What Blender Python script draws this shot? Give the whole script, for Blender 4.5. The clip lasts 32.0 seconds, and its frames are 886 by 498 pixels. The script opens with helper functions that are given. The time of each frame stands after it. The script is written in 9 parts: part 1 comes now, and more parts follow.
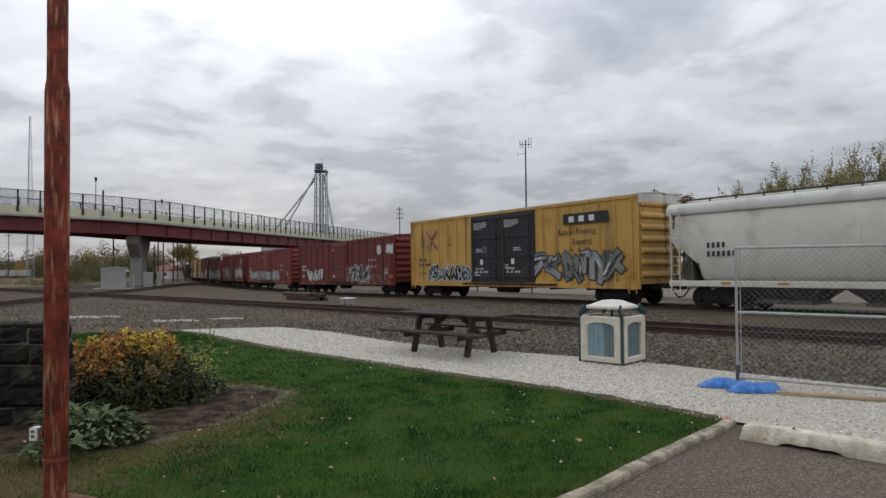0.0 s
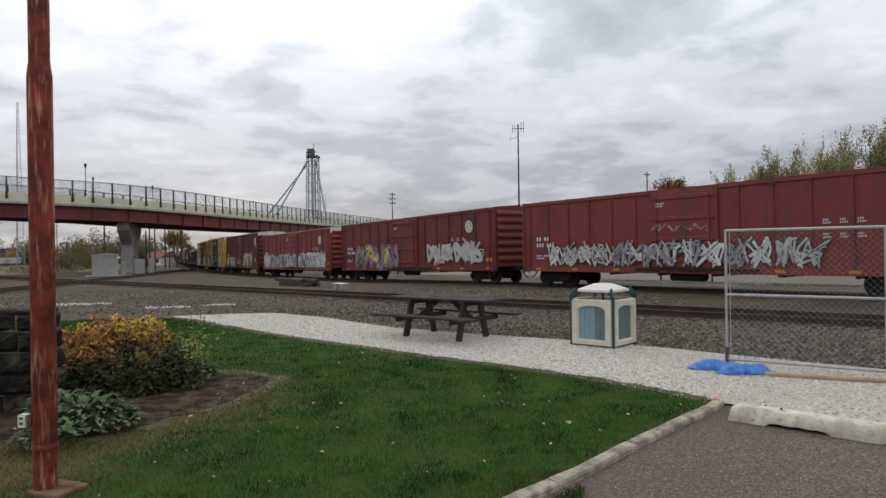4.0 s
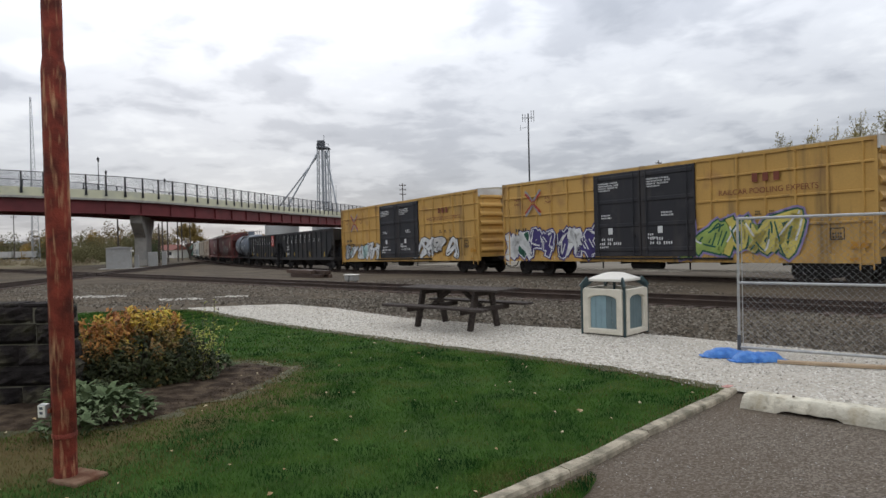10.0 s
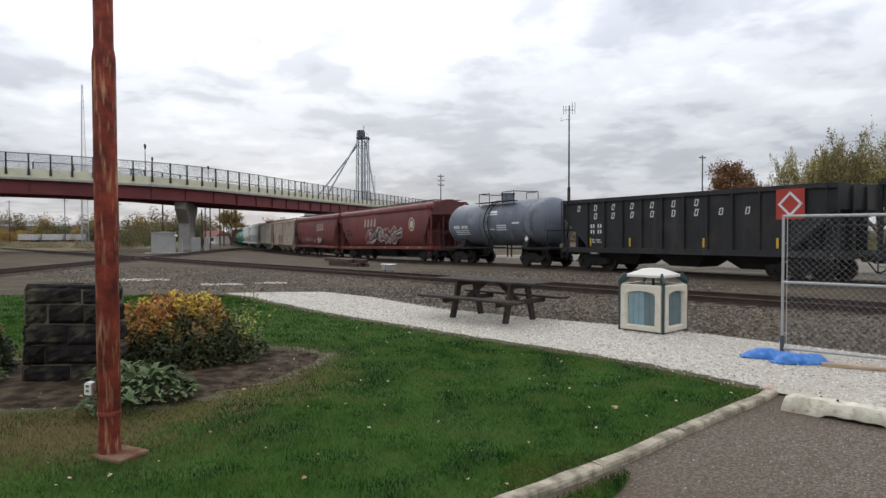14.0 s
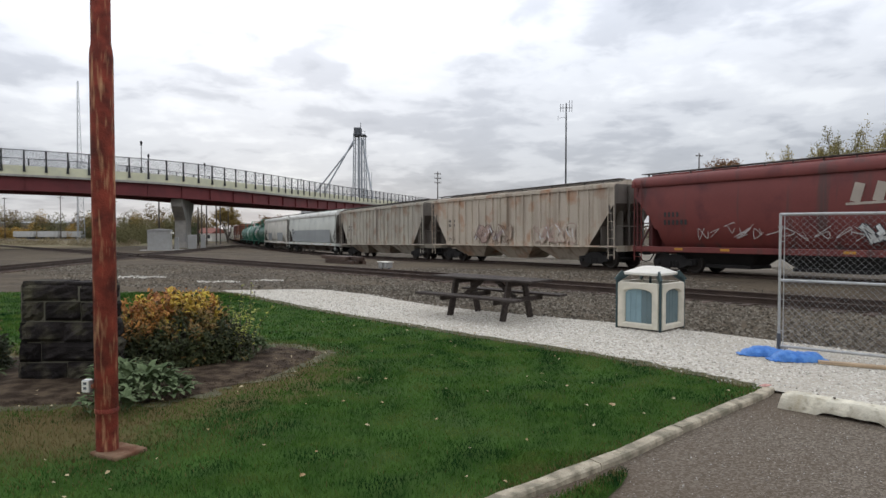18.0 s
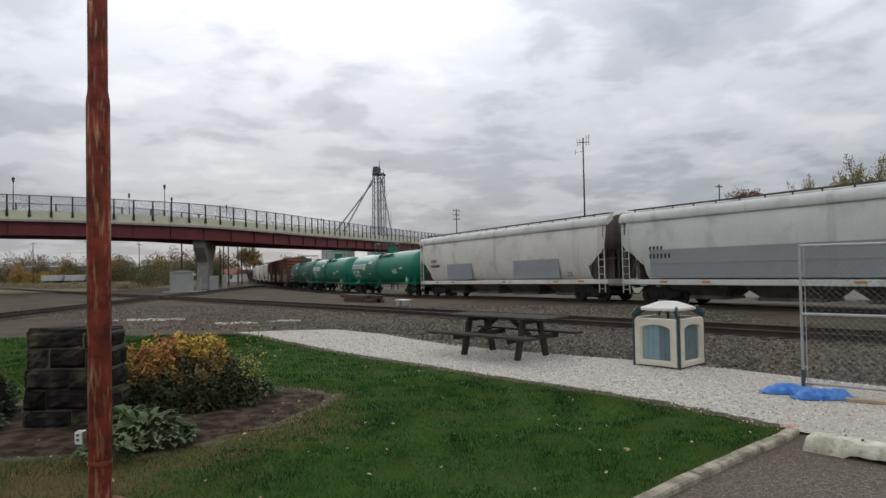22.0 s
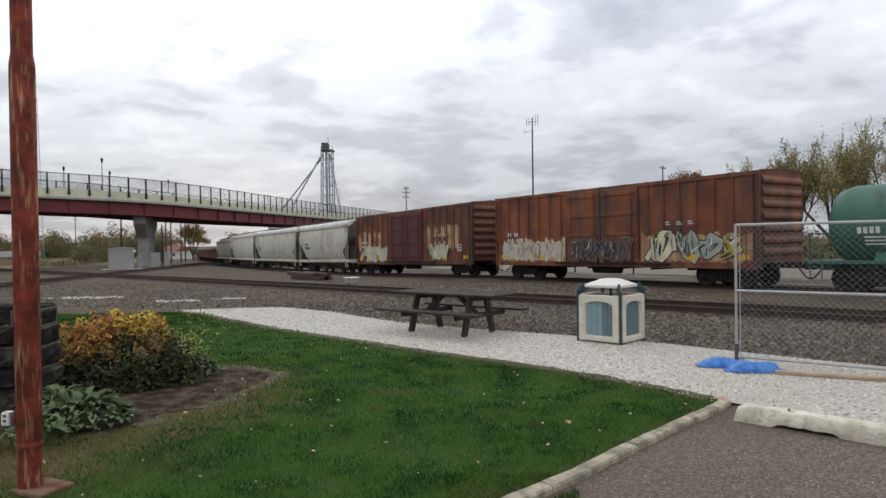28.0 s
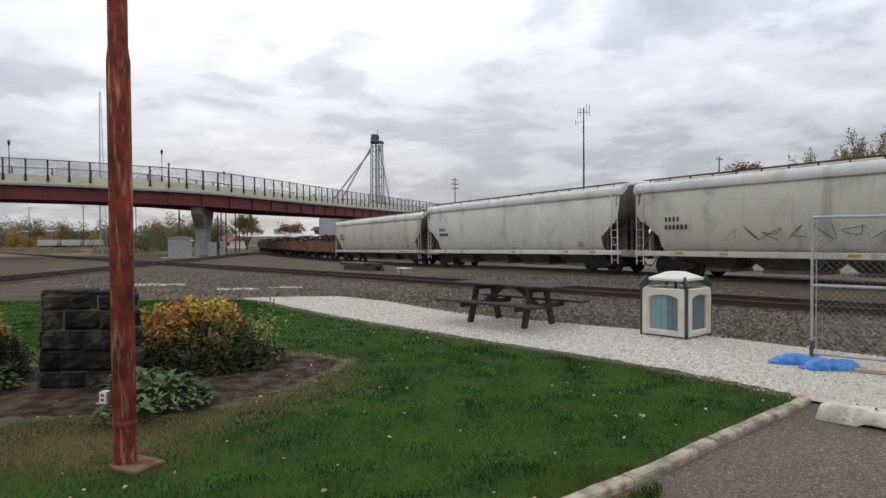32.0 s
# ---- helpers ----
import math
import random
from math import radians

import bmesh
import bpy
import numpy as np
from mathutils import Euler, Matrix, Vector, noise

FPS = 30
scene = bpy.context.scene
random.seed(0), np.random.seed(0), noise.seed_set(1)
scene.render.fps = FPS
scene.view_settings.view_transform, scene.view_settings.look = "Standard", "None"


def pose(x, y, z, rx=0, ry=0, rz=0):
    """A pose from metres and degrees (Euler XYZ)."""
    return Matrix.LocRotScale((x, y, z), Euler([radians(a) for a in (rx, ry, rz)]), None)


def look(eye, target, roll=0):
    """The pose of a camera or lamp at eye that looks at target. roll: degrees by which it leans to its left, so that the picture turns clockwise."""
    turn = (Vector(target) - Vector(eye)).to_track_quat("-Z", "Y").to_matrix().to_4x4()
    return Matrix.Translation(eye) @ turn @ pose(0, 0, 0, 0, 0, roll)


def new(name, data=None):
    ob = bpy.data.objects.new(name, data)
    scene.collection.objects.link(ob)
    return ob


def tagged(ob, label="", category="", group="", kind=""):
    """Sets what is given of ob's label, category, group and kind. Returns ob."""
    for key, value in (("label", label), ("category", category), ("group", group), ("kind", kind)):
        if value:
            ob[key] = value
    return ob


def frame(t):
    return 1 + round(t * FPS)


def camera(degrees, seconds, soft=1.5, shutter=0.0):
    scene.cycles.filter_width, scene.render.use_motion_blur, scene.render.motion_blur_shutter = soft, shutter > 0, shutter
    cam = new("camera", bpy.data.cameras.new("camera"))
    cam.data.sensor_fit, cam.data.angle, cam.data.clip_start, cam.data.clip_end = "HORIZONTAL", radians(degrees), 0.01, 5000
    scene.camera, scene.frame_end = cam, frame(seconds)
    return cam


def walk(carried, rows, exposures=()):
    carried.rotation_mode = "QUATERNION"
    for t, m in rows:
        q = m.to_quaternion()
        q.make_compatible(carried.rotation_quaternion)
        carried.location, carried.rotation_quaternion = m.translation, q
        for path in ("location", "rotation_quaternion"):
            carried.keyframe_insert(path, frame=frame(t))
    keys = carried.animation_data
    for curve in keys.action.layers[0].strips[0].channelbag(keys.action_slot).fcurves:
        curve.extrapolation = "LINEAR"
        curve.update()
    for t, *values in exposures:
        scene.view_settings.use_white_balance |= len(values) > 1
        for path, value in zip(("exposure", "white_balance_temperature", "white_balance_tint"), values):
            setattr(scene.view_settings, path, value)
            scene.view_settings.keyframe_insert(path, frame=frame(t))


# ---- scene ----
cam = camera(67.9, 32.0)
PATH = [
    (0, (-0.177, -0.423, 1.686), (-0.158, 1.576, 1.73), -0.5),
    (0.5, (-0.18, -0.418, 1.679), (-0.178, 1.581, 1.732), -0.0),
    (1, (-0.165, -0.417, 1.686), (-0.148, 1.582, 1.747), 0.5),
    (1.5, (-0.145, -0.416, 1.684), (-0.121, 1.583, 1.742), 0.4),
    (2, (-0.139, -0.419, 1.679), (-0.102, 1.58, 1.725), -0.2),
    (2.5, (-0.137, -0.422, 1.679), (-0.095, 1.577, 1.713), -0.8),
    (3, (-0.145, -0.41, 1.676), (-0.106, 1.59, 1.698), -1.0),
    (3.5, (-0.145, -0.412, 1.679), (-0.106, 1.587, 1.687), -1.0),
    (5.5, (-0.154, -0.408, 1.679), (-0.113, 1.592, 1.669), -0.0),
    (6, (-0.147, -0.413, 1.677), (-0.108, 1.587, 1.671), 0.0),
    (6.5, (-0.145, -0.406, 1.674), (-0.11, 1.594, 1.672), 0.1),
    (7, (-0.155, -0.406, 1.677), (-0.13, 1.594, 1.674), 0.1),
    (7.5, (-0.152, -0.41, 1.678), (-0.149, 1.59, 1.671), 0.1),
    (8, (-0.142, -0.423, 1.681), (-0.153, 1.577, 1.675), -1.1),
    (8.5, (-0.142, -0.449, 1.677), (-0.156, 1.551, 1.674), -1.2),
    (9, (-0.138, -0.455, 1.677), (-0.138, 1.545, 1.674), -1.5),
    (9.5, (-0.138, -0.448, 1.68), (-0.127, 1.552, 1.665), -1.4),
    (10, (-0.145, -0.437, 1.674), (-0.139, 1.562, 1.644), -1.3),
    (10.5, (-0.151, -0.435, 1.678), (-0.159, 1.565, 1.635), -1.1),
    (11, (-0.146, -0.441, 1.675), (-0.17, 1.558, 1.626), -0.8),
    (11.5, (-0.144, -0.44, 1.674), (-0.187, 1.559, 1.623), -0.5),
    (12, (-0.141, -0.439, 1.67), (-0.202, 1.559, 1.616), -0.1),
    (12.5, (-0.142, -0.436, 1.677), (-0.22, 1.562, 1.621), -0.3),
    (13, (-0.146, -0.436, 1.674), (-0.239, 1.561, 1.621), -0.2),
    (13.5, (-0.145, -0.433, 1.673), (-0.247, 1.563, 1.62), -0.1),
    (14, (-0.144, -0.434, 1.675), (-0.25, 1.563, 1.62), -0.1),
    (14.5, (-0.156, -0.43, 1.677), (-0.253, 1.567, 1.62), 0.0),
    (16.5, (-0.158, -0.426, 1.679), (-0.255, 1.57, 1.606), -0.1),
    (17, (-0.159, -0.418, 1.674), (-0.254, 1.579, 1.602), -0.3),
    (17.5, (-0.159, -0.434, 1.681), (-0.255, 1.563, 1.609), -0.3),
    (18, (-0.158, -0.431, 1.673), (-0.254, 1.565, 1.611), 0.0),
    (18.5, (-0.131, -0.439, 1.677), (-0.219, 1.559, 1.624), -0.4),
    (19, (-0.123, -0.45, 1.675), (-0.197, 1.548, 1.637), -0.8),
    (19.5, (-0.121, -0.442, 1.676), (-0.187, 1.557, 1.658), -0.9),
    (20, (-0.113, -0.437, 1.686), (-0.186, 1.562, 1.69), -1.4),
    (20.5, (-0.053, -0.33, 1.694), (-0.127, 1.668, 1.72), -1.3),
    (21, (-0.037, -0.295, 1.7), (-0.157, 1.701, 1.742), -0.6),
    (21.5, (-0.039, -0.28, 1.698), (-0.186, 1.714, 1.746), -0.5),
    (22, (-0.008, -0.291, 1.704), (-0.165, 1.703, 1.753), -1.1),
    (22.5, (-0.002, -0.295, 1.698), (-0.157, 1.699, 1.745), -1.8),
    (23, (-0.005, -0.288, 1.691), (-0.14, 1.707, 1.729), -1.5),
    (23.5, (-0.002, -0.303, 1.694), (-0.115, 1.694, 1.722), -1.3),
    (24, (0.014, -0.272, 1.696), (-0.079, 1.726, 1.713), -1.0),
    (24.5, (0.035, -0.282, 1.695), (-0.012, 1.718, 1.705), -0.6),
    (25, (0.07, -0.287, 1.685), (0.24, 1.706, 1.685), -0.4),
    (25.5, (0.084, -0.27, 1.684), (0.446, 1.697, 1.679), -0.6),
    (27.5, (0.029, -0.266, 1.687), (0.112, 1.732, 1.674), -0.8),
    (28, (0.021, -0.265, 1.686), (0.016, 1.735, 1.666), -0.8),
    (28.5, (0.033, -0.259, 1.685), (-0.011, 1.74, 1.655), -1.1),
    (29, (0.03, -0.25, 1.688), (-0.032, 1.748, 1.651), -1.4),
    (29.5, (0.028, -0.254, 1.691), (0.005, 1.746, 1.648), -1.1),
    (30, (0.043, -0.265, 1.689), (0.071, 1.735, 1.64), -1.0),
    (30.5, (0.032, -0.269, 1.687), (0.059, 1.73, 1.639), -1.2),
    (31, (-0.019, -0.293, 1.688), (-0.101, 1.705, 1.643), -0.8),
    (31.5, (-0.148, -0.296, 1.681), (-0.275, 1.7, 1.637), -0.4),
    (32, (-0.211, -0.282, 1.675), (-0.36, 1.712, 1.631), -0.4),
]
EXPOSURES = [(0, -0.47), (3, -0.37), (6, -0.3), (9, -0.27), (11, -0.17), (13, -0.07), (19, -0.1), (21, -0.37), (23, -0.5), (25.5, -0.34), (28, -0.17), (32, -0.2)]
walk(cam, [(t, look(eye, target, roll)) for t, eye, target, roll in PATH], EXPOSURES)


# ---- light ----
def world_sky():
    w = bpy.data.worlds.new("overcast_sky")
    scene.world = w
    w.use_nodes = True
    nt = w.node_tree
    nt.nodes.clear()
    N, L = nt.nodes.new, nt.links.new
    out, bg, sky = N("ShaderNodeOutputWorld"), N("ShaderNodeBackground"), N("ShaderNodeTexSky")
    sky.sky_type, sky.sun_disc = "NISHITA", False
    sky.sun_elevation, sky.sun_rotation = radians(26), radians(-17)
    tc, sep = N("ShaderNodeTexCoord"), N("ShaderNodeSeparateXYZ")
    L(tc.outputs["Generated"], sep.inputs[0])

    def m(op, a, b=None, c=None):
        n = N("ShaderNodeMath")
        n.operation = op
        for i, v in enumerate((a, b, c)):
            if v is None:
                continue
            if isinstance(v, (int, float)):
                n.inputs[i].default_value = v
            else:
                L(v, n.inputs[i])
        return n.outputs[0]

    up = m("ADD", m("MAXIMUM", sep.outputs["Z"], 0.0), 0.20)
    px, py = m("DIVIDE", sep.outputs["X"], up), m("DIVIDE", sep.outputs["Y"], up)
    comb = N("ShaderNodeCombineXYZ")
    L(px, comb.inputs[0]), L(py, comb.inputs[1])

    def noise_tex(scale, detail, rough, distort, off):
        mp, n = N("ShaderNodeMapping"), N("ShaderNodeTexNoise")
        mp.inputs["Location"].default_value = off
        L(comb.outputs[0], mp.inputs["Vector"])
        L(mp.outputs[0], n.inputs["Vector"])
        n.inputs["Scale"].default_value, n.inputs["Detail"].default_value = scale, detail
        n.inputs["Roughness"].default_value, n.inputs["Distortion"].default_value = rough, distort
        return n.outputs["Fac"]

    big, mid, small = noise_tex(0.8, 2.0, 0.45, 0.3, (3.1, 0.4, 0)), noise_tex(2.0, 4.0, 0.5, 0.4, (0.3, 2.2, 0)), noise_tex(6.0, 4.0, 0.55, 0.3, (5.3, 1.2, 0))
    cloud = m("ADD", m("ADD", m("MULTIPLY", big, 0.40), m("MULTIPLY", mid, 0.40)), m("MULTIPLY", small, 0.20))
    ramp = N("ShaderNodeValToRGB")
    ramp.color_ramp.interpolation = "EASE"
    L(cloud, ramp.inputs[0])
    e = ramp.color_ramp.elements
    e[0].position, e[0].color = CLOUD[0]
    e[1].position, e[1].color = CLOUD[-1]
    for p, c in CLOUD[1:-1]:
        q = e.new(p)
        q.color = c
    # clear sky light joins the cloud layer
    add = N("ShaderNodeMix")
    add.data_type, add.blend_type = "RGBA", "MIX"
    add.inputs[0].default_value = 0.94
    scale = N("ShaderNodeMix")
    scale.data_type, scale.blend_type = "RGBA", "MULTIPLY"
    scale.inputs[0].default_value = 1.0
    scale.inputs[7].default_value = (0.1, 0.1, 0.1, 1)
    L(sky.outputs[0], scale.inputs[6])
    L(scale.outputs[2], add.inputs[6])
    # the cloud layer is brightest round the hidden sun
    dot = N("ShaderNodeVectorMath")
    dot.operation = "DOT_PRODUCT"
    L(tc.outputs["Generated"], dot.inputs[0])
    dot.inputs[1].default_value = SUN_WAY
    near = m("MAXIMUM", dot.outputs["Value"], 0.0)
    rise = m("MULTIPLY", m("POWER", m("MINIMUM", m("DIVIDE", m("MAXIMUM", sep.outputs["Z"], 0.0), 0.38), 1.0), 1.6), 0.85)
    high = m("ADD", rise, m("MULTIPLY", m("POWER", m("MAXIMUM", sep.outputs["Z"], 0.0), 2.0), 0.30))
    glow = m("ADD", m("ADD", 0.70, high), m("ADD", m("MULTIPLY", m("POWER", near, 7.0), 0.16), m("MULTIPLY", m("POWER", near, 60.0), 0.22)))
    lit = N("ShaderNodeVectorMath")
    lit.operation = "SCALE"
    L(ramp.outputs[0], lit.inputs[0])
    L(glow, lit.inputs["Scale"])
    L(lit.outputs[0], add.inputs[7])
    L(add.outputs[2], bg.inputs["Color"])
    bg.inputs["Strength"].default_value = 1.0
    L(bg.outputs[0], out.inputs[0])


SUN_WAY = (-0.26, 0.86, 0.44)
CLOUD = [(0.345, (0.47, 0.505, 0.575, 1)), (0.44, (0.62, 0.655, 0.73, 1)), (0.522, (0.83, 0.865, 0.935, 1)), (0.61, (1.0, 1.035, 1.09, 1))]
world_sky()
sun = new("sun", bpy.data.lights.new("sun", "SUN"))
sun.data.energy, sun.data.angle, sun.data.color = 0.8, radians(35), (1.0, 0.985, 0.96)
sun.matrix_world = look((-26, 86, 44), (0, 0, 0))


# ---- materials ----
def mat(name, col, rough=0.75, metal=0.0, var=0.14, scale=1.2, fine=40.0, bump=0.25, dist=0.01, col2=None, amount=0.5, mscale=2.0, sharp=0.12,
        streak=None, rand=0.0, spec=0.4, coords="Object"):
    """Paint, stone, soil or metal: base colour, blotches of a second colour, fine grain and relief."""
    ma = bpy.data.materials.new(name)
    ma.use_nodes = True
    nt = ma.node_tree
    N, L = nt.nodes.new, nt.links.new
    b = nt.nodes["Principled BSDF"]
    b.inputs["Roughness"].default_value, b.inputs["Metallic"].default_value = rough, metal
    b.inputs["Specular IOR Level"].default_value = spec
    tc = N("ShaderNodeTexCoord")
    vec = tc.outputs[coords]

    def nz(sc, detail=4.0, stretch=None):
        n = N("ShaderNodeTexNoise")
        n.inputs["Scale"].default_value, n.inputs["Detail"].default_value = sc, detail
        if stretch:
            mp = N("ShaderNodeMapping")
            mp.inputs["Scale"].default_value = stretch
            L(vec, mp.inputs[0])
            L(mp.outputs[0], n.inputs["Vector"])
        else:
            L(vec, n.inputs["Vector"])
        return n.outputs["Fac"]

    def mixc(f, a, c):
        x = N("ShaderNodeMix")
        x.data_type = "RGBA"
        for sock, v in ((x.inputs[0], f), (x.inputs[6], a), (x.inputs[7], c)):
            if isinstance(v, (tuple, float, int)):
                sock.default_value = v if not isinstance(v, tuple) else (*v[:3], 1)
            else:
                L(v, sock)
        return x.outputs[2]

    def ramp(f, lo, hi):
        r = N("ShaderNodeMapRange")
        r.inputs[1].default_value, r.inputs[2].default_value = lo, hi
        L(f, r.inputs[0])
        return r.outputs[0]

    lo, hi = tuple(c * (1 - var) for c in col), tuple(min(1, c * (1 + var)) for c in col)
    out = mixc(ramp(nz(scale), 0.3, 0.7), lo, hi)
    grain = nz(fine, 3.0)
    out = mixc(ramp(grain, 0.25, 0.75), mixc(0.75, tuple(c * 0.55 for c in col), out), out)
    if col2:
        at = 0.72 - 0.44 * amount
        out = mixc(ramp(nz(mscale, 6.0), at - sharp, at + sharp), out, col2)
    if streak:
        out = mixc(ramp(nz(1.0, 5.0, streak[1]), streak[2] - 0.12, streak[2] + 0.14), out, streak[0])
    if rand:
        oi = N("ShaderNodeObjectInfo")
        hs = N("ShaderNodeHueSaturation")
        r = N("ShaderNodeMapRange")
        r.inputs[3].default_value, r.inputs[4].default_value = 1 - rand, 1 + rand
        L(oi.outputs["Random"], r.inputs[0])
        L(r.outputs[0], hs.inputs["Value"])
        L(out, hs.inputs["Color"])
        out = hs.outputs[0]
    L(out, b.inputs["Base Color"])
    if bump:
        bp = N("ShaderNodeBump")
        bp.inputs["Strength"].default_value, bp.inputs["Distance"].default_value = bump, dist
        L(grain, bp.inputs["Height"])
        L(bp.outputs[0], b.inputs["Normal"])
    return ma


def stones(name, cols, size, rough=0.9, bump=0.7, dirt=None, island=False):
    """Loose stones: cells of uneven colour with gaps between."""
    ma = bpy.data.materials.new(name)
    ma.use_nodes = True
    nt = ma.node_tree
    N, L = nt.nodes.new, nt.links.new
    b = nt.nodes["Principled BSDF"]
    b.inputs["Roughness"].default_value = rough
    b.inputs["Specular IOR Level"].default_value = 0.06
    tc = N("ShaderNodeTexCoord")
    vo = N("ShaderNodeTexVoronoi")
    vo.inputs["Scale"].default_value = 1.0 / size
    L(tc.outputs["Object"], vo.inputs["Vector"])
    r = N("ShaderNodeValToRGB")
    e = r.color_ramp.elements
    e[0].position, e[0].color = 0.1, (*cols[0], 1)
    e[1].position, e[1].color = 0.9, (*cols[-1], 1)
    for i, c in enumerate(cols[1:-1]):
        q = e.new(0.1 + 0.8 * (i + 1) / (len(cols) - 1))
        q.color = (*c, 1)
    sp = N("ShaderNodeSeparateColor")
    L(vo.outputs["Color"], sp.inputs[0])
    if island:
        g = N("ShaderNodeNewGeometry")
        L(g.outputs["Random Per Island"], r.inputs[0])
    else:
        L(sp.outputs[0], r.inputs[0])
    out = r.outputs[0]
    n = N("ShaderNodeTexNoise")
    n.inputs["Scale"].default_value, n.inputs["Detail"].default_value = 0.35, 6.0
    L(tc.outputs["Object"], n.inputs["Vector"])
    if dirt:
        mr, mx = N("ShaderNodeMapRange"), N("ShaderNodeMix")
        mr.inputs[1].default_value, mr.inputs[2].default_value, mr.inputs[4].default_value = 0.40, 0.64, 0.8
        mx.data_type = "RGBA"
        L(n.outputs["Fac"], mr.inputs[0])
        L(mr.outputs[0], mx.inputs[0])
        L(out, mx.inputs[6])
        mx.inputs[7].default_value = (*dirt, 1)
        out = mx.outputs[2]
    L(out, b.inputs["Base Color"])
    bp = N("ShaderNodeBump")
    bp.inputs["Strength"].default_value, bp.inputs["Distance"].default_value = bump, size * 0.5
    bp.invert = True
    L(vo.outputs["Distance"], bp.inputs["Height"])
    L(bp.outputs[0], b.inputs["Normal"])
    return ma


def foliage(name, cols, rough=0.6, spec=0.2, single=0.6, patch=1.1, gain=1.2):
    """Leaves or blades: each one its own tint between the given colours."""
    ma = bpy.data.materials.new(name)
    ma.use_nodes = True
    nt = ma.node_tree
    N, L = nt.nodes.new, nt.links.new
    b = nt.nodes["Principled BSDF"]
    b.inputs["Roughness"].default_value = rough
    b.inputs["Specular IOR Level"].default_value = spec
    g, r = N("ShaderNodeNewGeometry"), N("ShaderNodeValToRGB")
    tc, n, mx = N("ShaderNodeTexCoord"), N("ShaderNodeTexNoise"), N("ShaderNodeMath")
    n.inputs["Scale"].default_value = patch
    L(tc.outputs["Object"], n.inputs["Vector"])
    mx.operation = "MULTIPLY_ADD"
    L(n.outputs["Fac"], mx.inputs[0])
    mx.inputs[1].default_value = gain
    half = N("ShaderNodeMath")
    half.operation = "MULTIPLY_ADD"
    L(g.outputs["Random Per Island"], half.inputs[0])
    half.inputs[1].default_value, half.inputs[2].default_value = single, 0.5 - gain / 2 - single / 2
    L(half.outputs[0], mx.inputs[2])
    L(mx.outputs[0], r.inputs[0])
    e = r.color_ramp.elements
    e[0].position, e[0].color = 0.0, (*cols[0], 1)
    e[1].position, e[1].color = 1.0, (*cols[-1], 1)
    for i, c in enumerate(cols[1:-1]):
        q = e.new((i + 1) / (len(cols) - 1))
        q.color = (*c, 1)
    L(r.outputs[0], b.inputs["Base Color"])
    return ma


M = {}
M["asphalt"] = stones("asphalt", [(0.088, 0.071, 0.053), (0.128, 0.105, 0.082), (0.198, 0.167, 0.135)], 0.014, 0.85, 0.7, (0.098, 0.072, 0.050))
M["white_gravel"] = stones("white_gravel", [(0.317, 0.288, 0.242), (0.485, 0.449, 0.386), (0.624, 0.585, 0.516), (0.396, 0.361, 0.302)], 0.035, 0.9, 0.8, (0.416, 0.375, 0.312))
M["white_stone"] = stones("white_stone", [(0.297, 0.273, 0.233), (0.535, 0.502, 0.442), (0.693, 0.663, 0.595)], 0.05, 0.9, 0.2, None, True)
M["pale_stone"] = stones("pale_stone", [(0.16, 0.15, 0.135), (0.26, 0.245, 0.225), (0.38, 0.365, 0.34)], 0.05, 0.9, 0.2, None, True)
M["ballast_stone"] = stones("ballast_stone", [(0.052, 0.043, 0.032), (0.090, 0.077, 0.060), (0.134, 0.116, 0.092), (0.216, 0.193, 0.157)], 0.06, 0.9, 0.2, None, True)
M["track_bed"] = stones("track_bed", [(0.044, 0.029, 0.022), (0.072, 0.051, 0.039), (0.107, 0.078, 0.060)], 0.06, 0.95, 0.8, (0.053, 0.034, 0.024))
M["ground"] = stones("ground", [(0.048, 0.037, 0.027), (0.073, 0.058, 0.043), (0.104, 0.085, 0.064)], 0.08, 0.95, 0.6, (0.116, 0.091, 0.062))
M["pale_yard"] = stones("pale_yard", [(0.19, 0.17, 0.135), (0.26, 0.235, 0.19), (0.33, 0.30, 0.25)], 0.08, 0.95, 0.5, (0.20, 0.175, 0.13))
M["lawn_soil"] = mat("lawn_soil", (0.036, 0.076, 0.014), 0.98, spec=0.05, var=0.3, scale=2, fine=70, bump=0.6, col2=(0.045, 0.076, 0.022), amount=0.25, mscale=1.3)


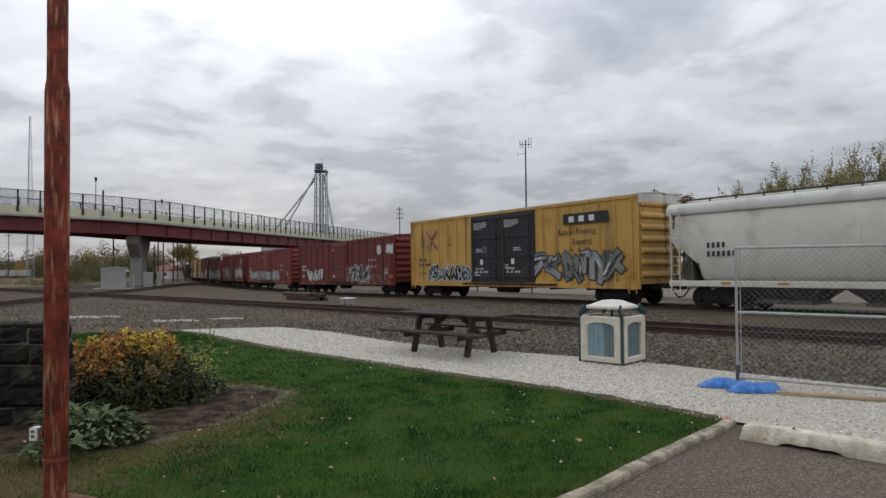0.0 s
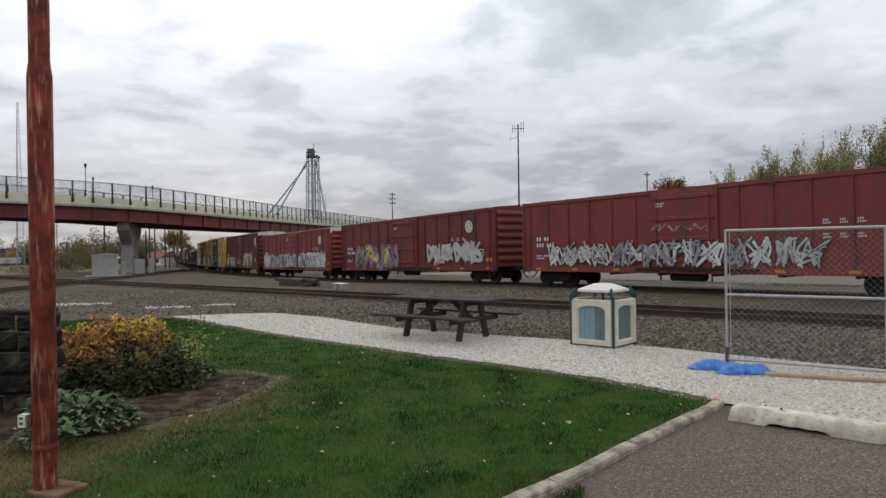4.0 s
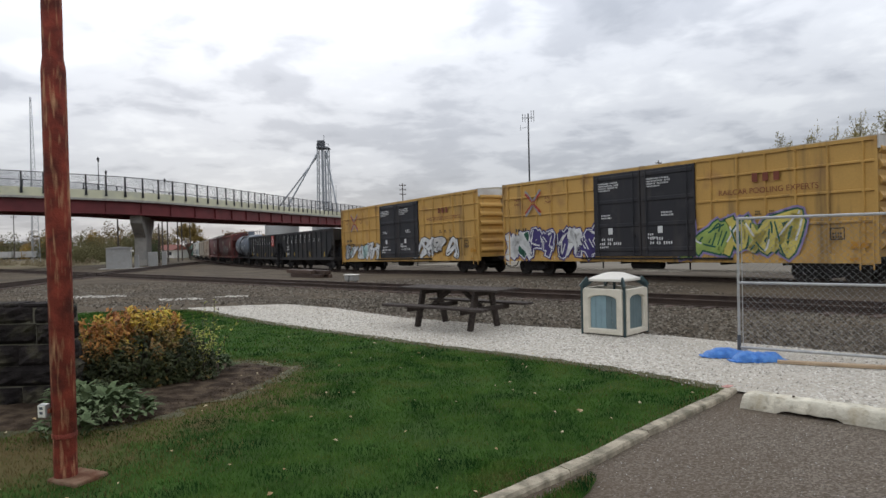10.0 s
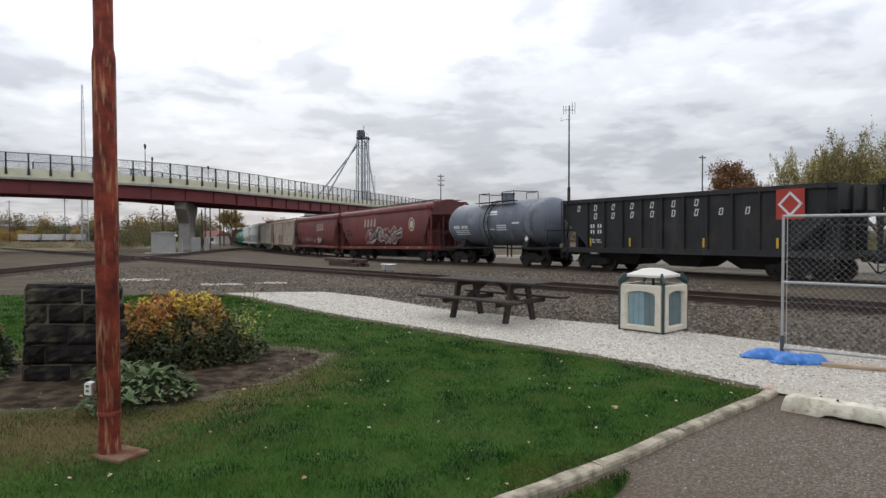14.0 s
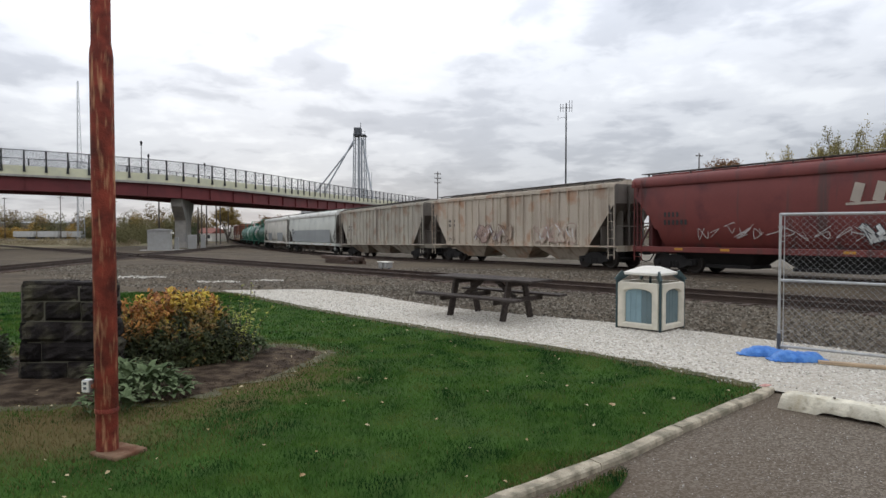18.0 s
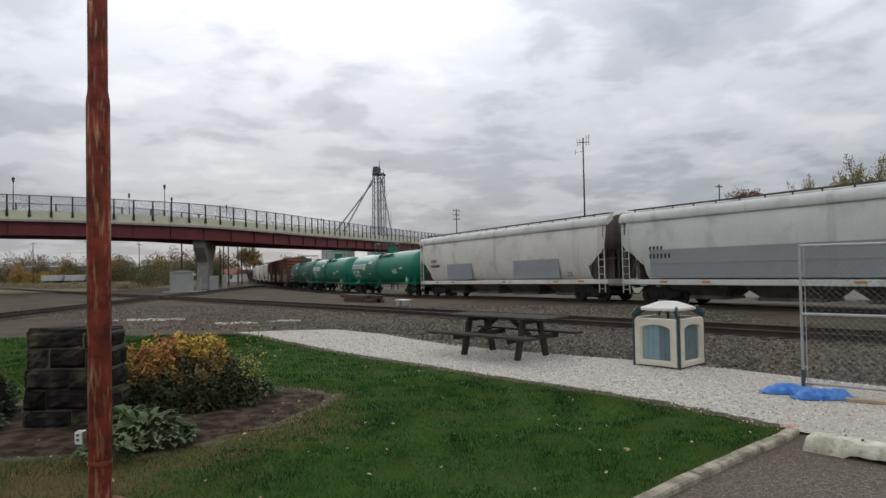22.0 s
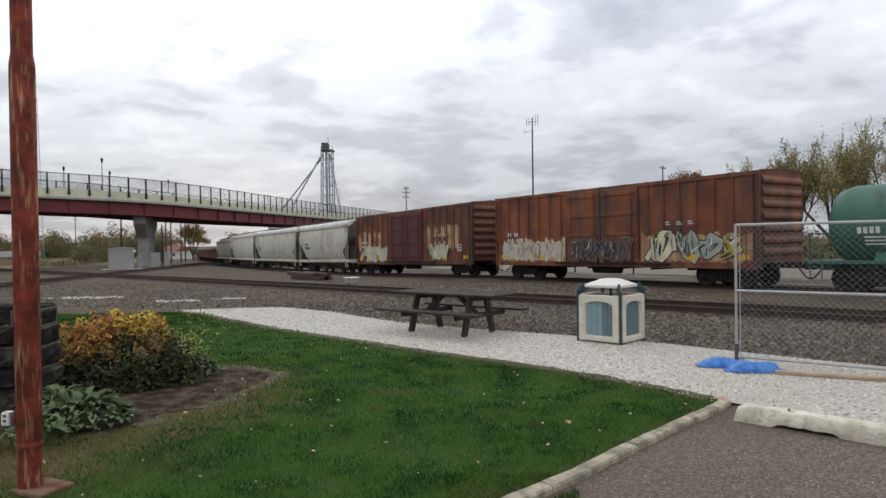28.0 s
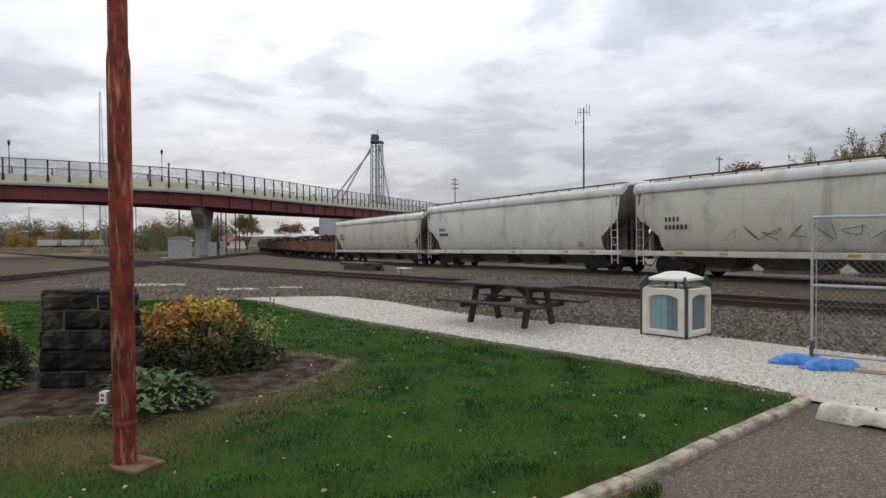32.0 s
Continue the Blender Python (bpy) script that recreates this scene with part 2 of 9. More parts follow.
def worn_lawn(ma, spots, brown):
    """Trodden, browned turf: round patches with a ragged noise edge."""
    nt = ma.node_tree
    N, L = nt.nodes.new, nt.links.new
    b = nt.nodes["Principled BSDF"]
    tc, n = N("ShaderNodeTexCoord"), N("ShaderNodeTexNoise")
    n.inputs["Scale"].default_value, n.inputs["Detail"].default_value = 3.5, 5.0
    L(tc.outputs["Object"], n.inputs["Vector"])
    col = b.inputs["Base Color"].links[0].from_socket
    for (cx, cy), (rx, ry), inner, outer in spots:
        mp, ln, ad, mr, mx = N("ShaderNodeMapping"), N("ShaderNodeVectorMath"), N("ShaderNodeMath"), N("ShaderNodeMapRange"), N("ShaderNodeMix")
        mp.inputs["Scale"].default_value = (1 / rx, 1 / ry, 0)
        mp.inputs["Location"].default_value = (-cx / rx, -cy / ry, 0)
        ln.operation, ad.operation, mx.data_type = "LENGTH", "ADD", "RGBA"
        L(tc.outputs["Object"], mp.inputs[0])
        L(mp.outputs[0], ln.inputs[0])
        L(ln.outputs["Value"], ad.inputs[0])
        L(n.outputs["Fac"], ad.inputs[1])
        mr.inputs[1].default_value, mr.inputs[2].default_value, mr.inputs[3].default_value, mr.inputs[4].default_value = inner + 0.5, outer + 0.5, 0.85, 0.0
        L(ad.outputs[0], mr.inputs[0])
        L(mr.outputs[0], mx.inputs[0])
        L(col, mx.inputs[6])
        mx.inputs[7].default_value = (*brown, 1)
        col = mx.outputs[2]
    L(col, b.inputs["Base Color"])


worn_lawn(M["lawn_soil"], [((-3.6, 4.7), (1.25, 0.85), 0.35, 0.95), ((-4.6, 6.9), (2.75, 2.1), 0.93, 1.18)], (0.105, 0.078, 0.036))
M["soil"] = mat("soil", (0.044, 0.031, 0.022), 0.95, spec=0.05, var=0.3, scale=3, fine=50, bump=0.9, dist=0.02, col2=(0.100, 0.074, 0.050), amount=0.4, mscale=6)
M["grass"] = foliage("grass", [(0.011, 0.038, 0.011), (0.025, 0.070, 0.016), (0.049, 0.113, 0.021), (0.076, 0.142, 0.028), (0.112, 0.148, 0.040)], 0.95, 0.02, 0.26, 1.9, 3.0)
M["dry_turf"] = foliage("dry_turf", [(0.075, 0.066, 0.022), (0.125, 0.098, 0.040), (0.17, 0.132, 0.060), (0.085, 0.098, 0.026)], 0.95, 0.02, 0.6, 1.4, 1.6)
M["concrete"] = mat("concrete", (0.40, 0.38, 0.345), 0.9, var=0.15, scale=3, fine=60, bump=0.5, col2=(0.25, 0.235, 0.21), amount=0.35, mscale=4)
M["kerb"] = mat("kerb", (0.40, 0.345, 0.255), 0.9, var=0.28, scale=5, fine=60, bump=0.8, col2=(0.17, 0.15, 0.105), amount=0.46, mscale=9)
M["stop"] = mat("stop", (0.62, 0.575, 0.46), 0.9, var=0.2, scale=6, fine=50, bump=0.9, col2=(0.33, 0.29, 0.21), amount=0.22, mscale=14, sharp=0.10, streak=((0.44, 0.38, 0.27), (9, 9, 2.5), 0.60))
M["rust_pole"] = mat("rust_pole", (0.225, 0.042, 0.025), 0.75, spec=0.25, var=0.4, scale=9, fine=70, bump=0.8, streak=((0.56, 0.32, 0.17), (34, 34, 4.2), 0.655), col2=(0.085, 0.020, 0.014), amount=0.36, mscale=7)
M["rail"] = mat("rail", (0.060, 0.040, 0.030), 0.8, 0.2, var=0.3, scale=2, fine=30)
M["tie"] = mat("tie", (0.062, 0.038, 0.027), 0.95, var=0.3, scale=4, fine=40, bump=0.6, streak=((0.085, 0.062, 0.048), (1.5, 30, 30), 0.6), rand=0.35)
M["bridge_red"] = mat("bridge_red", (0.155, 0.028, 0.03), 0.6, var=0.12, scale=0.6, fine=15, col2=(0.11, 0.022, 0.024), amount=0.3, mscale=0.5)
M["cream"] = mat("cream", (0.66, 0.65, 0.465), 0.8, var=0.08, scale=0.7, fine=20, col2=(0.50, 0.50, 0.40), amount=0.3, mscale=0.6)
M["pier"] = mat("pier", (0.37, 0.345, 0.31), 0.9, var=0.12, scale=0.8, fine=12, col2=(0.24, 0.235, 0.225), amount=0.35, mscale=0.7)
M["black"] = mat("black", (0.02, 0.021, 0.024), 0.5, var=0.3)
M["steel"] = mat("steel", (0.34, 0.36, 0.38), 0.45, 0.7, var=0.15, scale=6)
M["dark_steel"] = mat("dark_steel", (0.10, 0.105, 0.115), 0.6, 0.4, var=0.2, scale=4)
M["galv"] = mat("galv", (0.45, 0.45, 0.44), 0.5, 0.7, var=0.14, scale=9, fine=80, bump=0.1)
M["wire"] = mat("wire", (0.26, 0.262, 0.265), 0.5, 0.6, var=0.15, scale=9)
M["wood_dark"] = mat("wood_dark", (0.046, 0.036, 0.031), 0.92, spec=0.2, var=0.3, scale=5, fine=60, bump=0.4, streak=((0.082, 0.070, 0.062), (2.5, 40, 40), 0.6))
M["lumber"] = mat("lumber", (0.42, 0.31, 0.20), 0.85, var=0.15, scale=4, streak=((0.27, 0.19, 0.12), (1.5, 40, 40), 0.62))
M["sandbag"] = mat("sandbag", (0.040, 0.165, 0.50), 0.6, var=0.25, scale=14, fine=60, bump=0.6, dist=0.015, col2=(0.10, 0.26, 0.58), amount=0.35, mscale=9)
M["tan_plastic"] = mat("tan_plastic", (0.64, 0.59, 0.485), 0.6, var=0.06, scale=4, fine=120, bump=0.15, dist=0.003, col2=(0.48, 0.45, 0.36), amount=0.2, mscale=5)
M["green_plastic"] = mat("green_plastic", (0.034, 0.060, 0.062), 0.55, var=0.12, scale=5)
M["teal_plastic"] = mat("teal_plastic", (0.21, 0.31, 0.34), 0.6, var=0.1, scale=6)
M["white_plastic"] = mat("white_plastic", (0.70, 0.665, 0.59), 0.55, var=0.05, scale=4, col2=(0.58, 0.55, 0.48), amount=0.2, mscale=3)
M["dark_block"] = mat("dark_block", (0.024, 0.020, 0.019), 0.92, spec=0.12, var=0.45, scale=9, fine=45, bump=1.0, dist=0.02, col2=(0.095, 0.086, 0.055), amount=0.24, mscale=4, rand=0.4)
M["mortar"] = mat("mortar", (0.125, 0.115, 0.085), 0.95, var=0.2, scale=8)
M["grey_box"] = mat("grey_box", (0.32, 0.315, 0.30), 0.7, 0.0, var=0.1, scale=1, col2=(0.25, 0.24, 0.22), amount=0.3)
M["trailer_white"] = mat("trailer_white", (0.50, 0.49, 0.46), 0.7, spec=0.15, var=0.1, scale=0.4, fine=8, col2=(0.36, 0.34, 0.31), amount=0.35, mscale=0.6)
M["bark"] = mat("bark", (0.085, 0.068, 0.055), 0.95, var=0.3, scale=3, fine=25, bump=0.8, dist=0.03)
M["pole_wood"] = mat("pole_wood", (0.085, 0.07, 0.06), 0.9, var=0.2, scale=2)


# ---- building blocks ----
def bm_box(bm, x0, y0, z0, x1, y1, z1, bev=0.0, seg=1):
    r = bmesh.ops.create_cube(bm, size=1.0)
    v = r["verts"]
    for q in v:
        q.co = Vector((x0 + (q.co.x + 0.5) * (x1 - x0), y0 + (q.co.y + 0.5) * (y1 - y0), z0 + (q.co.z + 0.5) * (z1 - z0)))
    if bev:
        ed = list({e for q in v for e in q.link_edges})
        bmesh.ops.bevel(bm, geom=ed, offset=bev, segments=seg, affect="EDGES", profile=0.5)
    return v


def bm_rod(bm, a, b, r0, r1=None, n=10, cap=True):
    a, b = Vector(a), Vector(b)
    d = b - a
    r = bmesh.ops.create_cone(bm, cap_ends=cap, segments=n, radius1=r0, radius2=r0 if r1 is None else r1, depth=d.length)
    m = Matrix.Translation((a + b) / 2) @ d.to_track_quat("Z", "Y").to_matrix().to_4x4()
    bmesh.ops.transform(bm, matrix=m, verts=r["verts"])
    return r["verts"]


def bm_bar(bm, a, b, w, h, bev=0.0):
    """A square bar from a to b."""
    a, b = Vector(a), Vector(b)
    d = b - a
    v = bm_box(bm, -w / 2, -h / 2, -d.length / 2, w / 2, h / 2, d.length / 2)
    m = Matrix.Translation((a + b) / 2) @ d.to_track_quat("Z", "Y").to_matrix().to_4x4()
    bmesh.ops.transform(bm, matrix=m, verts=v)
    return v


def bm_prism(bm, pts, axis, lo, hi):
    """A flat outline pushed from lo to hi along an axis; pts are the other two coordinates in order."""
    def at(p, q):
        return {"x": (q, p[0], p[1]), "y": (p[0], q, p[1]), "z": (p[0], p[1], q)}[axis]
    a = [bm.verts.new(at(p, lo)) for p in pts]
    b = [bm.verts.new(at(p, hi)) for p in pts]
    n = len(pts)
    fs = [bm.faces.new(a), bm.faces.new(b[::-1])]
    for i in range(n):
        fs.append(bm.faces.new((a[i], b[i], b[(i + 1) % n], a[(i + 1) % n])))
    bmesh.ops.recalc_face_normals(bm, faces=fs)
    return a + b


def bm_loft(bm, rings, close=True, caps=True):
    """A skin over rings of equally many points."""
    vs = [[bm.verts.new(p) for p in r] for r in rings]
    n = len(vs[0])
    fs = []
    for a, b in zip(vs, vs[1:]):
        for i in range(n if close else n - 1):
            j = (i + 1) % n
            fs.append(bm.faces.new((a[i], a[j], b[j], b[i])))
    if caps:
        fs += [bm.faces.new(vs[0][::-1]), bm.faces.new(vs[-1])]
    bmesh.ops.recalc_face_normals(bm, faces=fs)
    return vs


def mesh_of(name, bm, material, smooth=False):
    me = bpy.data.meshes.new(name)
    bm.to_mesh(me)
    bm.free()
    for ma in material if isinstance(material, (list, tuple)) else [material]:
        me.materials.append(ma)
    if smooth:
        me.shade_smooth()
        me.set_sharp_from_angle(angle=radians(40))
    return me


def part(name, bm, material, parent=None, label="", smooth=False, at=None):
    """One mesh object from a bmesh or from a mesh that is there already, under its thing."""
    me = bm if isinstance(bm, bpy.types.Mesh) else mesh_of(name, bm, material, smooth)
    ob = new(name, me)
    if parent:
        ob.parent = parent
    if at is not None:
        ob.matrix_basis = at if isinstance(at, Matrix) else Matrix.Translation(at)
    return tagged(ob, label)


def thing(name, label, category, group="", at=None, kind=""):
    ob = new(name)
    ob.empty_display_size = 0.2
    if at is not None:
        ob.matrix_basis = at if isinstance(at, Matrix) else Matrix.Translation(at)
    return tagged(ob, label, category, group, kind)


def sheet(name, verts, faces, material, label, category="", kind="structure", smooth=False):
    me = bpy.data.meshes.new(name)
    me.from_pydata(verts, [], faces)
    me.materials.append(material)
    if smooth:
        me.shade_smooth()
    me.update()
    return tagged(new(name, me), label, category or name, "", kind)


def bmnew():
    return bmesh.new()


def smoothstep(a, b, x):
    t = min(1.0, max(0.0, (x - a) / (b - a)))
    return t * t * (3 - 2 * t)


# ---- line of the train's track ----
AZ = [(-100, -35.0), (38, -35.0), (55, -32.1), (75, -28.1), (100, -24.7), (140, -23.15), (200, -22.4), (2000, -21.6)]


def heading(y):
    for (a, b), (c, d) in zip(AZ, AZ[1:]):
        if y < c:
            return radians(b + (d - b) * (y - a) / (c - a))


SIDE = 1.56
TRAIN = []
x, y = 2.4 + 70 * math.tan(radians(35)) + SIDE * math.cos(radians(35)), 38.2 - 70.0 + SIDE * math.sin(radians(35))
for i in range(3000):
    TRAIN.append((x, y))
    x += math.sin(heading(y)) * 0.25
    y += math.cos(heading(y)) * 0.25


LINE_Y, LINE_X = np.array([p[1] for p in TRAIN]), np.array([p[0] for p in TRAIN])


# ---- ground ----
def ground_z(x, y):
    """Height of the open ground: level by the lawn, falling gently away past the near track."""
    d = max((x + y - 13.6) / 1.414, y - 17.6)
    far = -0.19 - 0.0125 * (min(y, 190.0) - 13) if y > 13 else -0.19
    z = -0.035 + (far + 0.035) * smoothstep(0.0, 5.0, d)
    if 36 < y < 260 and abs(x - (2.4 - 0.5 * (y - 38))) < 60:
        # the train's track lies in a shallow cut
        gap = abs(x - float(np.interp(y, LINE_Y, LINE_X))) * 0.88
        z -= 0.46 * smoothstep(36, 66, y) * (1 - smoothstep(2.4, 4.4, gap))
    return z


def rail_z(y):
    return -0.0125 * (min(y, 190.0) - 13)


def train_z(y):
    return -0.17 - 0.0105 * (min(y, 190.0) - 17) - 0.30 * smoothstep(36, 66, y)


def axis_steps(lo, hi, fine_lo, fine_hi, step):
    out, v, s = [], fine_hi, step
    mid = list(np.arange(fine_lo, fine_hi, step))
    while v < hi:
        out.append(v)
        s *= 1.22
        v += s
    out.append(hi)
    neg, v, s = [], fine_lo - step, step
    while v > lo:
        neg.append(v)
        s *= 1.22
        v -= s
    neg.append(lo)
    return neg[::-1] + mid + out


gx, gy = axis_steps(-2600, 2600, -60, 45, 1.0), axis_steps(-300, 4200, -8, 120, 1.0)
verts, faces = [], []
for y in gy:
    for x in gx:
        verts.append((x, y, ground_z(x, y)))
nx = len(gx)
for j in range(len(gy) - 1):
    for i in range(nx - 1):
        k = j * nx + i
        faces.append((k, k + 1, k + 1 + nx, k + nx))
sheet("ground", verts, faces, M["ground"], "grey-brown gravel and dirt ground of the rail yard", "ground", smooth=True)

# pale gravel yard behind the train's track
verts, faces, cols = [], [], 14
rows = [p for p in TRAIN if 4.0 < p[1] < 62.0][::6]
for x, y in rows:
    away = heading(y)
    for k in range(cols):
        q = 6.0 + 2.2 * k + 0.35 * math.sin(0.31 * y + 1.7 * k)
        px, py = x + math.cos(away) * q, y - math.sin(away) * q
        verts.append((px, py, ground_z(px, py) + 0.03))
for j in range(len(rows) - 1):
    for i in range(cols - 1):
        k = j * cols + i
        faces.append((k, k + 1, k + 1 + cols, k + cols))
yard = sheet("gravel_yard", verts, faces, M["pale_yard"], "pale sandy gravel yard behind the freight train", "gravel", smooth=True)
if yard.data.polygons[0].normal.z < 0:
    for p in yard.data.polygons:
        p.flip()


def flat_area(name, outline, z, material, label, category, thick=0.0):
    bm = bmnew()
    f = bm.faces.new([bm.verts.new((x, y, z)) for x, y in outline])
    bmesh.ops.triangulate(bm, faces=[f])
    bmesh.ops.recalc_face_normals(bm, faces=bm.faces[:])
    me = mesh_of(name, bm, material)
    for p in me.polygons:
        if p.normal.z < 0:
            p.flip()
    return tagged(new(name, me), label, category, "", "structure")


KERB = [(-3.2, 0.2), (-1.6, 1.85), (-0.85, 2.65), (-0.11, 3.43), (0.47, 3.97), (0.95, 4.42), (1.54, 5.06), (2.3, 5.83), (2.72, 6.25), (2.92, 6.50)]
EDGE = [(2.85, 6.70), (2.46, 7.24), (2.01, 7.82), (1.06, 8.80), (-0.14, 9.86), (-1.69, 11.36), (-3.56, 13.20), (-5.2, 15.1), (-6.6, 16.5)]
LAWN = KERB + EDGE + [(-9.5, 16.6), (-13.5, 16.0), (-20, 15.5), (-24, 8), (-20, -4), (-6, -4)]
GRAVEL = [(2.9, 6.5)] + EDGE + [(-6.9, 17.0), (-5.5, 17.35), (-4.4, 17.45), (-2.85, 16.1), (-1.95, 14.9), (-0.9, 13.6), (0.55, 12.5), (2.3, 11.35), (3.6, 10.3), (5.1, 8.75),
                              (6.5, 7.5), (9.5, 4.6), (14, 0), (11.88, -2.12), (7.88, 1.48), (5.48, 3.98), (4.33, 5.13), (3.43, 5.98)]
LOT = [(3.1, 6.75)] + KERB[::-1][1:] + [(-3.2, -6), (14, -8), (12, -2), (8.0, 1.6), (5.6, 4.1), (4.45, 5.25), (3.55, 6.1)]
flat_area("lawn", LAWN, 0.0, M["lawn_soil"], "mown green lawn with scattered fallen leaves", "lawn")
flat_area("gravel_path", GRAVEL, 0.004, M["white_gravel"], "crushed white limestone gravel strip", "gravel")
flat_area("parking_lot", LOT, -0.02, M["asphalt"], "worn grey-brown asphalt parking area", "asphalt")


# ---- tracks ----
def line_track(p0, p1, z_of):
    p0, p1 = Vector(p0), Vector(p1)
    n = int((p1 - p0).length / 2.0)
    return [Vector((*(p0.lerp(p1, i / n)), z_of(p0.lerp(p1, i / n).y))) for i in range(n + 1)]


def train_at(s):
    k = max(0, min(len(TRAIN) - 2, int(s / 0.25)))
    f = s / 0.25 - k
    (x0, y0), (x1, y1) = TRAIN[k], TRAIN[k + 1]
    x, y = x0 + (x1 - x0) * f, y0 + (y1 - y0) * f
    return Vector((x, y, train_z(y)))


RAIL = [(-0.07, -0.17), (0.07, -0.17), (0.07, -0.155), (0.012, -0.135), (0.012, -0.045), (0.036, -0.035), (0.036, -0.004), (0.03, 0.0),
        (-0.03, 0.0), (-0.036, -0.004), (-0.036, -0.035), (-0.012, -0.045), (-0.012, -0.135), (-0.07, -0.155)]


def sides(pts):
    out = []
    for i, p in enumerate(pts):
        d = (pts[min(i + 1, len(pts) - 1)] - pts[max(i - 1, 0)])
        d.z = 0
        d.normalize()
        out.append(Vector((d.y, -d.x, 0)))
    return out


def railway(name, pts, label, ties_to, bed=True):
    tr = thing(name, label, "railway track", "railway tracks", kind="structure")
    nor = sides(pts)
    if bed:
        prof = [(-2.6, -0.42), (-1.55, -0.215), (-0.6, -0.205), (0.6, -0.205), (1.55, -0.215), (2.6, -0.42)]
        bm = bmnew()
        bm_loft(bm, [[p + n * a + Vector((0, 0, b)) for a, b in prof] for p, n in zip(pts, nor)], close=False, caps=False)
        for f in bm.faces:
            if f.normal.z < 0:
                f.normal_flip()
        part("ballast_bed", bm, M["track_bed"], tr, "grey crushed-stone ballast")
    for off in (-0.7175, 0.7175):
        bm = bmnew()
        bm_loft(bm, [[p + n * (off + a) + Vector((0, 0, b)) for a, b in RAIL] for p, n in zip(pts, nor)])
        part("rail", bm, M["rail"], tr)
    # sleepers: the near ones one by one, the rest joined
    length = [0.0]
    for a, b in zip(pts, pts[1:]):
        length.append(length[-1] + (b - a).length)
    bm = bmnew()
    bm_box(bm, -1.3, -0.11, -0.33, 1.3, 0.11, -0.15, 0.012)
    one = mesh_of("tie", bm, M["tie"])
    rnd = random.Random(7)
    k, far_v, far_f = 0, [], []
    count = 0
    for i in range(int(length[-1] / 0.53)):
        d = i * 0.53
        while k < len(length) - 2 and length[k + 1] < d:
            k += 1
        f = (d - length[k]) / (length[k + 1] - length[k])
        p = pts[k].lerp(pts[k + 1], f)
        n = nor[k]
        a = math.atan2(n.y, n.x) + rnd.uniform(-0.02, 0.02)
        m = Matrix.Translation(p + Vector((rnd.uniform(-0.06, 0.06) * n.x, rnd.uniform(-0.06, 0.06) * n.y, rnd.uniform(-0.012, 0.008)))) @ Matrix.Rotation(a, 4, "Z")
        if ties_to[0] <= p.y <= ties_to[1] and count < 290:
            part("tie", one, None, tr, at=m)
            count += 1
        elif p.y > ties_to[1] and p.y < 180:
            o = len(far_v)
            far_v += [tuple(m @ Vector(c)) for c in ((-1.3, -0.11, -0.15), (1.3, -0.11, -0.15), (1.3, 0.11, -0.15), (-1.3, 0.11, -0.15), (-1.3, -0.11, -0.3), (1.3, -0.11, -0.3))]
            far_f += [(o, o + 1, o + 2, o + 3), (o + 4, o + 5, o + 1, o)]
    if far_v:
        me = bpy.data.meshes.new("far_ties")
        me.from_pydata(far_v, [], far_f)
        me.materials.append(M["tie"])
        ob = part("far_ties", me, None, tr)
        ob["kind"] = "stuff"
    return tr


near_pts = line_track((23.6 + 0.967 * 14, -14), (23.6 - 0.967 * 165, 165), rail_z)
railway("railway_near", near_pts, "rusty near railway track on grey ballast", (4, 60))
railway("railway_train", [train_at(s) for s in np.arange(-60, 420, 2.0)], "railway track that carries the freight train", (5, 75))
railway("railway_crossing", [Vector((-0.22 * y - 16.8, y, rail_z(y) + 0.004)) for y in np.arange(-6, 118, 2.0)], "railway track crossing the near line on the level", (20, 60))


# ---- freight train ----
def car_paint(name, col, rust=(0.13, 0.055, 0.03), amount=0.3, grime_shade=(0.05, 0.042, 0.037), streaks=0.66, rough=0.6, var=0.1):
    return mat(name, col, rough, var=var, scale=0.5, fine=14, bump=0.12, col2=rust, amount=amount, mscale=0.9, sharp=0.1, streak=(grime_shade, (2.2, 2.2, 0.16), streaks))


P = {}
P["yellow"] = car_paint("yellow_paint", (0.57, 0.335, 0.085), (0.34, 0.19, 0.06), 0.12)
P["yellow2"] = car_paint("yellow_paint_old", (0.54, 0.32, 0.085), (0.36, 0.20, 0.07), 0.15)
P["black_door"] = car_paint("black_door_paint", (0.022, 0.022, 0.026), (0.05, 0.045, 0.045), 0.2)
P["red"] = car_paint("freight_red", (0.165, 0.030, 0.026), (0.10, 0.024, 0.022), 0.2)
P["red2"] = car_paint("faded_red", (0.215, 0.040, 0.034), (0.14, 0.03, 0.03), 0.2)
P["maroon"] = car_paint("maroon_paint", (0.105, 0.026, 0.024), (0.065, 0.02, 0.02), 0.22)
P["hopper_red"] = car_paint("hopper_maroon", (0.165, 0.037, 0.031), (0.09, 0.02, 0.02), 0.2)
P["rusty"] = car_paint("rusted_brown", (0.235, 0.072, 0.026), (0.12, 0.035, 0.02), 0.4, streaks=0.58, var=0.3)
P["rusty2"] = car_paint("rusted_dark", (0.19, 0.058, 0.025), (0.08, 0.03, 0.02), 0.4, streaks=0.58)
P["rusty3"] = car_paint("rusted_gondola", (0.26, 0.12, 0.065), (0.15, 0.06, 0.035), 0.35)
P["peel"] = car_paint("peeling_cream", (0.52, 0.36, 0.19), (0.22, 0.075, 0.032), 0.46, (0.20, 0.08, 0.04), 0.60)
P["black"] = car_paint("coal_black", (0.018, 0.0185, 0.020), (0.040, 0.033, 0.028), 0.25)
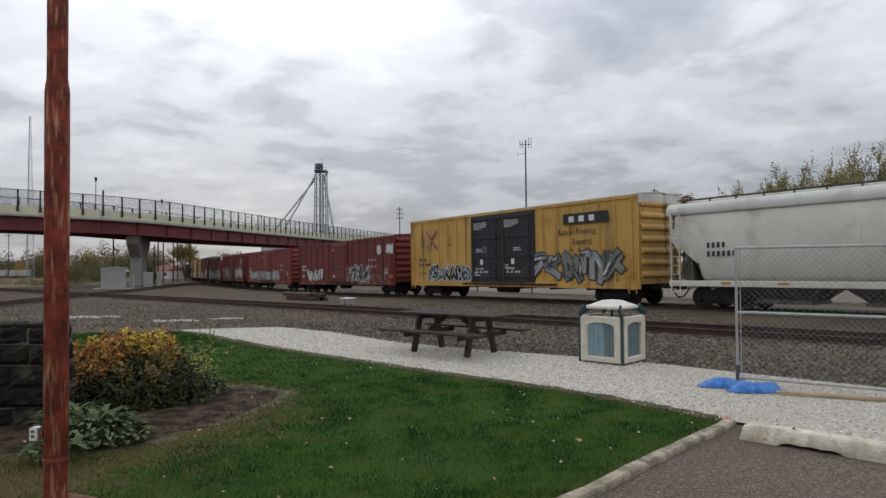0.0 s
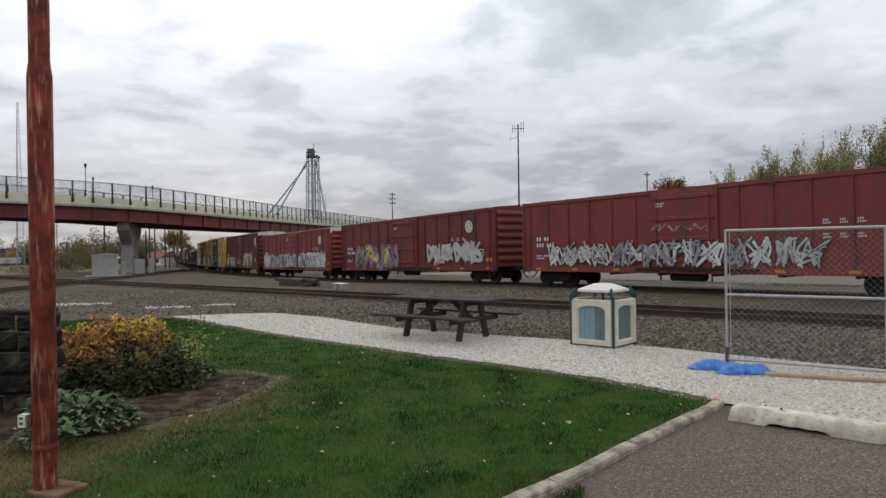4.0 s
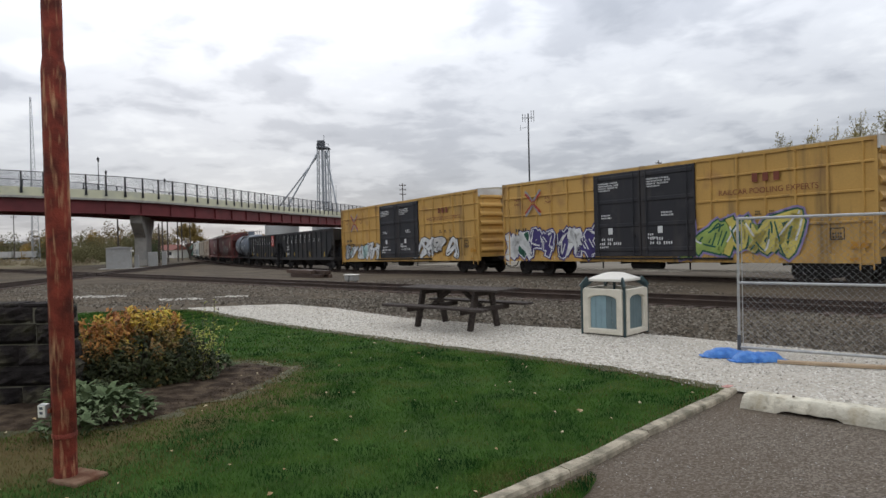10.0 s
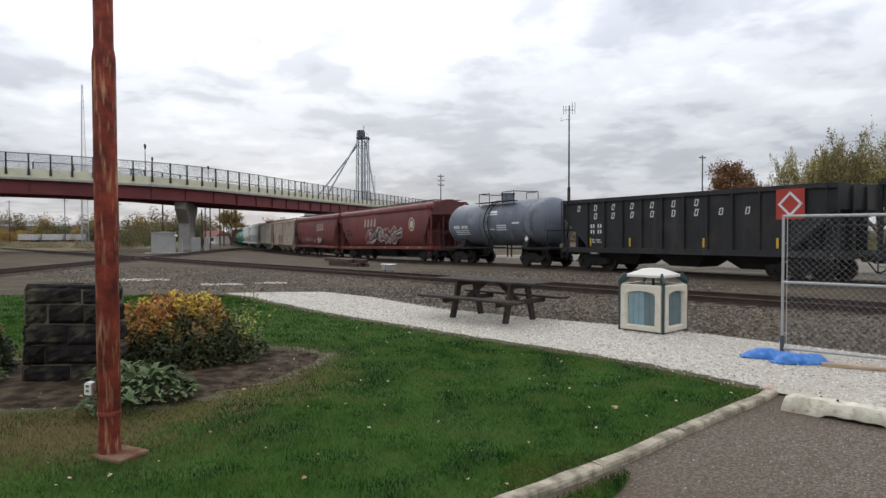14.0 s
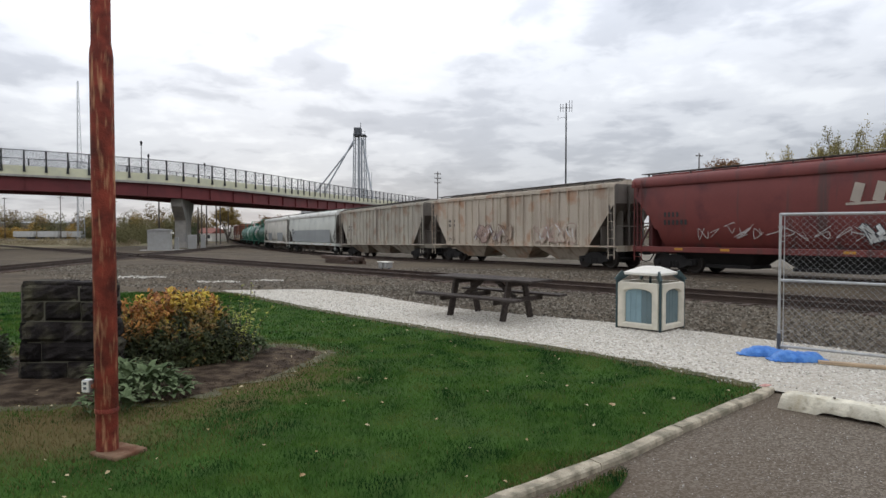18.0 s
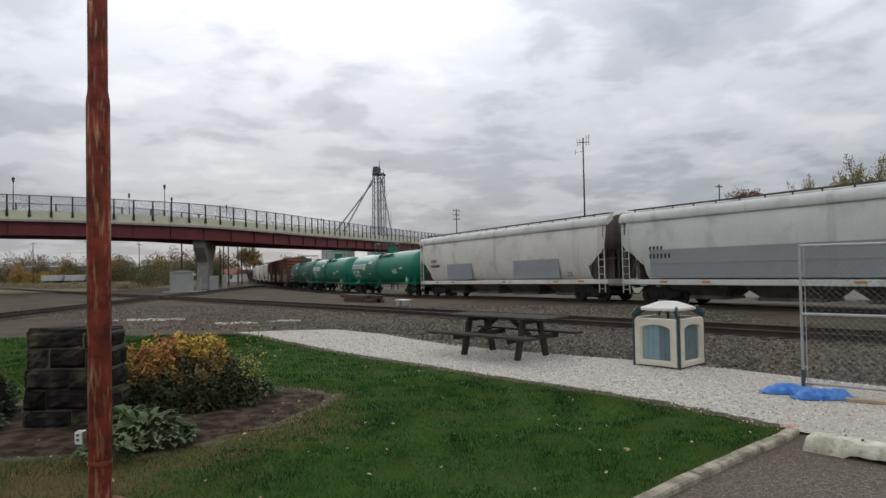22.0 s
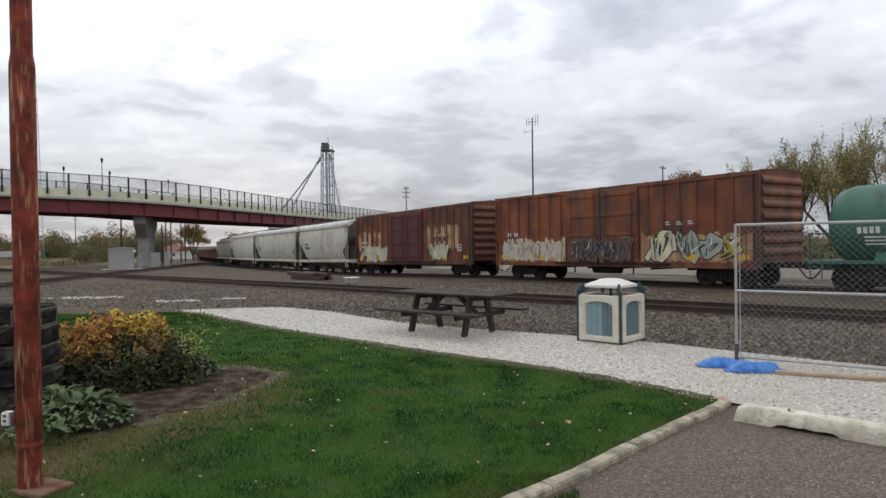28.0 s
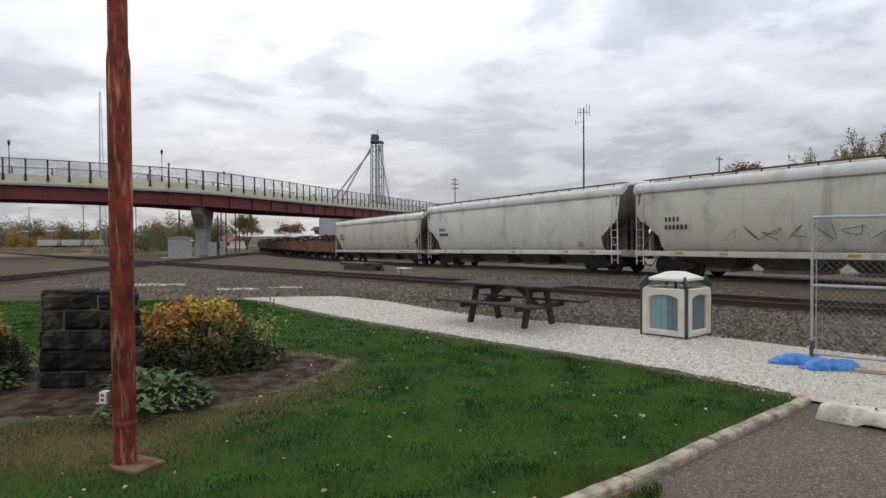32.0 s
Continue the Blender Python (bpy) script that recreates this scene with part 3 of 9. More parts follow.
P["white"] = car_paint("pale_grey_paint", (0.68, 0.65, 0.575), (0.44, 0.415, 0.36), 0.18, (0.33, 0.30, 0.26), 0.72)
P["cream"] = car_paint("cream_grey_paint", (0.58, 0.55, 0.455), (0.36, 0.34, 0.28), 0.22, (0.27, 0.24, 0.20), 0.68)
P["bluegrey"] = car_paint("light_blue_grey", (0.62, 0.63, 0.57), (0.42, 0.43, 0.40), 0.18, (0.36, 0.35, 0.32), 0.72)
P["beige"] = car_paint("rust_stained_beige", (0.513, 0.439, 0.348), (0.376, 0.188, 0.097), 0.2, (0.228, 0.171, 0.125), 0.62)
P["taupe"] = car_paint("weathered_taupe", (0.455, 0.415, 0.340), (0.30, 0.205, 0.14), 0.26, (0.19, 0.155, 0.125), 0.62)
P["grey_tank"] = car_paint("grey_tank_paint", (0.13, 0.15, 0.178), (0.26, 0.27, 0.28), 0.15)
P["green"] = car_paint("green_paint", (0.006, 0.175, 0.105), (0.005, 0.12, 0.075), 0.15, (0.02, 0.07, 0.05), 0.72, 0.4)
P["dark_green"] = car_paint("dull_green_paint", (0.045, 0.135, 0.095), (0.05, 0.09, 0.06), 0.3)
P["patch"] = car_paint("grey_patch", (0.30, 0.315, 0.31), (0.25, 0.25, 0.24), 0.1, (0.22, 0.22, 0.22), 0.75)
P["under"] = mat("underframe", (0.019, 0.017, 0.016), 0.9, var=0.3, scale=2)
P["wheel"] = mat("wheel_steel", (0.032, 0.026, 0.022), 0.75, 0.3, var=0.3)
P["white_mark"] = mat("white_marking", (0.72, 0.72, 0.70), 0.7, var=0.08)
P["cream_mark"] = mat("faded_marking", (0.42, 0.36, 0.30), 0.8, var=0.15)
P["black_mark"] = mat("black_marking", (0.03, 0.03, 0.03), 0.7)
P["pale_mark"] = mat("pale_marking", (0.55, 0.47, 0.38), 0.8, var=0.1)
P["brown_mark"] = mat("brown_marking", (0.20, 0.06, 0.035), 0.8, var=0.15)
P["red_mark"] = mat("red_marking", (0.42, 0.05, 0.035), 0.7)
P["yellow_mark"] = mat("yellow_marking", (0.62, 0.40, 0.03), 0.6)
# dirty paint, also darkened to carry the shade on hopper ends and chutes
P["grime_shade"] = car_paint("grime_with_shade", (0.15, 0.13, 0.11), (0.09, 0.07, 0.055), 0.35, (0.05, 0.04, 0.035), 0.6)
P["roof_edge"] = car_paint("pale_roof_edge", (0.62, 0.61, 0.57), (0.46, 0.43, 0.38), 0.2, (0.36, 0.33, 0.29), 0.70)
P["walkway"] = mat("walkway_grating", (0.12, 0.11, 0.10), 0.8, 0.2, var=0.2)
P["amber_mark"] = mat("amber_marking", (0.50, 0.24, 0.03), 0.7)
P["roof"] = car_paint("galvanised_roof", (0.50, 0.51, 0.52), (0.36, 0.33, 0.30), 0.25)
P["roof_yellow"] = car_paint("pale_yellow_roof", (0.56, 0.52, 0.42), (0.44, 0.40, 0.33), 0.25)
for i, c in enumerate([(0.66, 0.66, 0.64), (0.30, 0.31, 0.32), (0.03, 0.03, 0.035), (0.30, 0.40, 0.10), (0.19, 0.15, 0.30), (0.10, 0.30, 0.34), (0.62, 0.56, 0.36), (0.34, 0.19, 0.28),
                       (0.60, 0.50, 0.12), (0.075, 0.05, 0.045), (0.10, 0.14, 0.15), (0.19, 0.20, 0.18), (0.045, 0.045, 0.05), (0.42, 0.60, 0.56), (0.50, 0.49, 0.46),
                       (0.27, 0.21, 0.38), (0.36, 0.38, 0.31), (0.20, 0.13, 0.10), (0.055, 0.04, 0.16), (0.02, 0.10, 0.06), (0.12, 0.34, 0.05), (0.42, 0.30, 0.25), (0.34, 0.26, 0.24)]):
    P["g%d" % i] = mat("spray_paint", c, 0.7, var=0.2, scale=2, fine=12, bump=0)


def wheel_mesh():
    bm = bmnew()
    prof = [(0.08, -0.10), (0.14, -0.10), (0.16, -0.03), (0.36, -0.02), (0.40, -0.07), (0.46, -0.07), (0.46, 0.05), (0.485, 0.07), (0.485, 0.09), (0.40, 0.09), (0.36, 0.03), (0.16, 0.03), (0.14, 0.08), (0.08, 0.08)]
    n = 20
    bm_loft(bm, [[(r * math.cos(2 * math.pi * i / n), w, r * math.sin(2 * math.pi * i / n)) for i in range(n)] for r, w in prof])
    return mesh_of("wheel", bm, P["wheel"], True)


def truck_mesh():
    bm = bmnew()
    for sgn in (-1, 1):
        y = sgn * 1.02
        out = [(-1.12, 0.58), (-1.12, 0.38), (-0.72, 0.36), (-0.46, 0.22), (0.46, 0.22), (0.72, 0.36), (1.12, 0.38), (1.12, 0.58), (0.62, 0.64), (0.40, 0.80), (-0.40, 0.80), (-0.62, 0.64)]
        bm_prism(bm, out, "y", y - 0.07, y + 0.07)
        for x in (-0.89, 0.89):
            bm_rod(bm, (x, y - sgn * 0.02, 0.46), (x, y + sgn * 0.13, 0.46), 0.14, n=12)
        for x in (-0.17, 0.0, 0.17):
            bm_rod(bm, (x, y, 0.30), (x, y, 0.52), 0.065, n=8)
            bm_rod(bm, (x, y + sgn * 0.09, 0.28), (x, y + sgn * 0.09, 0.50), 0.06, n=8)
    bm_box(bm, -0.24, -1.05, 0.52, 0.24, 1.05, 0.82, 0.03)
    for x in (-0.89, 0.89):
        bm_rod(bm, (x, -0.75, 0.46), (x, 0.75, 0.46), 0.085, n=10)
    for x in (-0.5, 0.5):
        bm_bar(bm, (x, -0.8, 0.40), (x, 0.8, 0.40), 0.1, 0.14)
    return mesh_of("truck", bm, P["under"])


def coupler_mesh(d=0.0):
    bm = bmnew()
    bm_box(bm, 0.0, -0.13, 0.76, 0.46 + d, 0.13, 1.0, 0.03)
    bm_box(bm, 0.40 + d, -0.20, 0.72, 0.62 + d, 0.20, 1.04, 0.05)
    bm_rod(bm, (0.30 + d, -0.3, 0.80), (0.62 + d, -0.33, 0.42), 0.03, n=6)
    bm_rod(bm, (0.62 + d, -0.33, 0.42), (0.72 + d, -0.15, 0.38), 0.03, n=6)
    return mesh_of("coupler", bm, P["under"])


WHEEL, TRUCK, COUPLER, LONG_COUPLER = wheel_mesh(), truck_mesh(), coupler_mesh(), coupler_mesh(0.5)


def running_gear(car, half, centre, hook=None):
    for sx in (-1, 1):
        t = part("truck", TRUCK, None, car, "dark cast-steel bogie", at=(sx * centre, 0, 0))
        for wx in (-0.89, 0.89):
            for sy in (-1, 1):
                part("wheel", WHEEL, None, t, at=pose(wx, sy * 0.79, 0.46, 0, 0, 0 if sy < 0 else 180))
        part("coupler", hook or COUPLER, None, car, at=pose(sx * (half - 0.05), 0, 0, 0, 0, 0 if sx > 0 else 180))


def bars(bm, x, z, rows, y, cw=0.16, ch=0.22, mi=0, gap=0.3):
    """Rows of plain bars in place of writing; each number is a word's length in signs."""
    for r, words in enumerate(rows):
        cx = x
        for n in words:
            for _ in range(n):
                bm_box(bm, cx, y - 0.006, z - r * ch * 1.45, cx + cw * 0.52, y, z - r * ch * 1.45 + ch * 0.9)
                cx += cw
            cx += cw * gap * 3


def ribbon(bm, pts, w, y, mi):
    """A painted band of even width along a line, with square ends."""
    n = len(pts)
    vs = []
    for i, (px, pz) in enumerate(pts):
        ax, az = pts[max(0, i - 1)]
        bx, bz = pts[min(n - 1, i + 1)]
        d = Vector((bx - ax, bz - az))
        if d.length < 1e-5:
            d = Vector((1, 0))
        d.normalize()
        e = -w * 0.4 if i == 0 else w * 0.4 if i == n - 1 else 0.0
        cx, cz = px + d.x * e, pz + d.y * e
        vs.append((bm.verts.new((cx - d.y * w / 2, y, cz + d.x * w / 2)), bm.verts.new((cx + d.y * w / 2, y, cz - d.x * w / 2))))
    for (a, b), (c, d) in zip(vs, vs[1:]):
        f = bm.faces.new((a, c, d, b))
        f.normal_update()
        if f.normal.y > 0:
            f.normal_flip()
        f.material_index = mi


def stroke(bm, pts, w, y, mi):
    for a, b in zip(pts, pts[1:]):
        ribbon(bm, [a, b], w, y, mi)


def bend(pts, k=5):
    """A smooth line through a few points."""
    out = []
    for i in range(len(pts) - 1):
        p0, p1, p2, p3 = (Vector(pts[max(0, min(len(pts) - 1, i + q))]) for q in (-1, 0, 1, 2))
        for j in range(k):
            t = j / k
            c = 0.5 * ((2 * p1) + (p2 - p0) * t + (2 * p0 - 5 * p1 + 4 * p2 - p3) * t * t + (3 * p1 - p0 - 3 * p2 + p3) * t ** 3)
            out.append((c.x, c.y))
    return out + [tuple(pts[-1])]


def scrawl(rnd, nodes):
    """A crooked line that swings from side to side; it stands for no sign."""
    side, up = rnd.choice((-1, 1)), rnd.choice((-1, 1))
    out = []
    for i in range(nodes):
        out.append((side * rnd.uniform(0.10, 0.46), up * rnd.uniform(0.62, 1.0) if rnd.random() < 0.75 else up * rnd.uniform(0.0, 0.4)))
        if rnd.random() < 0.85:
            up = -up
        if rnd.random() < 0.6:
            side = -side
    return out


def graffiti(car, x0, x1, z0, z1, y, fill, line, seed, letters=6, label="spray-painted graffiti", style="fat", halo=None, door=None):
    """Sprayed shapes: an outer glow, a wide outline, swollen fill and bright flashes, laid over one another."""
    rnd = random.Random(seed)
    w, hz = (x1 - x0) / letters, (z1 - z0) / 2
    fills = list(fill) if isinstance(fill, (list, tuple)) else [fill]
    mats = [P[f] for f in fills] + [P[line], P[halo or line], P["g0"]]
    li = len(fills)
    fat = {"fat": 0.36, "wild": 0.12, "tag": 0.05}[style] * min(w, 1.25 * hz)
    for i in range(letters):
        bm = bmnew()
        cx, cz = x0 + w * (i + 0.5) + rnd.uniform(-0.06, 0.06) * w, (z0 + z1) / 2 + rnd.uniform(-0.08, 0.08) * hz
        base = y
        if door and abs(cx) < door + w * 0.4:
            base = -SIDE - 0.13
        lean, k = rnd.uniform(-0.12, 0.22), rnd.uniform(0.86, 1.06)
        lines = []
        picks = 1 if style == "fat" else 2 if style == "wild" else 1
        for _ in range(picks):
            for ln in [scrawl(rnd, rnd.randint(3, 5)) for _ in range(2 if style != "tag" else 1)]:
                lines.append(bend([(cx + w * (a * 1.15 + lean * b + rnd.uniform(-0.07, 0.07)), cz + hz * k * (b * 0.86 + rnd.uniform(-0.08, 0.08))) for a, b in ln]))
        if style == "wild":
            for _ in range(3):
                a = cx + rnd.uniform(-0.5, 0.5) * w
                lines.append(bend([(a, cz + rnd.uniform(-1, -0.3) * hz), (a + rnd.uniform(-0.25, 0.25) * w, cz + rnd.uniform(-0.2, 0.3) * hz), (a + rnd.uniform(-0.2, 0.3) * w, cz + rnd.uniform(0.4, 1.1) * hz)]))
        col = rnd.randrange(li)
        q = 0
        if style == "tag":
            for ln in lines:
                ribbon(bm, ln, fat * rnd.uniform(0.8, 1.3), base - 0.004 - 0.0002 * q, li)
                q += 1
        else:
            for step, (extra, mi) in enumerate(((0.22 * hz + 0.08 if halo else 0, li + 1), (0.09 * hz + 0.03, li), (0.0, None))):
                if step == 0 and not halo:
                    continue
                for ln in lines:
                    ribbon(bm, ln, fat * (1.0 if step < 2 else 0.92) + extra, base - 0.003 * step - 0.0002 * q, mi if mi is not None else (col if rnd.random() < 0.7 else rnd.randrange(li)))
                    q += 1
            # inner flashes and cuts
            for _ in range(7):
                ln = lines[rnd.randrange(len(lines))]
                a = rnd.randrange(0, max(1, len(ln) - 3))
                ox, oz = rnd.uniform(-0.3, 0.3) * fat, rnd.uniform(-0.3, 0.3) * fat
                ribbon(bm, [(p + ox, r + oz) for p, r in ln[a:a + 3]], fat * 0.16 + 0.012, base - 0.0105 - 0.0002 * q, rnd.choice((li, li, li + 2)))
                q += 1
            for _ in range(2):
                # runs and overspray below the outline
                a = cx + rnd.uniform(-0.45, 0.45) * w
                b = cz - hz * rnd.uniform(0.5, 0.9)
                ribbon(bm, [(a, b), (a + rnd.uniform(-0.01, 0.01), b - rnd.uniform(0.1, 0.35) * hz)], 0.02, base - 0.0108 - 0.0002 * q, li)
                q += 1
        part("graffiti", bm, mats, car, label)["kind"] = "stuff"


def wash(car, x0, x1, z0, z1, y, paint, seed, label="rolled-on pale paint under the graffiti"):
    """A rolled ground coat with a ragged upper edge."""
    rnd = random.Random(seed)
    bm = bmnew()
    n = int((x1 - x0) / 0.16)
    top = []
    level = 0.0
    for i in range(n + 1):
        level = 0.6 * level + rnd.uniform(-0.12, 0.12)
        top.append(z1 + level + (rnd.uniform(0.1, 0.25) if rnd.random() < 0.12 else 0))
    a = [bm.verts.new((x0 + (x1 - x0) * i / n, y, z0 + rnd.uniform(-0.04, 0.08))) for i in range(n + 1)]
    b = [bm.verts.new((x0 + (x1 - x0) * i / n, y, t)) for i, t in enumerate(top)]
    for i in range(n):
        f = bm.faces.new((a[i], a[i + 1], b[i + 1], b[i]))
        f.normal_update()
        if f.normal.y > 0:
            f.normal_flip()
    part("paint_patch", bm, P[paint], car, label)["kind"] = "stuff"


def ladder(car, x, y, z0, z1, w, material, rungs=6):
    bm = bmnew()
    for dx in (-w / 2, w / 2):
        bm_bar(bm, (x + dx, y, z0), (x + dx, y, z1), 0.035, 0.035)
    for i in range(rungs):
        z = z0 + (z1 - z0) * (i + 0.5) / rungs
        bm_rod(bm, (x - w / 2, y, z), (x + w / 2, y, z), 0.014, n=6)
    part("ladder", bm, material, car, "steel end ladder")


def boxcar(L, H, paint, roof, door, seed, ribs=8, doors=2, ring=False, label="boxcar", flat=False, belts=()):
    car = thing("boxcar", label, "boxcar", "cars of the freight train")
    half, W = L / 2 - 1.07, SIDE
    z0, ze = 0.98, H - 0.14
    dw = (2.2 if flat else 2.75) if doors == 2 else 1.6
    bm = bmnew()
    bm_box(bm, -half, -W + 0.06, z0, half, W - 0.06, ze, 0.0)
    part("body", bm, paint, car)
    for name, lo, hi, d in (("side_sill", z0 - 0.22, z0 + 0.10, 0.12), ("top_chord", ze - 0.13, ze, 0.10)):
        for y in (-W, W - d):
            bm = bmnew()
            bm_box(bm, -half, y, lo, half, y + d, hi)
            part(name, bm, paint, car)
    for sx in (-1, 1):
        for sy in (-1, 1):
            bm = bmnew()
            bm_box(bm, min(sx * half, sx * (half - 0.1)), min(sy * W, sy * (W - 0.12)), z0 + 0.1, max(sx * half, sx * (half - 0.1)), max(sy * W, sy * (W - 0.12)), ze - 0.13)
            part("corner_post", bm, paint, car)
        # ribbed end
        for i in range(7):
            z = z0 + 0.25 + i * (ze - z0 - 0.3) / 7
            bm = bmnew()
            bm_prism(bm, [(sx * half, z), (sx * (half + 0.10), z + 0.10), (sx * (half + 0.10), z + 0.20), (sx * half, z + 0.34)], "y", -W + 0.14, W - 0.14)
            part("end_rib", bm, paint, car)
    bm = bmnew()
    k = 12
    rf = [(-W + 0.02, ze - 0.02), (-W + 0.02, ze + 0.03), (0, H), (W - 0.02, ze + 0.03), (W - 0.02, ze - 0.02)]
    bm_prism(bm, rf, "x", -half - 0.02, half + 0.02)
    for i in range(k + 1):
        x = -half + 2 * half * i / k
        bm_prism(bm, [(-W + 0.02, ze + 0.03), (0, H), (W - 0.02, ze + 0.03), (W - 0.02, ze + 0.045), (0, H + 0.02), (-W + 0.02, ze + 0.045)], "x", x - 0.05, x + 0.05)
    part("roof", bm, roof, car)
    if roof in (P["roof"], P["roof_yellow"]):
        for sx in (-1, 1):
            bm = bmnew()
            bm_box(bm, min(sx * half, sx * (half + 0.06)), -W + 0.02, ze - 0.42, max(sx * half, sx * (half + 0.06)), W - 0.02, ze + 0.02, 0.01)
            part("end_cap", bm, P["roof_edge"], car, "bare pale metal upper end sheet")
    # side ribs on the seen side singly, those of the other side joined
    xs = [s * (dw + (half - dw) * (i + 0.6) / ribs) for s in (-1, 1) for i in range(ribs)]
    for x in xs:
        bm = bmnew()
        bm_prism(bm, [(x - 0.055, -W + 0.05), (x - 0.03, -W - 0.015), (x + 0.03, -W - 0.015), (x + 0.055, -W + 0.05)], "z", z0 + 0.10, ze - 0.13)
        part("rib", bm, paint, car)
    bm = bmnew()
    for x in xs:
        bm_box(bm, x - 0.06, W - 0.05, z0 + 0.1, x + 0.06, W + 0.015, ze - 0.13)
    part("far_ribs", bm, paint, car)["kind"] = "stuff"
    for k in belts:
        z = z0 + (ze - z0) * k
        for a, b in ((-half + 0.1, -dw - 0.05), (dw + 0.05, half - 0.1)):
            bm = bmnew()
            bm_prism(bm, [(-W + 0.05, z - 0.05), (-W - 0.008, z - 0.03), (-W - 0.008, z + 0.03), (-W + 0.05, z + 0.05)], "x", a, b)
            part("belt_rail", bm, paint, car)
    # doors
    n = doors
    for i in range(n):
        a = -dw + 2 * dw * i / n
        b = -dw + 2 * dw * (i + 1) / n
        bm = bmnew()
        bm_box(bm, a + 0.02, -W - 0.05, z0 + 0.02, b - 0.02, -W + 0.05, ze - 0.14, 0.02)
        d = part("door", bm, door, car, "sliding side door")
        for j in range(4):
            z = z0 + 0.35 + j * (ze - z0 - 0.7) / 3
            bm = bmnew()
            bm_box(bm, a + 0.1, -W - 0.09, z - 0.09, b - 0.1, -W - 0.045, z + 0.09, 0.02)
            part("door_rib", bm, door, d)
        for x in (a + 0.35, b - 0.35):
            bm = bmnew()
            bm_rod(bm, (x, -W - 0.12, z0 + 0.05), (x, -W - 0.12, ze - 0.2), 0.025, n=6)
            bm_box(bm, x - 0.07, -W - 0.12, z0 + 0.9, x + 0.07, -W - 0.04, z0 + 1.0)
            part("lock_rod", bm, door, d)
        if flat:
            continue
        bm = bmnew()
        bars(bm, a + 0.35, ze - 0.62, [(9, 6), (12, 4), (7, 8), (10,)] if n == 2 else [(6,), (5,)], -W - 0.095, 0.075, 0.075)
        if n == 2:
            bars(bm, a + 0.5 + 0.6 * i, z0 + 1.9, [(7,), (8,)], -W - 0.055, 0.08, 0.08)
            bars(bm, a + 0.5, z0 + 0.75, [(2, 3), (2, 2, 4)], -W - 0.055, 0.12, 0.13)
            bm_box(bm, a + 0.9, -W - 0.06, z0 + 1.05, a + 1.15, -W - 0.052, z0 + 1.35)
        bars(bm, a + 0.3, z0 + 0.55 + 0.4 * i, [(4,), (6,)], -W - 0.095, 0.11, 0.10)
        part("marking", bm, P["white_mark"], d)["kind"] = "stuff"
    bm = bmnew()
    bm_box(bm, -half + 0.3, -0.35, 0.70, half - 0.3, 0.35, 0.98)
    for x in np.linspace(-half + 3.2, half - 3.2, 6):
        bm_box(bm, x - 0.05, -W + 0.1, 0.66, x + 0.05, W - 0.1, 0.80)
    bm_box(bm, -dw - 0.8, -W - 0.1, z0 - 0.10, dw + 1.6, -W, z0 - 0.02)
    for x in (-dw + 0.4, dw - 0.4):
        bm_box(bm, x, -W + 0.05, 0.45, x + 0.05, -W + 0.1, 0.8)
    bm_rod(bm, (-1.0, -0.9, 0.62), (0.6, -0.9, 0.62), 0.2, n=12)
    part("underframe", bm, P["under"], car)
    ladder(car, half - 0.35, -W - 0.04, 0.55, 2.4, 0.42, paint, 5)
    ladder(car, -half + 0.35, -W - 0.04, 0.55, 2.4, 0.42, paint, 5)
    running_gear(car, half, half - 1.9, LONG_COUPLER)
    # stencilled data
    bm = bmnew()
    bars(bm, -half + 1.1, z0 + 1.35, [(2, 2), (3, 3)], -W - 0.018, 0.19, 0.22)
    bars(bm, -half + 1.1, z0 + 0.55, [(4, 3), (5,)], -W - 0.018, 0.11, 0.09)
    for r in range(6):
        bars(bm, half - 4.2 + 0.55 * (r % 3), z0 + 1.2 + 0.5 * (r // 3), [(3,), (4,)], -W - 0.018, 0.07, 0.07)
    stroke(bm, [(half - 1.5, z0 + 0.62), (half - 1.5, z0 + 1.0), (half - 1.05, z0 + 1.0), (half - 1.05, z0 + 0.62), (half - 1.5, z0 + 0.62)], 0.035, -W - 0.02, 0)
    bars(bm, half - 1.43, z0 + 0.78, [(4,), (4,)], -W - 0.02, 0.085, 0.08)
    part("marking", bm, P["white_mark"] if paint not in (P["yellow"], P["yellow2"]) else P["black_mark"], car, "stencilled marks")["kind"] = "stuff"
    if not flat:
        bm = bmnew()
        for x in np.linspace(-half + 1.0, half - 0.9, 8):
            bm_box(bm, x, -W - 0.006, z0 - 0.14, x + 0.36, -W - 0.002, z0 - 0.03)
        bm_box(bm, half - 0.85, -W - 0.024, z0 + 0.30, half - 0.3, -W - 0.018, z0 + 0.52)
        part("reflector", bm, P["amber_mark"], car, "amber reflector strips")["kind"] = "stuff"
    if ring:
        bm = bmnew()
        n = 24
        cx, cz = half - (2.4 if H < 4.9 else 1.3), ze - 0.95
        for r0, r1 in (((0.04, 0.22), (0.26, 0.36)) if H < 4.9 else ((0.0, 0.46),)):
            for i in range(n):
                if r0 == 0.04 and i % 6 == 0:
                    continue
                a, b = 2 * math.pi * i / n, 2 * math.pi * (i + 1) / n
                q = [(cx + r * math.cos(t), -W - 0.02, cz + r * math.sin(t)) for r, t in ((r0, a), (r1, a), (r1, b), (r0, b))]
                if r0 == 0:
                    q = q[1:]
                f = bm.faces.new([bm.verts.new(p) for p in q])
                f.normal_update()
                if f.normal.y > 0:
                    f.normal_flip()
        part("emblem", bm, P["white_mark"] if H < 4.9 else P["pale_mark"], car, "round white emblem")
    return car


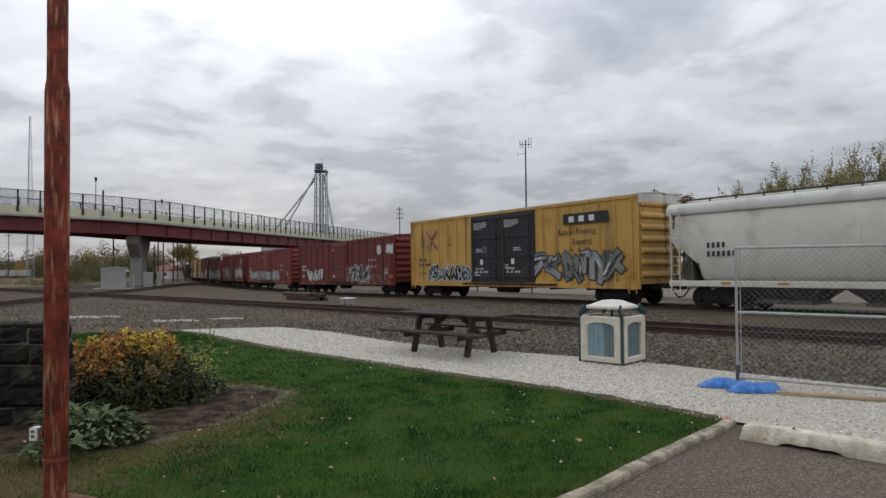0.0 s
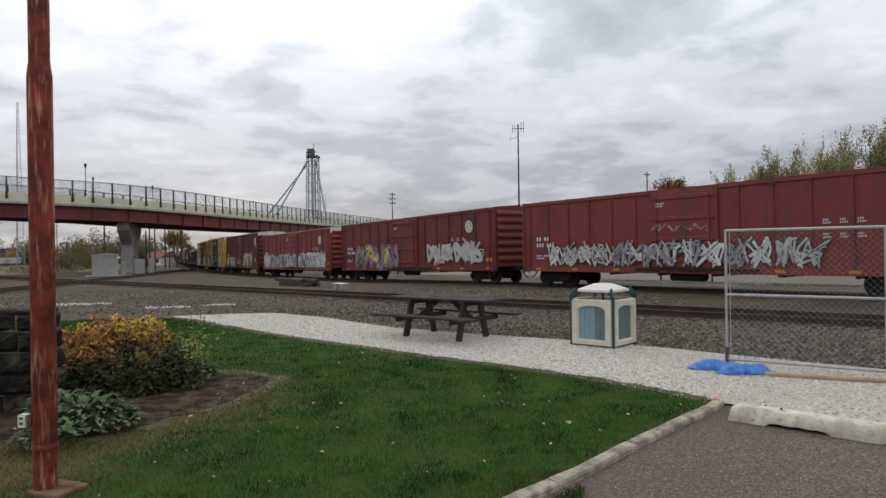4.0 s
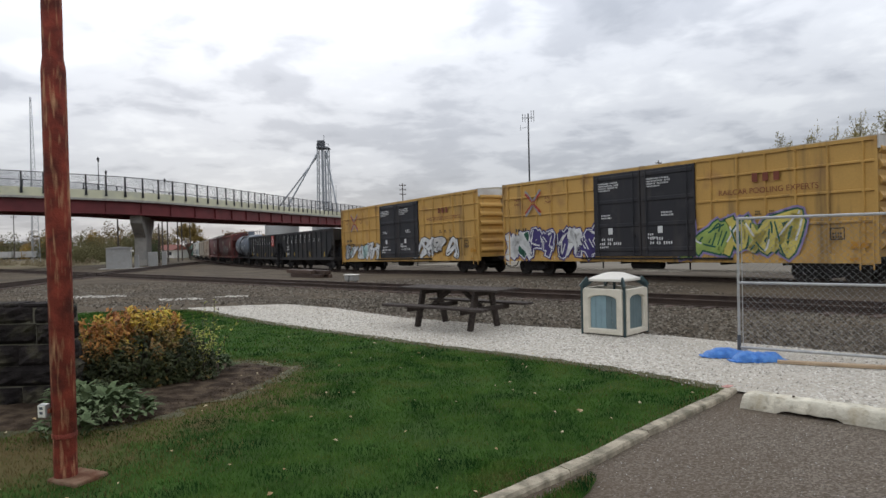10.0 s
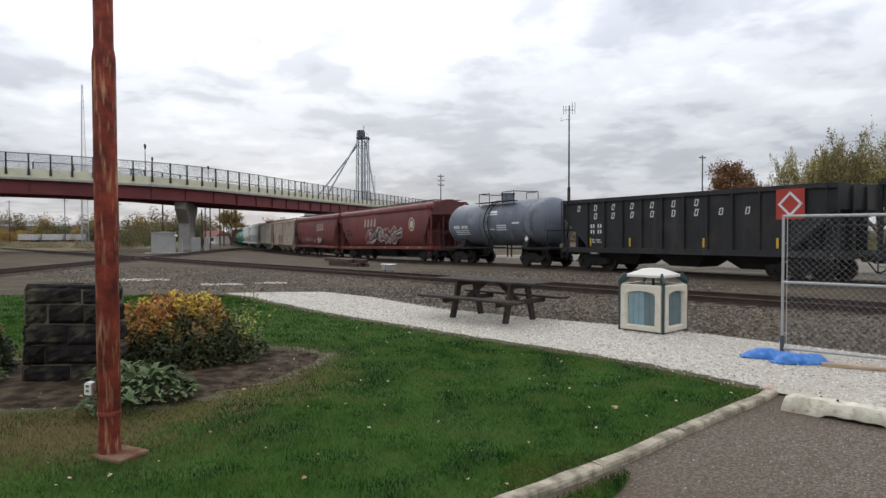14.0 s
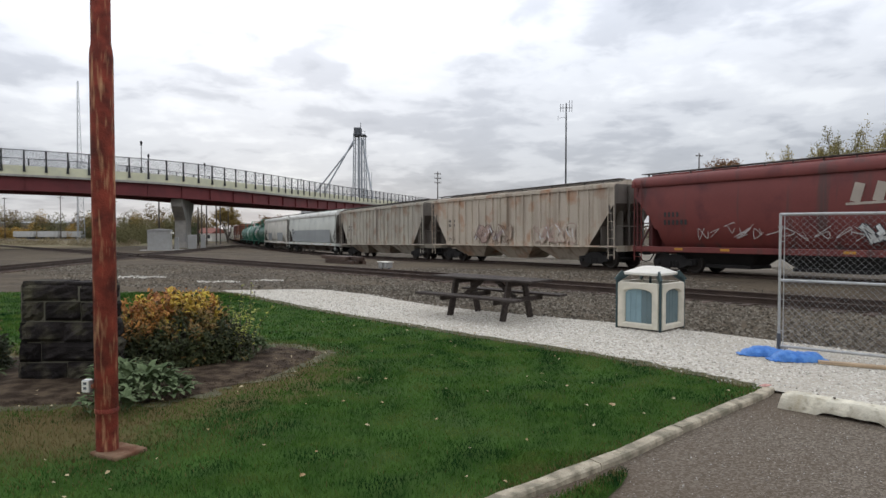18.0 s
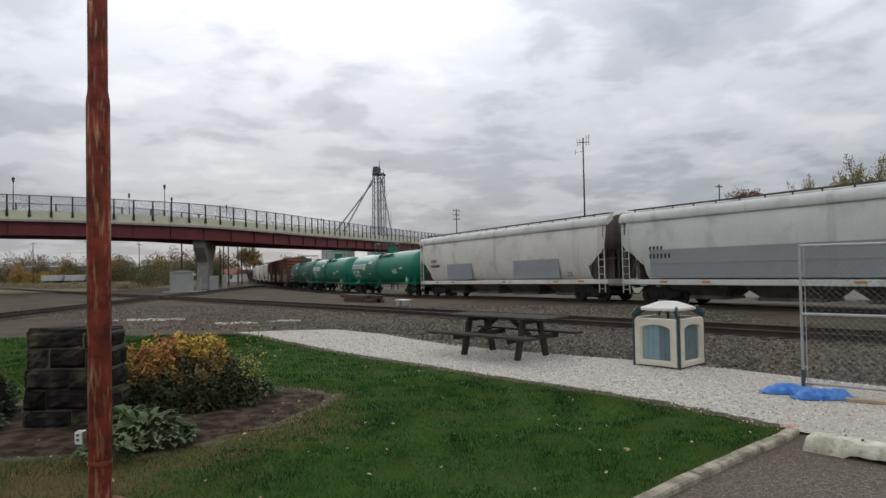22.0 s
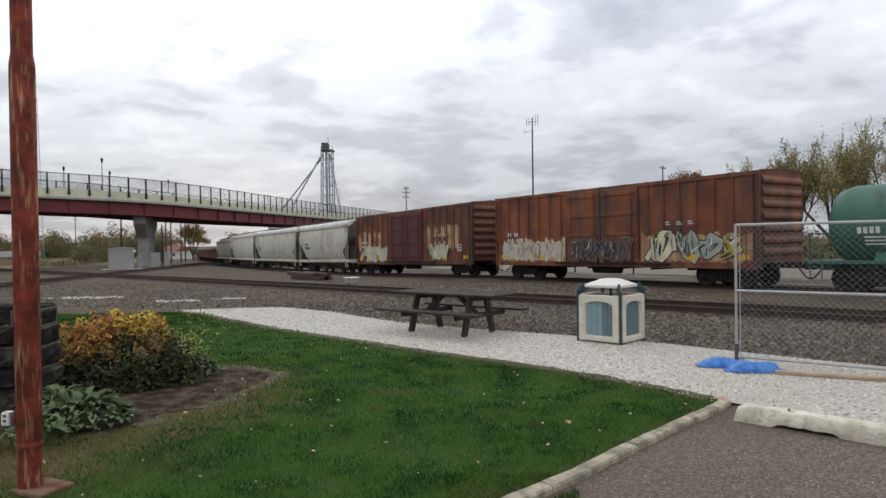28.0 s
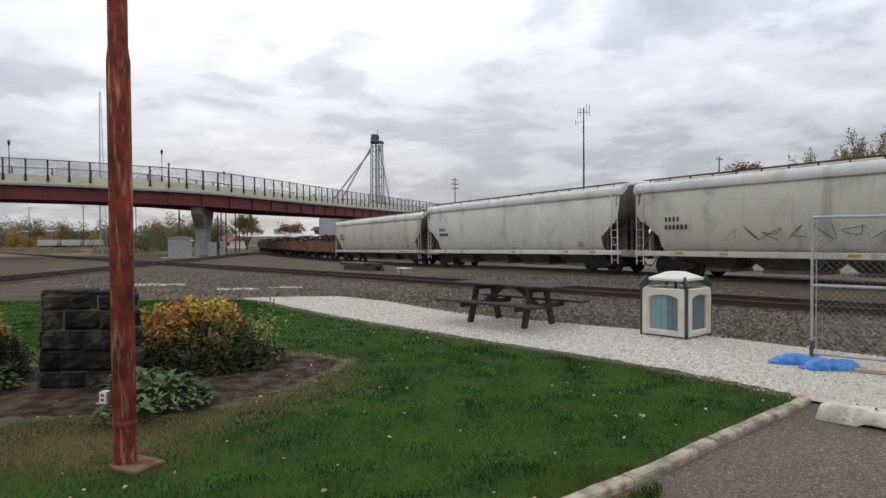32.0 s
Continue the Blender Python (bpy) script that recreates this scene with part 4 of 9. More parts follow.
def rail_yellow(car, L, H, x_sign=True):
    """Crossed-rails sign of red and grey bars, and a dark name panel."""
    half, W = L / 2 - 1.07, SIDE
    cx, cz = -half + 2.5, H - 1.35
    for col, off in (("red_mark", 0.0), ("g1", 0.14)):
        bm = bmnew()
        for s in (-1, 1):
            stroke(bm, [(cx + s * 0.55, cz + 0.50 + off), (cx + s * 0.08, cz + 0.10 + off * 0.4)], 0.13, -W - 0.02, 0)
            stroke(bm, [(cx + s * 0.55, cz - 0.50 - off), (cx + s * 0.08, cz - 0.10 - off * 0.4)], 0.13, -W - 0.02, 0)
        part("emblem", bm, P[col], car, "crossed rails sign")


def hopper_curved(L, H, paint, seed, label, chute=4, patches=(), roofwalk=True, name="covered_hopper"):
    car = thing(name, label, "covered hopper", "cars of the freight train")
    half, W = L / 2 - 0.45, SIDE
    zs, ze = 1.15, H - 0.38
    # the sloped ends' shade is painted: a darker material than the sides
    end = P["grime_shade"] if paint is not P["hopper_red"] else P["maroon"]
    body = half - 0.08
    bm = bmnew()
    bow = [(0.0, zs), (0.72, zs), (0.86, zs + 0.25), (0.96, zs + 0.75), (1.0, zs + 1.4), (0.985, zs + 2.1), (0.93, ze - 0.25), (0.84, ze), (0.45, H - 0.16), (0.0, H - 0.1)]
    ring = [(-a * W, z) for a, z in bow] + [(a * W, z) for a, z in bow[-2:0:-1]]

    def cut(x, z_low):
        return [(x, a, max(z, z_low)) for a, z in ring]
    slope = [(0.0, ze - 0.75), (0.35, ze - 1.05), (0.80, zs + 1.45), (1.15, zs + 0.85), (1.38, zs + 0.4), (1.5, zs)]
    if paint is not P["hopper_red"]:
        # upright ends with a round cut-out over the bogie
        slope = [(0.0, zs + 2.05), (0.06, zs + 1.70), (0.30, zs + 1.42), (0.66, zs + 1.22), (0.98, zs + 0.94), (1.22, zs + 0.55), (1.34, zs + 0.15), (1.36, zs)]
    xs = [(-body + a, z) for a, z in slope] + [(body - a, z) for a, z in slope[::-1]]
    # sides are full length at the top and slope in at the ends
    rings = []
    for x, zl in xs:
        rings.append(cut(x, zl))
    bm_loft(bm, rings)
    for f in bm.faces:
        f.normal_update()
        f.material_index = 1 if abs(f.normal.x) > 0.3 else 0
    part("body", bm, [paint, end], car, smooth=True)
    bm = bmnew()
    bm_box(bm, -half, -W, zs - 0.22, half, -W + 0.14, zs + 0.02, 0.02)
    sill = part("side_sill", bm, paint, car)
    part("side_sill", sill.data, None, car, at=(0, 2 * W - 0.14, 0))
    for sx in (-1, 1):
        bm = bmnew()
        bm_box(bm, min(sx * half, sx * (half - 0.12)), -W + 0.142, zs - 0.25, max(sx * half, sx * (half - 0.12)), W - 0.142, zs + 0.02)
        bm_box(bm, min(sx * half, sx * (body - 1.2)), -0.3, zs - 0.35, max(sx * half, sx * (body - 1.2)), 0.3, zs - 0.05)
        part("end_sill", bm, paint, car)
    for sx in (-1, 1):
        bm = bmnew()
        x = sx * (half - 0.25)
        for y in (-W + 0.08, -0.5, 0.5, W - 0.08):
            bm_bar(bm, (x, y, zs), (x, y, ze - 0.1), 0.09, 0.09)
        bm_bar(bm, (x, -W + 0.08, zs + 1.1), (x, W - 0.08, zs + 1.1), 0.06, 0.06)
        bm_bar(bm, (x, -W + 0.05, ze - 0.1), (x, W - 0.05, ze - 0.1), 0.10, 0.14)
        bm_bar(bm, (sx * (half - 0.3), -W + 0.15, zs), (sx * (body - 1.45), -W + 0.2, zs + 1.9), 0.07, 0.07)
        bm_box(bm, sx * (body - 0.95) - 0.02, -W + 0.14, zs - 0.1, sx * (body - 0.95) + 0.02, W - 0.14, zs + 1.5)
        for y in (-0.75, 0.0, 0.75):
            bm_box(bm, min(sx * (half - 0.3), sx * (body - 1.4)), y - 0.02, zs - 0.05, max(sx * (half - 0.3), sx * (body - 1.4)), y + 0.02, zs + 1.75)
        part("end_frame", bm, end, car, "grimy end frame, its shade painted in on covered hoppers")
        ladder(car, sx * (half - 0.35), -W - 0.03, 0.5, ze, 0.42, paint, 10)
    # rounded roof edge, hatches and running board
    for s in (-1, 1):
        bm = bmnew()
        arc = [(0.985 * W - 0.10, ze - 0.30), (0.985 * W, ze - 0.30), (1.0 * W, ze - 0.22), (0.985 * W, ze - 0.06), (0.94 * W, ze + 0.08), (0.86 * W, ze + 0.16), (0.70 * W, ze + 0.20), (0.70 * W, ze)]
        bm_prism(bm, [(s * a, z) for a, z in arc], "x", -body - 0.15, body + 0.15)
        part("roof_edge", bm, P["roof_edge"] if paint not in (P["hopper_red"],) else paint, car, "rounded pale roof edge", smooth=True)
    bm = bmnew()
    for x in (-half + 2.4, -body + 4.6, 0.8, body - 4.2, half - 2.2):
        bm_box(bm, x, -W - 0.006, zs - 0.13, x + 0.42, -W - 0.001, zs - 0.03)
    part("reflector", bm, P["amber_mark"], car, "amber reflector strips")["kind"] = "stuff"
    bm = bmnew()
    bm_box(bm, -body, -0.32, H - 0.12, body, 0.32, H - 0.02, 0.02)
    part("hatch_cover", bm, paint, car)
    if roofwalk:
        bm = bmnew()
        for y in (-0.95, 0.95):
            bm_box(bm, -half + 0.2, y - 0.22, H - 0.06, half - 0.2, y + 0.22, H - 0.03)
        for x in np.arange(-half + 0.5, half - 0.4, 1.15):
            for y in (-1.0, 1.0):
                bm_bar(bm, (x, y, H - 0.3), (x, y, H - 0.04), 0.05, 0.05)
        part("running_board", bm, P["walkway"], car, "dark grated roof running board")
    # discharge chutes; their shade below the body is put into the darker paint
    for i in range(chute):
        x = -body + 1.6 + (2 * body - 3.2) * (i + 0.5) / chute
        w = (2 * body - 3.2) / chute / 2
        bm = bmnew()
        bm_loft(bm, [[(x - w * 0.98, -W * 0.8, zs), (x + w * 0.98, -W * 0.8, zs), (x + w * 0.98, W * 0.8, zs), (x - w * 0.98, W * 0.8, zs)],
                     [(x - w * 0.60, -0.6, 0.40), (x + w * 0.60, -0.6, 0.40), (x + w * 0.60, 0.6, 0.40), (x - w * 0.60, 0.6, 0.40)]])
        bm_box(bm, x - w * 0.62, -0.75, 0.28, x + w * 0.62, 0.75, 0.42)
        part("chute", bm, P["under"] if paint is P["hopper_red"] else P["grime_shade"], car)
    running_gear(car, half, half - 2.0)
    bm = bmnew()
    y = -W * 1.0 - 0.012
    bars(bm, -body + 1.75, zs + 1.35, [(4,), (6,)], y, 0.22, 0.24)
    bars(bm, body - 3.0, zs + 0.35, [(3,), (4,)], y + 0.10, 0.11, 0.09)
    part("marking", bm, P["black_mark"], car, "stencilled marks")["kind"] = "stuff"
    for a, b in patches:
        bm = bmnew()
        for z, zz, k in ((zs + 0.10, zs + 0.75, 0.965), (zs + 0.75, zs + (1.4 if len(patches) == 1 else 1.2), 0.995)):
            v = [bm.verts.new(p) for p in ((a, -W * k - 0.02, z), (b, -W * k - 0.02, z), (b, -W * min(1, k + 0.02) - 0.02, zz), (a, -W * min(1, k + 0.02) - 0.02, zz))]
            f = bm.faces.new(v)
        part("paint_patch", bm, P["patch"], car, "darker grey repaint patch")
    return car


def hopper_ribbed(L, H, paint, label, ribs=13, open_top=False, name="covered_hopper", chutes=3):
    car = thing(name, label, "open hopper" if open_top else "covered hopper", "cars of the freight train")
    half, W = L / 2 - 0.55, SIDE
    zs, ze = 1.12, H - (0.05 if open_top else 0.30)
    body = half - 0.2
    bm = bmnew()
    out = [(-body, ze), (-body, ze - 0.95), (-body + 1.75, zs + 0.02), (body - 1.75, zs + 0.02), (body, ze - 0.95), (body, ze)]
    bm_prism(bm, out, "y", -W + 0.10, W - 0.10)
    # covered cars: shade on the end slopes comes from this darker paint
    end = paint if open_top else P["grime_shade"]
    for f in bm.faces:
        f.normal_update()
        f.material_index = 1 if abs(f.normal.x) > 0.3 else 0
    part("body", bm, [paint, end], car)
    for s in (-1, 1):
        bm = bmnew()
        bm_box(bm, -half, min(s * W, s * (W - 0.14)), zs - (0.2 if open_top else 0.04), half, max(s * W, s * (W - 0.14)), zs + 0.04)
        part("side_sill", bm, paint, car)
        bm = bmnew()
        bm_box(bm, -body - 0.05, min(s * W, s * (W - 0.14)), ze - 0.16, body + 0.05, max(s * W, s * (W - 0.14)), ze + 0.02)
        part("top_chord", bm, paint, car)
        bm = bmnew()
        bm_box(bm, min(s * half, s * (half - 0.12)), -W + 0.142, zs - 0.25, max(s * half, s * (half - 0.12)), W - 0.142, zs + 0.04)
        part("end_sill", bm, paint, car)
    x_in = body - 1.75
    for i in range(ribs):
        x = -x_in + 2 * x_in * i / (ribs - 1)
        bm = bmnew()
        bm_prism(bm, [(x - 0.06, -W + 0.09), (x - 0.04, -W), (x + 0.04, -W), (x + 0.06, -W + 0.09)], "z", zs + 0.04, ze - 0.16)
        part("rib", bm, paint, car)
    if open_top:
        bm = bmnew()
        xs = np.linspace(-body + 0.2, body - 0.2, 26)
        rnd = random.Random(3)
        top = [(x, ze - 0.25 + rnd.uniform(0, 0.18)) for x in xs]
        bm_prism(bm, [(-body + 0.2, ze - 0.5)] + top + [(body - 0.2, ze - 0.5)], "y", -W + 0.2, W - 0.2)
        part("coal_load", bm, P["under"], car)
    else:
        bm = bmnew()
        bm_prism(bm, [(-W + 0.05, ze), (-0.7, H - 0.08), (0.7, H - 0.08), (W - 0.05, ze)], "x", -body, body)
        part("roof", bm, paint, car)
        bm = bmnew()
        for y in (-0.9, 0.9):
            bm_box(bm, -half + 0.2, y - 0.22, H - 0.04, half - 0.2, y + 0.22, H - 0.01)
        bm_box(bm, -body + 0.5, -0.3, H - 0.09, body - 0.5, 0.3, H + 0.02)
        for x in np.arange(-half + 0.5, half - 0.4, 1.3):
            bm_bar(bm, (x, -1.0, H - 0.25), (x, -1.0, H - 0.02), 0.05, 0.05)
        part("running_board", bm, P["walkway"], car, "dark grated roof running board")
    for sx in (-1, 1):
        bm = bmnew()
        x = sx * (half - 0.15)
        for y in (-W + 0.08, -0.5, 0.5, W - 0.08):
            bm_bar(bm, (x, y, zs), (x, y, ze - 0.08), 0.08, 0.08)
        bm_bar(bm, (x, -W + 0.08, zs + 1.0), (x, W - 0.08, zs + 1.0), 0.06, 0.06)
        bm_bar(bm, (sx * (half - 0.2), -W + 0.12, zs), (sx * (body - 0.35), -W + 0.12, ze - 1.0), 0.08, 0.08)
        bm_box(bm, sx * (body - 0.95) - 0.02, -W + 0.14, zs - 0.1, sx * (body - 0.95) + 0.02, W - 0.14, zs + 1.3)
        for y in (-0.75, 0.0, 0.75):
            bm_box(bm, min(sx * (half - 0.3), sx * (body - 1.5)), y - 0.02, zs - 0.05, max(sx * (half - 0.3), sx * (body - 1.5)), y + 0.02, zs + 1.75)
        part("end_frame", bm, end, car, "grimy end frame, its shade painted in on covered hoppers")
        ladder(car, sx * (half - 0.3), -W - 0.03, 0.5, ze, 0.4, paint, 9)
    for i in range(chutes):
        x = -x_in + 2 * x_in * (i + 0.5) / chutes
        w = x_in / chutes
        bm = bmnew()
        bm_loft(bm, [[(x - w * 0.97, -W * 0.85, zs), (x + w * 0.97, -W * 0.85, zs), (x + w * 0.97, W * 0.85, zs), (x - w * 0.97, W * 0.85, zs)],
                     [(x - w * 0.42, -0.7, 0.36), (x + w * 0.42, -0.7, 0.36), (x + w * 0.42, 0.7, 0.36), (x - w * 0.42, 0.7, 0.36)]])
        part("chute", bm, P["under"] if open_top else paint, car)
    running_gear(car, half, half - 1.95)
    bm = bmnew()
    bars(bm, -x_in + 0.2, zs + (1.05 if open_top else 1.5), [(2, 2), (2, 2)], -W + 0.09, 0.17, 0.2)
    bars(bm, -x_in + 0.2, zs + 0.4, [(3, 4), (4, 4)], -W + 0.09, 0.09, 0.08)
    part("marking", bm, P["white_mark"] if open_top or paint is P["hopper_red"] else P["black_mark"], car, "stencilled marks")["kind"] = "stuff"
    return car


def tank_car(L, paint, label, radius=1.45, axis=2.6, name_bars=False, band=None):
    car = thing("tank_car", label, "tank car", "cars of the freight train")
    half = L / 2 - 0.55
    body = half - 0.35
    n = 36
    prof = [(-body, 0.05), (-body + 0.04, 0.5), (-body + 0.16, 0.9), (-body + 0.36, 1.25), (-body + 0.62, radius * 0.96), (-body + 0.85, radius), (body - 0.85, radius), (body - 0.62, radius * 0.96),
            (body - 0.36, 1.25), (body - 0.16, 0.9), (body - 0.04, 0.5), (body, 0.05)]
    bm = bmnew()
    bm_loft(bm, [[(x, r * math.cos(2 * math.pi * i / n), axis + r * math.sin(2 * math.pi * i / n)) for i in range(n)] for x, r in prof])
    part("tank", bm, paint, car, smooth=True)
    for x in (-body * 0.28, body * 0.28) if band is None else band:
        bm = bmnew()
        bm_loft(bm, [[(x + dx, r * math.cos(2 * math.pi * i / n), axis + r * math.sin(2 * math.pi * i / n)) for i in range(n)] for dx, r in ((-0.06, radius), (-0.06, radius + 0.012), (0.06, radius + 0.012), (0.06, radius))], caps=False)
        part("tank_band", bm, paint, car)
    bm = bmnew()
    top = axis + radius
    bm_rod(bm, (0.15, 0, top - 0.1), (0.15, 0, top + 0.42), 0.42, n=20)
    bm_rod(bm, (0.15, 0, top + 0.42), (0.15, 0, top + 0.50), 0.46, n=20)
    part("dome", bm, paint, car)
    tall = 0.5 if paint is P["grey_tank"] else 0.85
    dark = P["under"] if paint is P["grey_tank"] else paint
    for y in (-0.95, 0.95):
        bm = bmnew()
        bm_box(bm, -1.8, y - 0.25, top - 0.10, 2.1, y + 0.25, top - 0.06)
        deck = part("platform", bm, dark, car, "grated dome platform")
        for x in (-1.7, -0.55, 0.85, 2.0):
            bm = bmnew()
            bm_rod(bm, (x, y, top - 0.32), (x, y, top + tall), 0.025, n=6)
            part("rail_post", bm, dark, deck)
        for x0, x1 in ((-1.7, -0.55), (0.85, 2.0)):
            bm = bmnew()
            bm_rod(bm, (x0, y, top + tall), (x1, y, top + tall), 0.025, n=6)
            part("rail", bm, dark, deck)
    for x in (-1.7, 2.0):
        bm = bmnew()
        bm_rod(bm, (x, -0.95, top + tall), (x, 0.95, top + tall), 0.025, n=6)
        part("cross_rail", bm, dark, car)
    bm = bmnew()
    arc = [(-(radius + 0.10) * math.cos(a), axis + (radius + 0.10) * math.sin(a)) for a in np.linspace(-0.75, 1.25, 11)]
    for x in (-0.42, 0.02):
        bm_bar(bm, (x, -radius - 0.12, 0.55), (x, arc[0][0], arc[0][1]), 0.045, 0.045)
        for (ya, za), (yb, zb) in zip(arc, arc[1:]):
            bm_bar(bm, (x, ya, za), (x, yb, zb), 0.045, 0.045)
    for yy, zz in arc[::2] + [(-radius - 0.12, 0.7), (-radius - 0.12, 1.1)]:
        bm_rod(bm, (-0.42, yy, zz), (0.02, yy, zz), 0.014, n=6)
    part("ladder", bm, dark, car, "curved steel ladder to the dome")
    for sx in (-1, 1):
        bm = bmnew()
        bm_box(bm, min(sx * (half), sx * (body - 3.4)), -1.45, 1.0, max(sx * half, sx * (body - 3.4)), 1.45, 1.10)
        bm_box(bm, min(sx * half, sx * (body - 3.4)), -0.35, 0.72, max(sx * half, sx * (body - 3.4)), 0.35, 1.05)
        sill = part("stub_sill", bm, dark, car)
        bm = bmnew()
        bm_prism(bm, [(-1.3, 1.08), (-1.0, axis - 0.9), (1.0, axis - 0.9), (1.3, 1.08)], "x", sx * (body - 2.0) - 0.25, sx * (body - 2.0) + 0.25)
        part("saddle", bm, dark, sill)
        bm = bmnew()
        bm_rod(bm, (sx * (half - 0.1), -1.4, 1.08), (sx * (half - 0.1), -1.4, 2.08), 0.03, n=6)
        bm_rod(bm, (sx * (half - 0.1), 1.4, 1.08), (sx * (half - 0.1), 1.4, 2.08), 0.03, n=6)
        bm_rod(bm, (sx * (half - 0.1), -1.43, 2.05), (sx * (half - 0.1), 1.43, 2.05), 0.03, n=6)
        part("end_rail", bm, dark, sill)
        ladder(car, sx * (half - 0.3), -1.42, 0.45, 1.6, 0.4, dark, 4)
    bm = bmnew()
    bm_rod(bm, (-body + 2, -1.42, 1.06), (body - 2, -1.42, 1.06), 0.03, n=6)
    part("side_rail", bm, dark, car)
    for x in (0.6, 1.0, 2.1):
        bm = bmnew()
        bm_rod(bm, (x, -0.4, 0.5), (x, -0.4, axis - radius + 0.15), 0.05, n=8)
        part("outlet_pipe", bm, P["under"], car)
    running_gear(car, half, half - 1.9)
    y = -radius - 0.006

    def on_tank(x0, z0_, x1, z1_, bmx):
        q = []
        for x, z in ((x0, z0_), (x1, z0_), (x1, z1_), (x0, z1_)):
            dz = max(-radius, min(radius, z - axis))
            q.append(bmx.verts.new((x, -math.sqrt(radius ** 2 - dz ** 2) - 0.012, z)))
        f = bmx.faces.new(q)
        f.normal_update()
        if f.normal.y > 0:
            f.normal_flip()
    bm = bmnew()
    if name_bars:
        # name in heavy white blocks
        for i in range(6):
            x = -body + 1.05 + i * 0.62
            for a, c, b, d in ((0, 0.10, 0.5, 0.19), (0, 0.43, 0.5, 0.52), (0, 0.19, 0.12, 0.43), (0.38, 0.19, 0.5, 0.43)):
                on_tank(x + a, axis + c, x + b, axis + d, bm)
    for i in range(9):
        if i != 4:
            x = -body + 1.3 + i * 0.19
            on_tank(x, axis - 0.30, x + 0.13, axis - 0.08, bm)
    for r in range(3):
        on_tank(body - 4.6, axis - 0.2 - r * 0.13, body - 3.6, axis - 0.14 - r * 0.13, bm)
        on_tank(-body + 1.5, axis - 0.45 - r * 0.12, -body + 3.1, axis - 0.40 - r * 0.12, bm)
    on_tank(-body + 5.3, axis + 0.62, -body + 6.1, axis + 0.76, bm)
    on_tank(-body + 5.2, axis + 0.50, -body + 6.2, axis + 0.57, bm)
    on_tank(-body + 5.5, axis - 0.42, -body + 6.0, axis - 0.36, bm)
    on_tank(body - 3.0, axis - 0.1, body - 2.3, axis + 0.0, bm)
    part("marking", bm, P["white_mark"], car, "white stencilled marks")["kind"] = "stuff"
    if name_bars:
        bm = bmnew()
        on_tank(-body + 4.0, axis - 0.10, -body + 4.65, axis + 0.12, bm)
        part("yellow_plate", bm, P["yellow_mark"], car, "small yellow plate")
        bm = bmnew()
        for x in (-body + 0.5, -body + 3.4, -body + 6.3, 2.3, body - 3.6, body - 0.9):
            on_tank(x, axis - 0.22, x + 0.10, axis + 0.18, bm)
        part("rust_run", bm, P["rusty"], car, "orange rust runs")["kind"] = "stuff"
    bm = bmnew()
    cx, cz = body - 1.7, axis - 1.0
    v = [bm.verts.new((cx + a, -1.36, cz + b)) for a, b in ((0, -0.2), (0.17, 0), (0, 0.2), (-0.17, 0))]
    bm.faces.new(v)
    part("placard", bm, P["white_mark"], car, "white diamond placard")
    return car


def flat_car(L, paint, label, seed):
    car = thing("gondola_car", label, "gondola", "cars of the freight train")
    half, W = L / 2 - 0.55, SIDE - 0.1
    bm = bmnew()
    bm_box(bm, -half, -W, 0.85, half, W, 1.15, 0.02)
    for s in (-1, 1):
        bm_box(bm, -half, min(s * W, s * (W - 0.1)), 1.15, half, max(s * W, s * (W - 0.1)), 2.0)
        bm_box(bm, min(s * half, s * (half - 0.1)), -W, 1.15, max(s * half, s * (half - 0.1)), W, 2.15)
    part("body", bm, paint, car)
    bm = bmnew()
    bm_box(bm, -0.07, -W - 0.06, 0.9, 0.07, -W + 0.02, 2.05)
    post = mesh_of("side_post", bm, paint)
    for x in np.linspace(-half + 0.3, half - 0.3, 12):
        part("side_post", post, None, car, at=(x, 0, 0))
    rnd = random.Random(seed)
    bm = bmnew()
    for i in range(60):
        x, y, z = rnd.uniform(-half + 1.5, half - 1.5), rnd.uniform(-W + 0.4, W - 0.4), rnd.uniform(1.6, 2.75)
        a = rnd.uniform(-0.25, 0.25)
        d = rnd.uniform(0.9, 1.3)
        bm_bar(bm, (x - d, y, z), (x + d, y + a, z + rnd.uniform(-0.1, 0.1)), 0.2, 0.2)
    part("sleeper_load", bm, M["tie"], car, "load of old wooden sleepers")
    running_gear(car, half, half - 2.0)
    return car


GAPS = [54.6, 73.06, 94.15, 115.65, 137.25, 158.78, 180.34, 201.64, 222.77, 244.02, 260.75, 276.4, 289.0, 308.8, 327.2, 345.8, 364.3, 385.6, 406.8, 424.45, 441.6, 459.3, 477.12, 495.0, 508.15, 527.27, 548.0, 570.7, 584.7, 598.7, 612.7, 626.7, 640.7, 654.7, 668.7]
SPEED, GAIN = 13.699, 0.0204


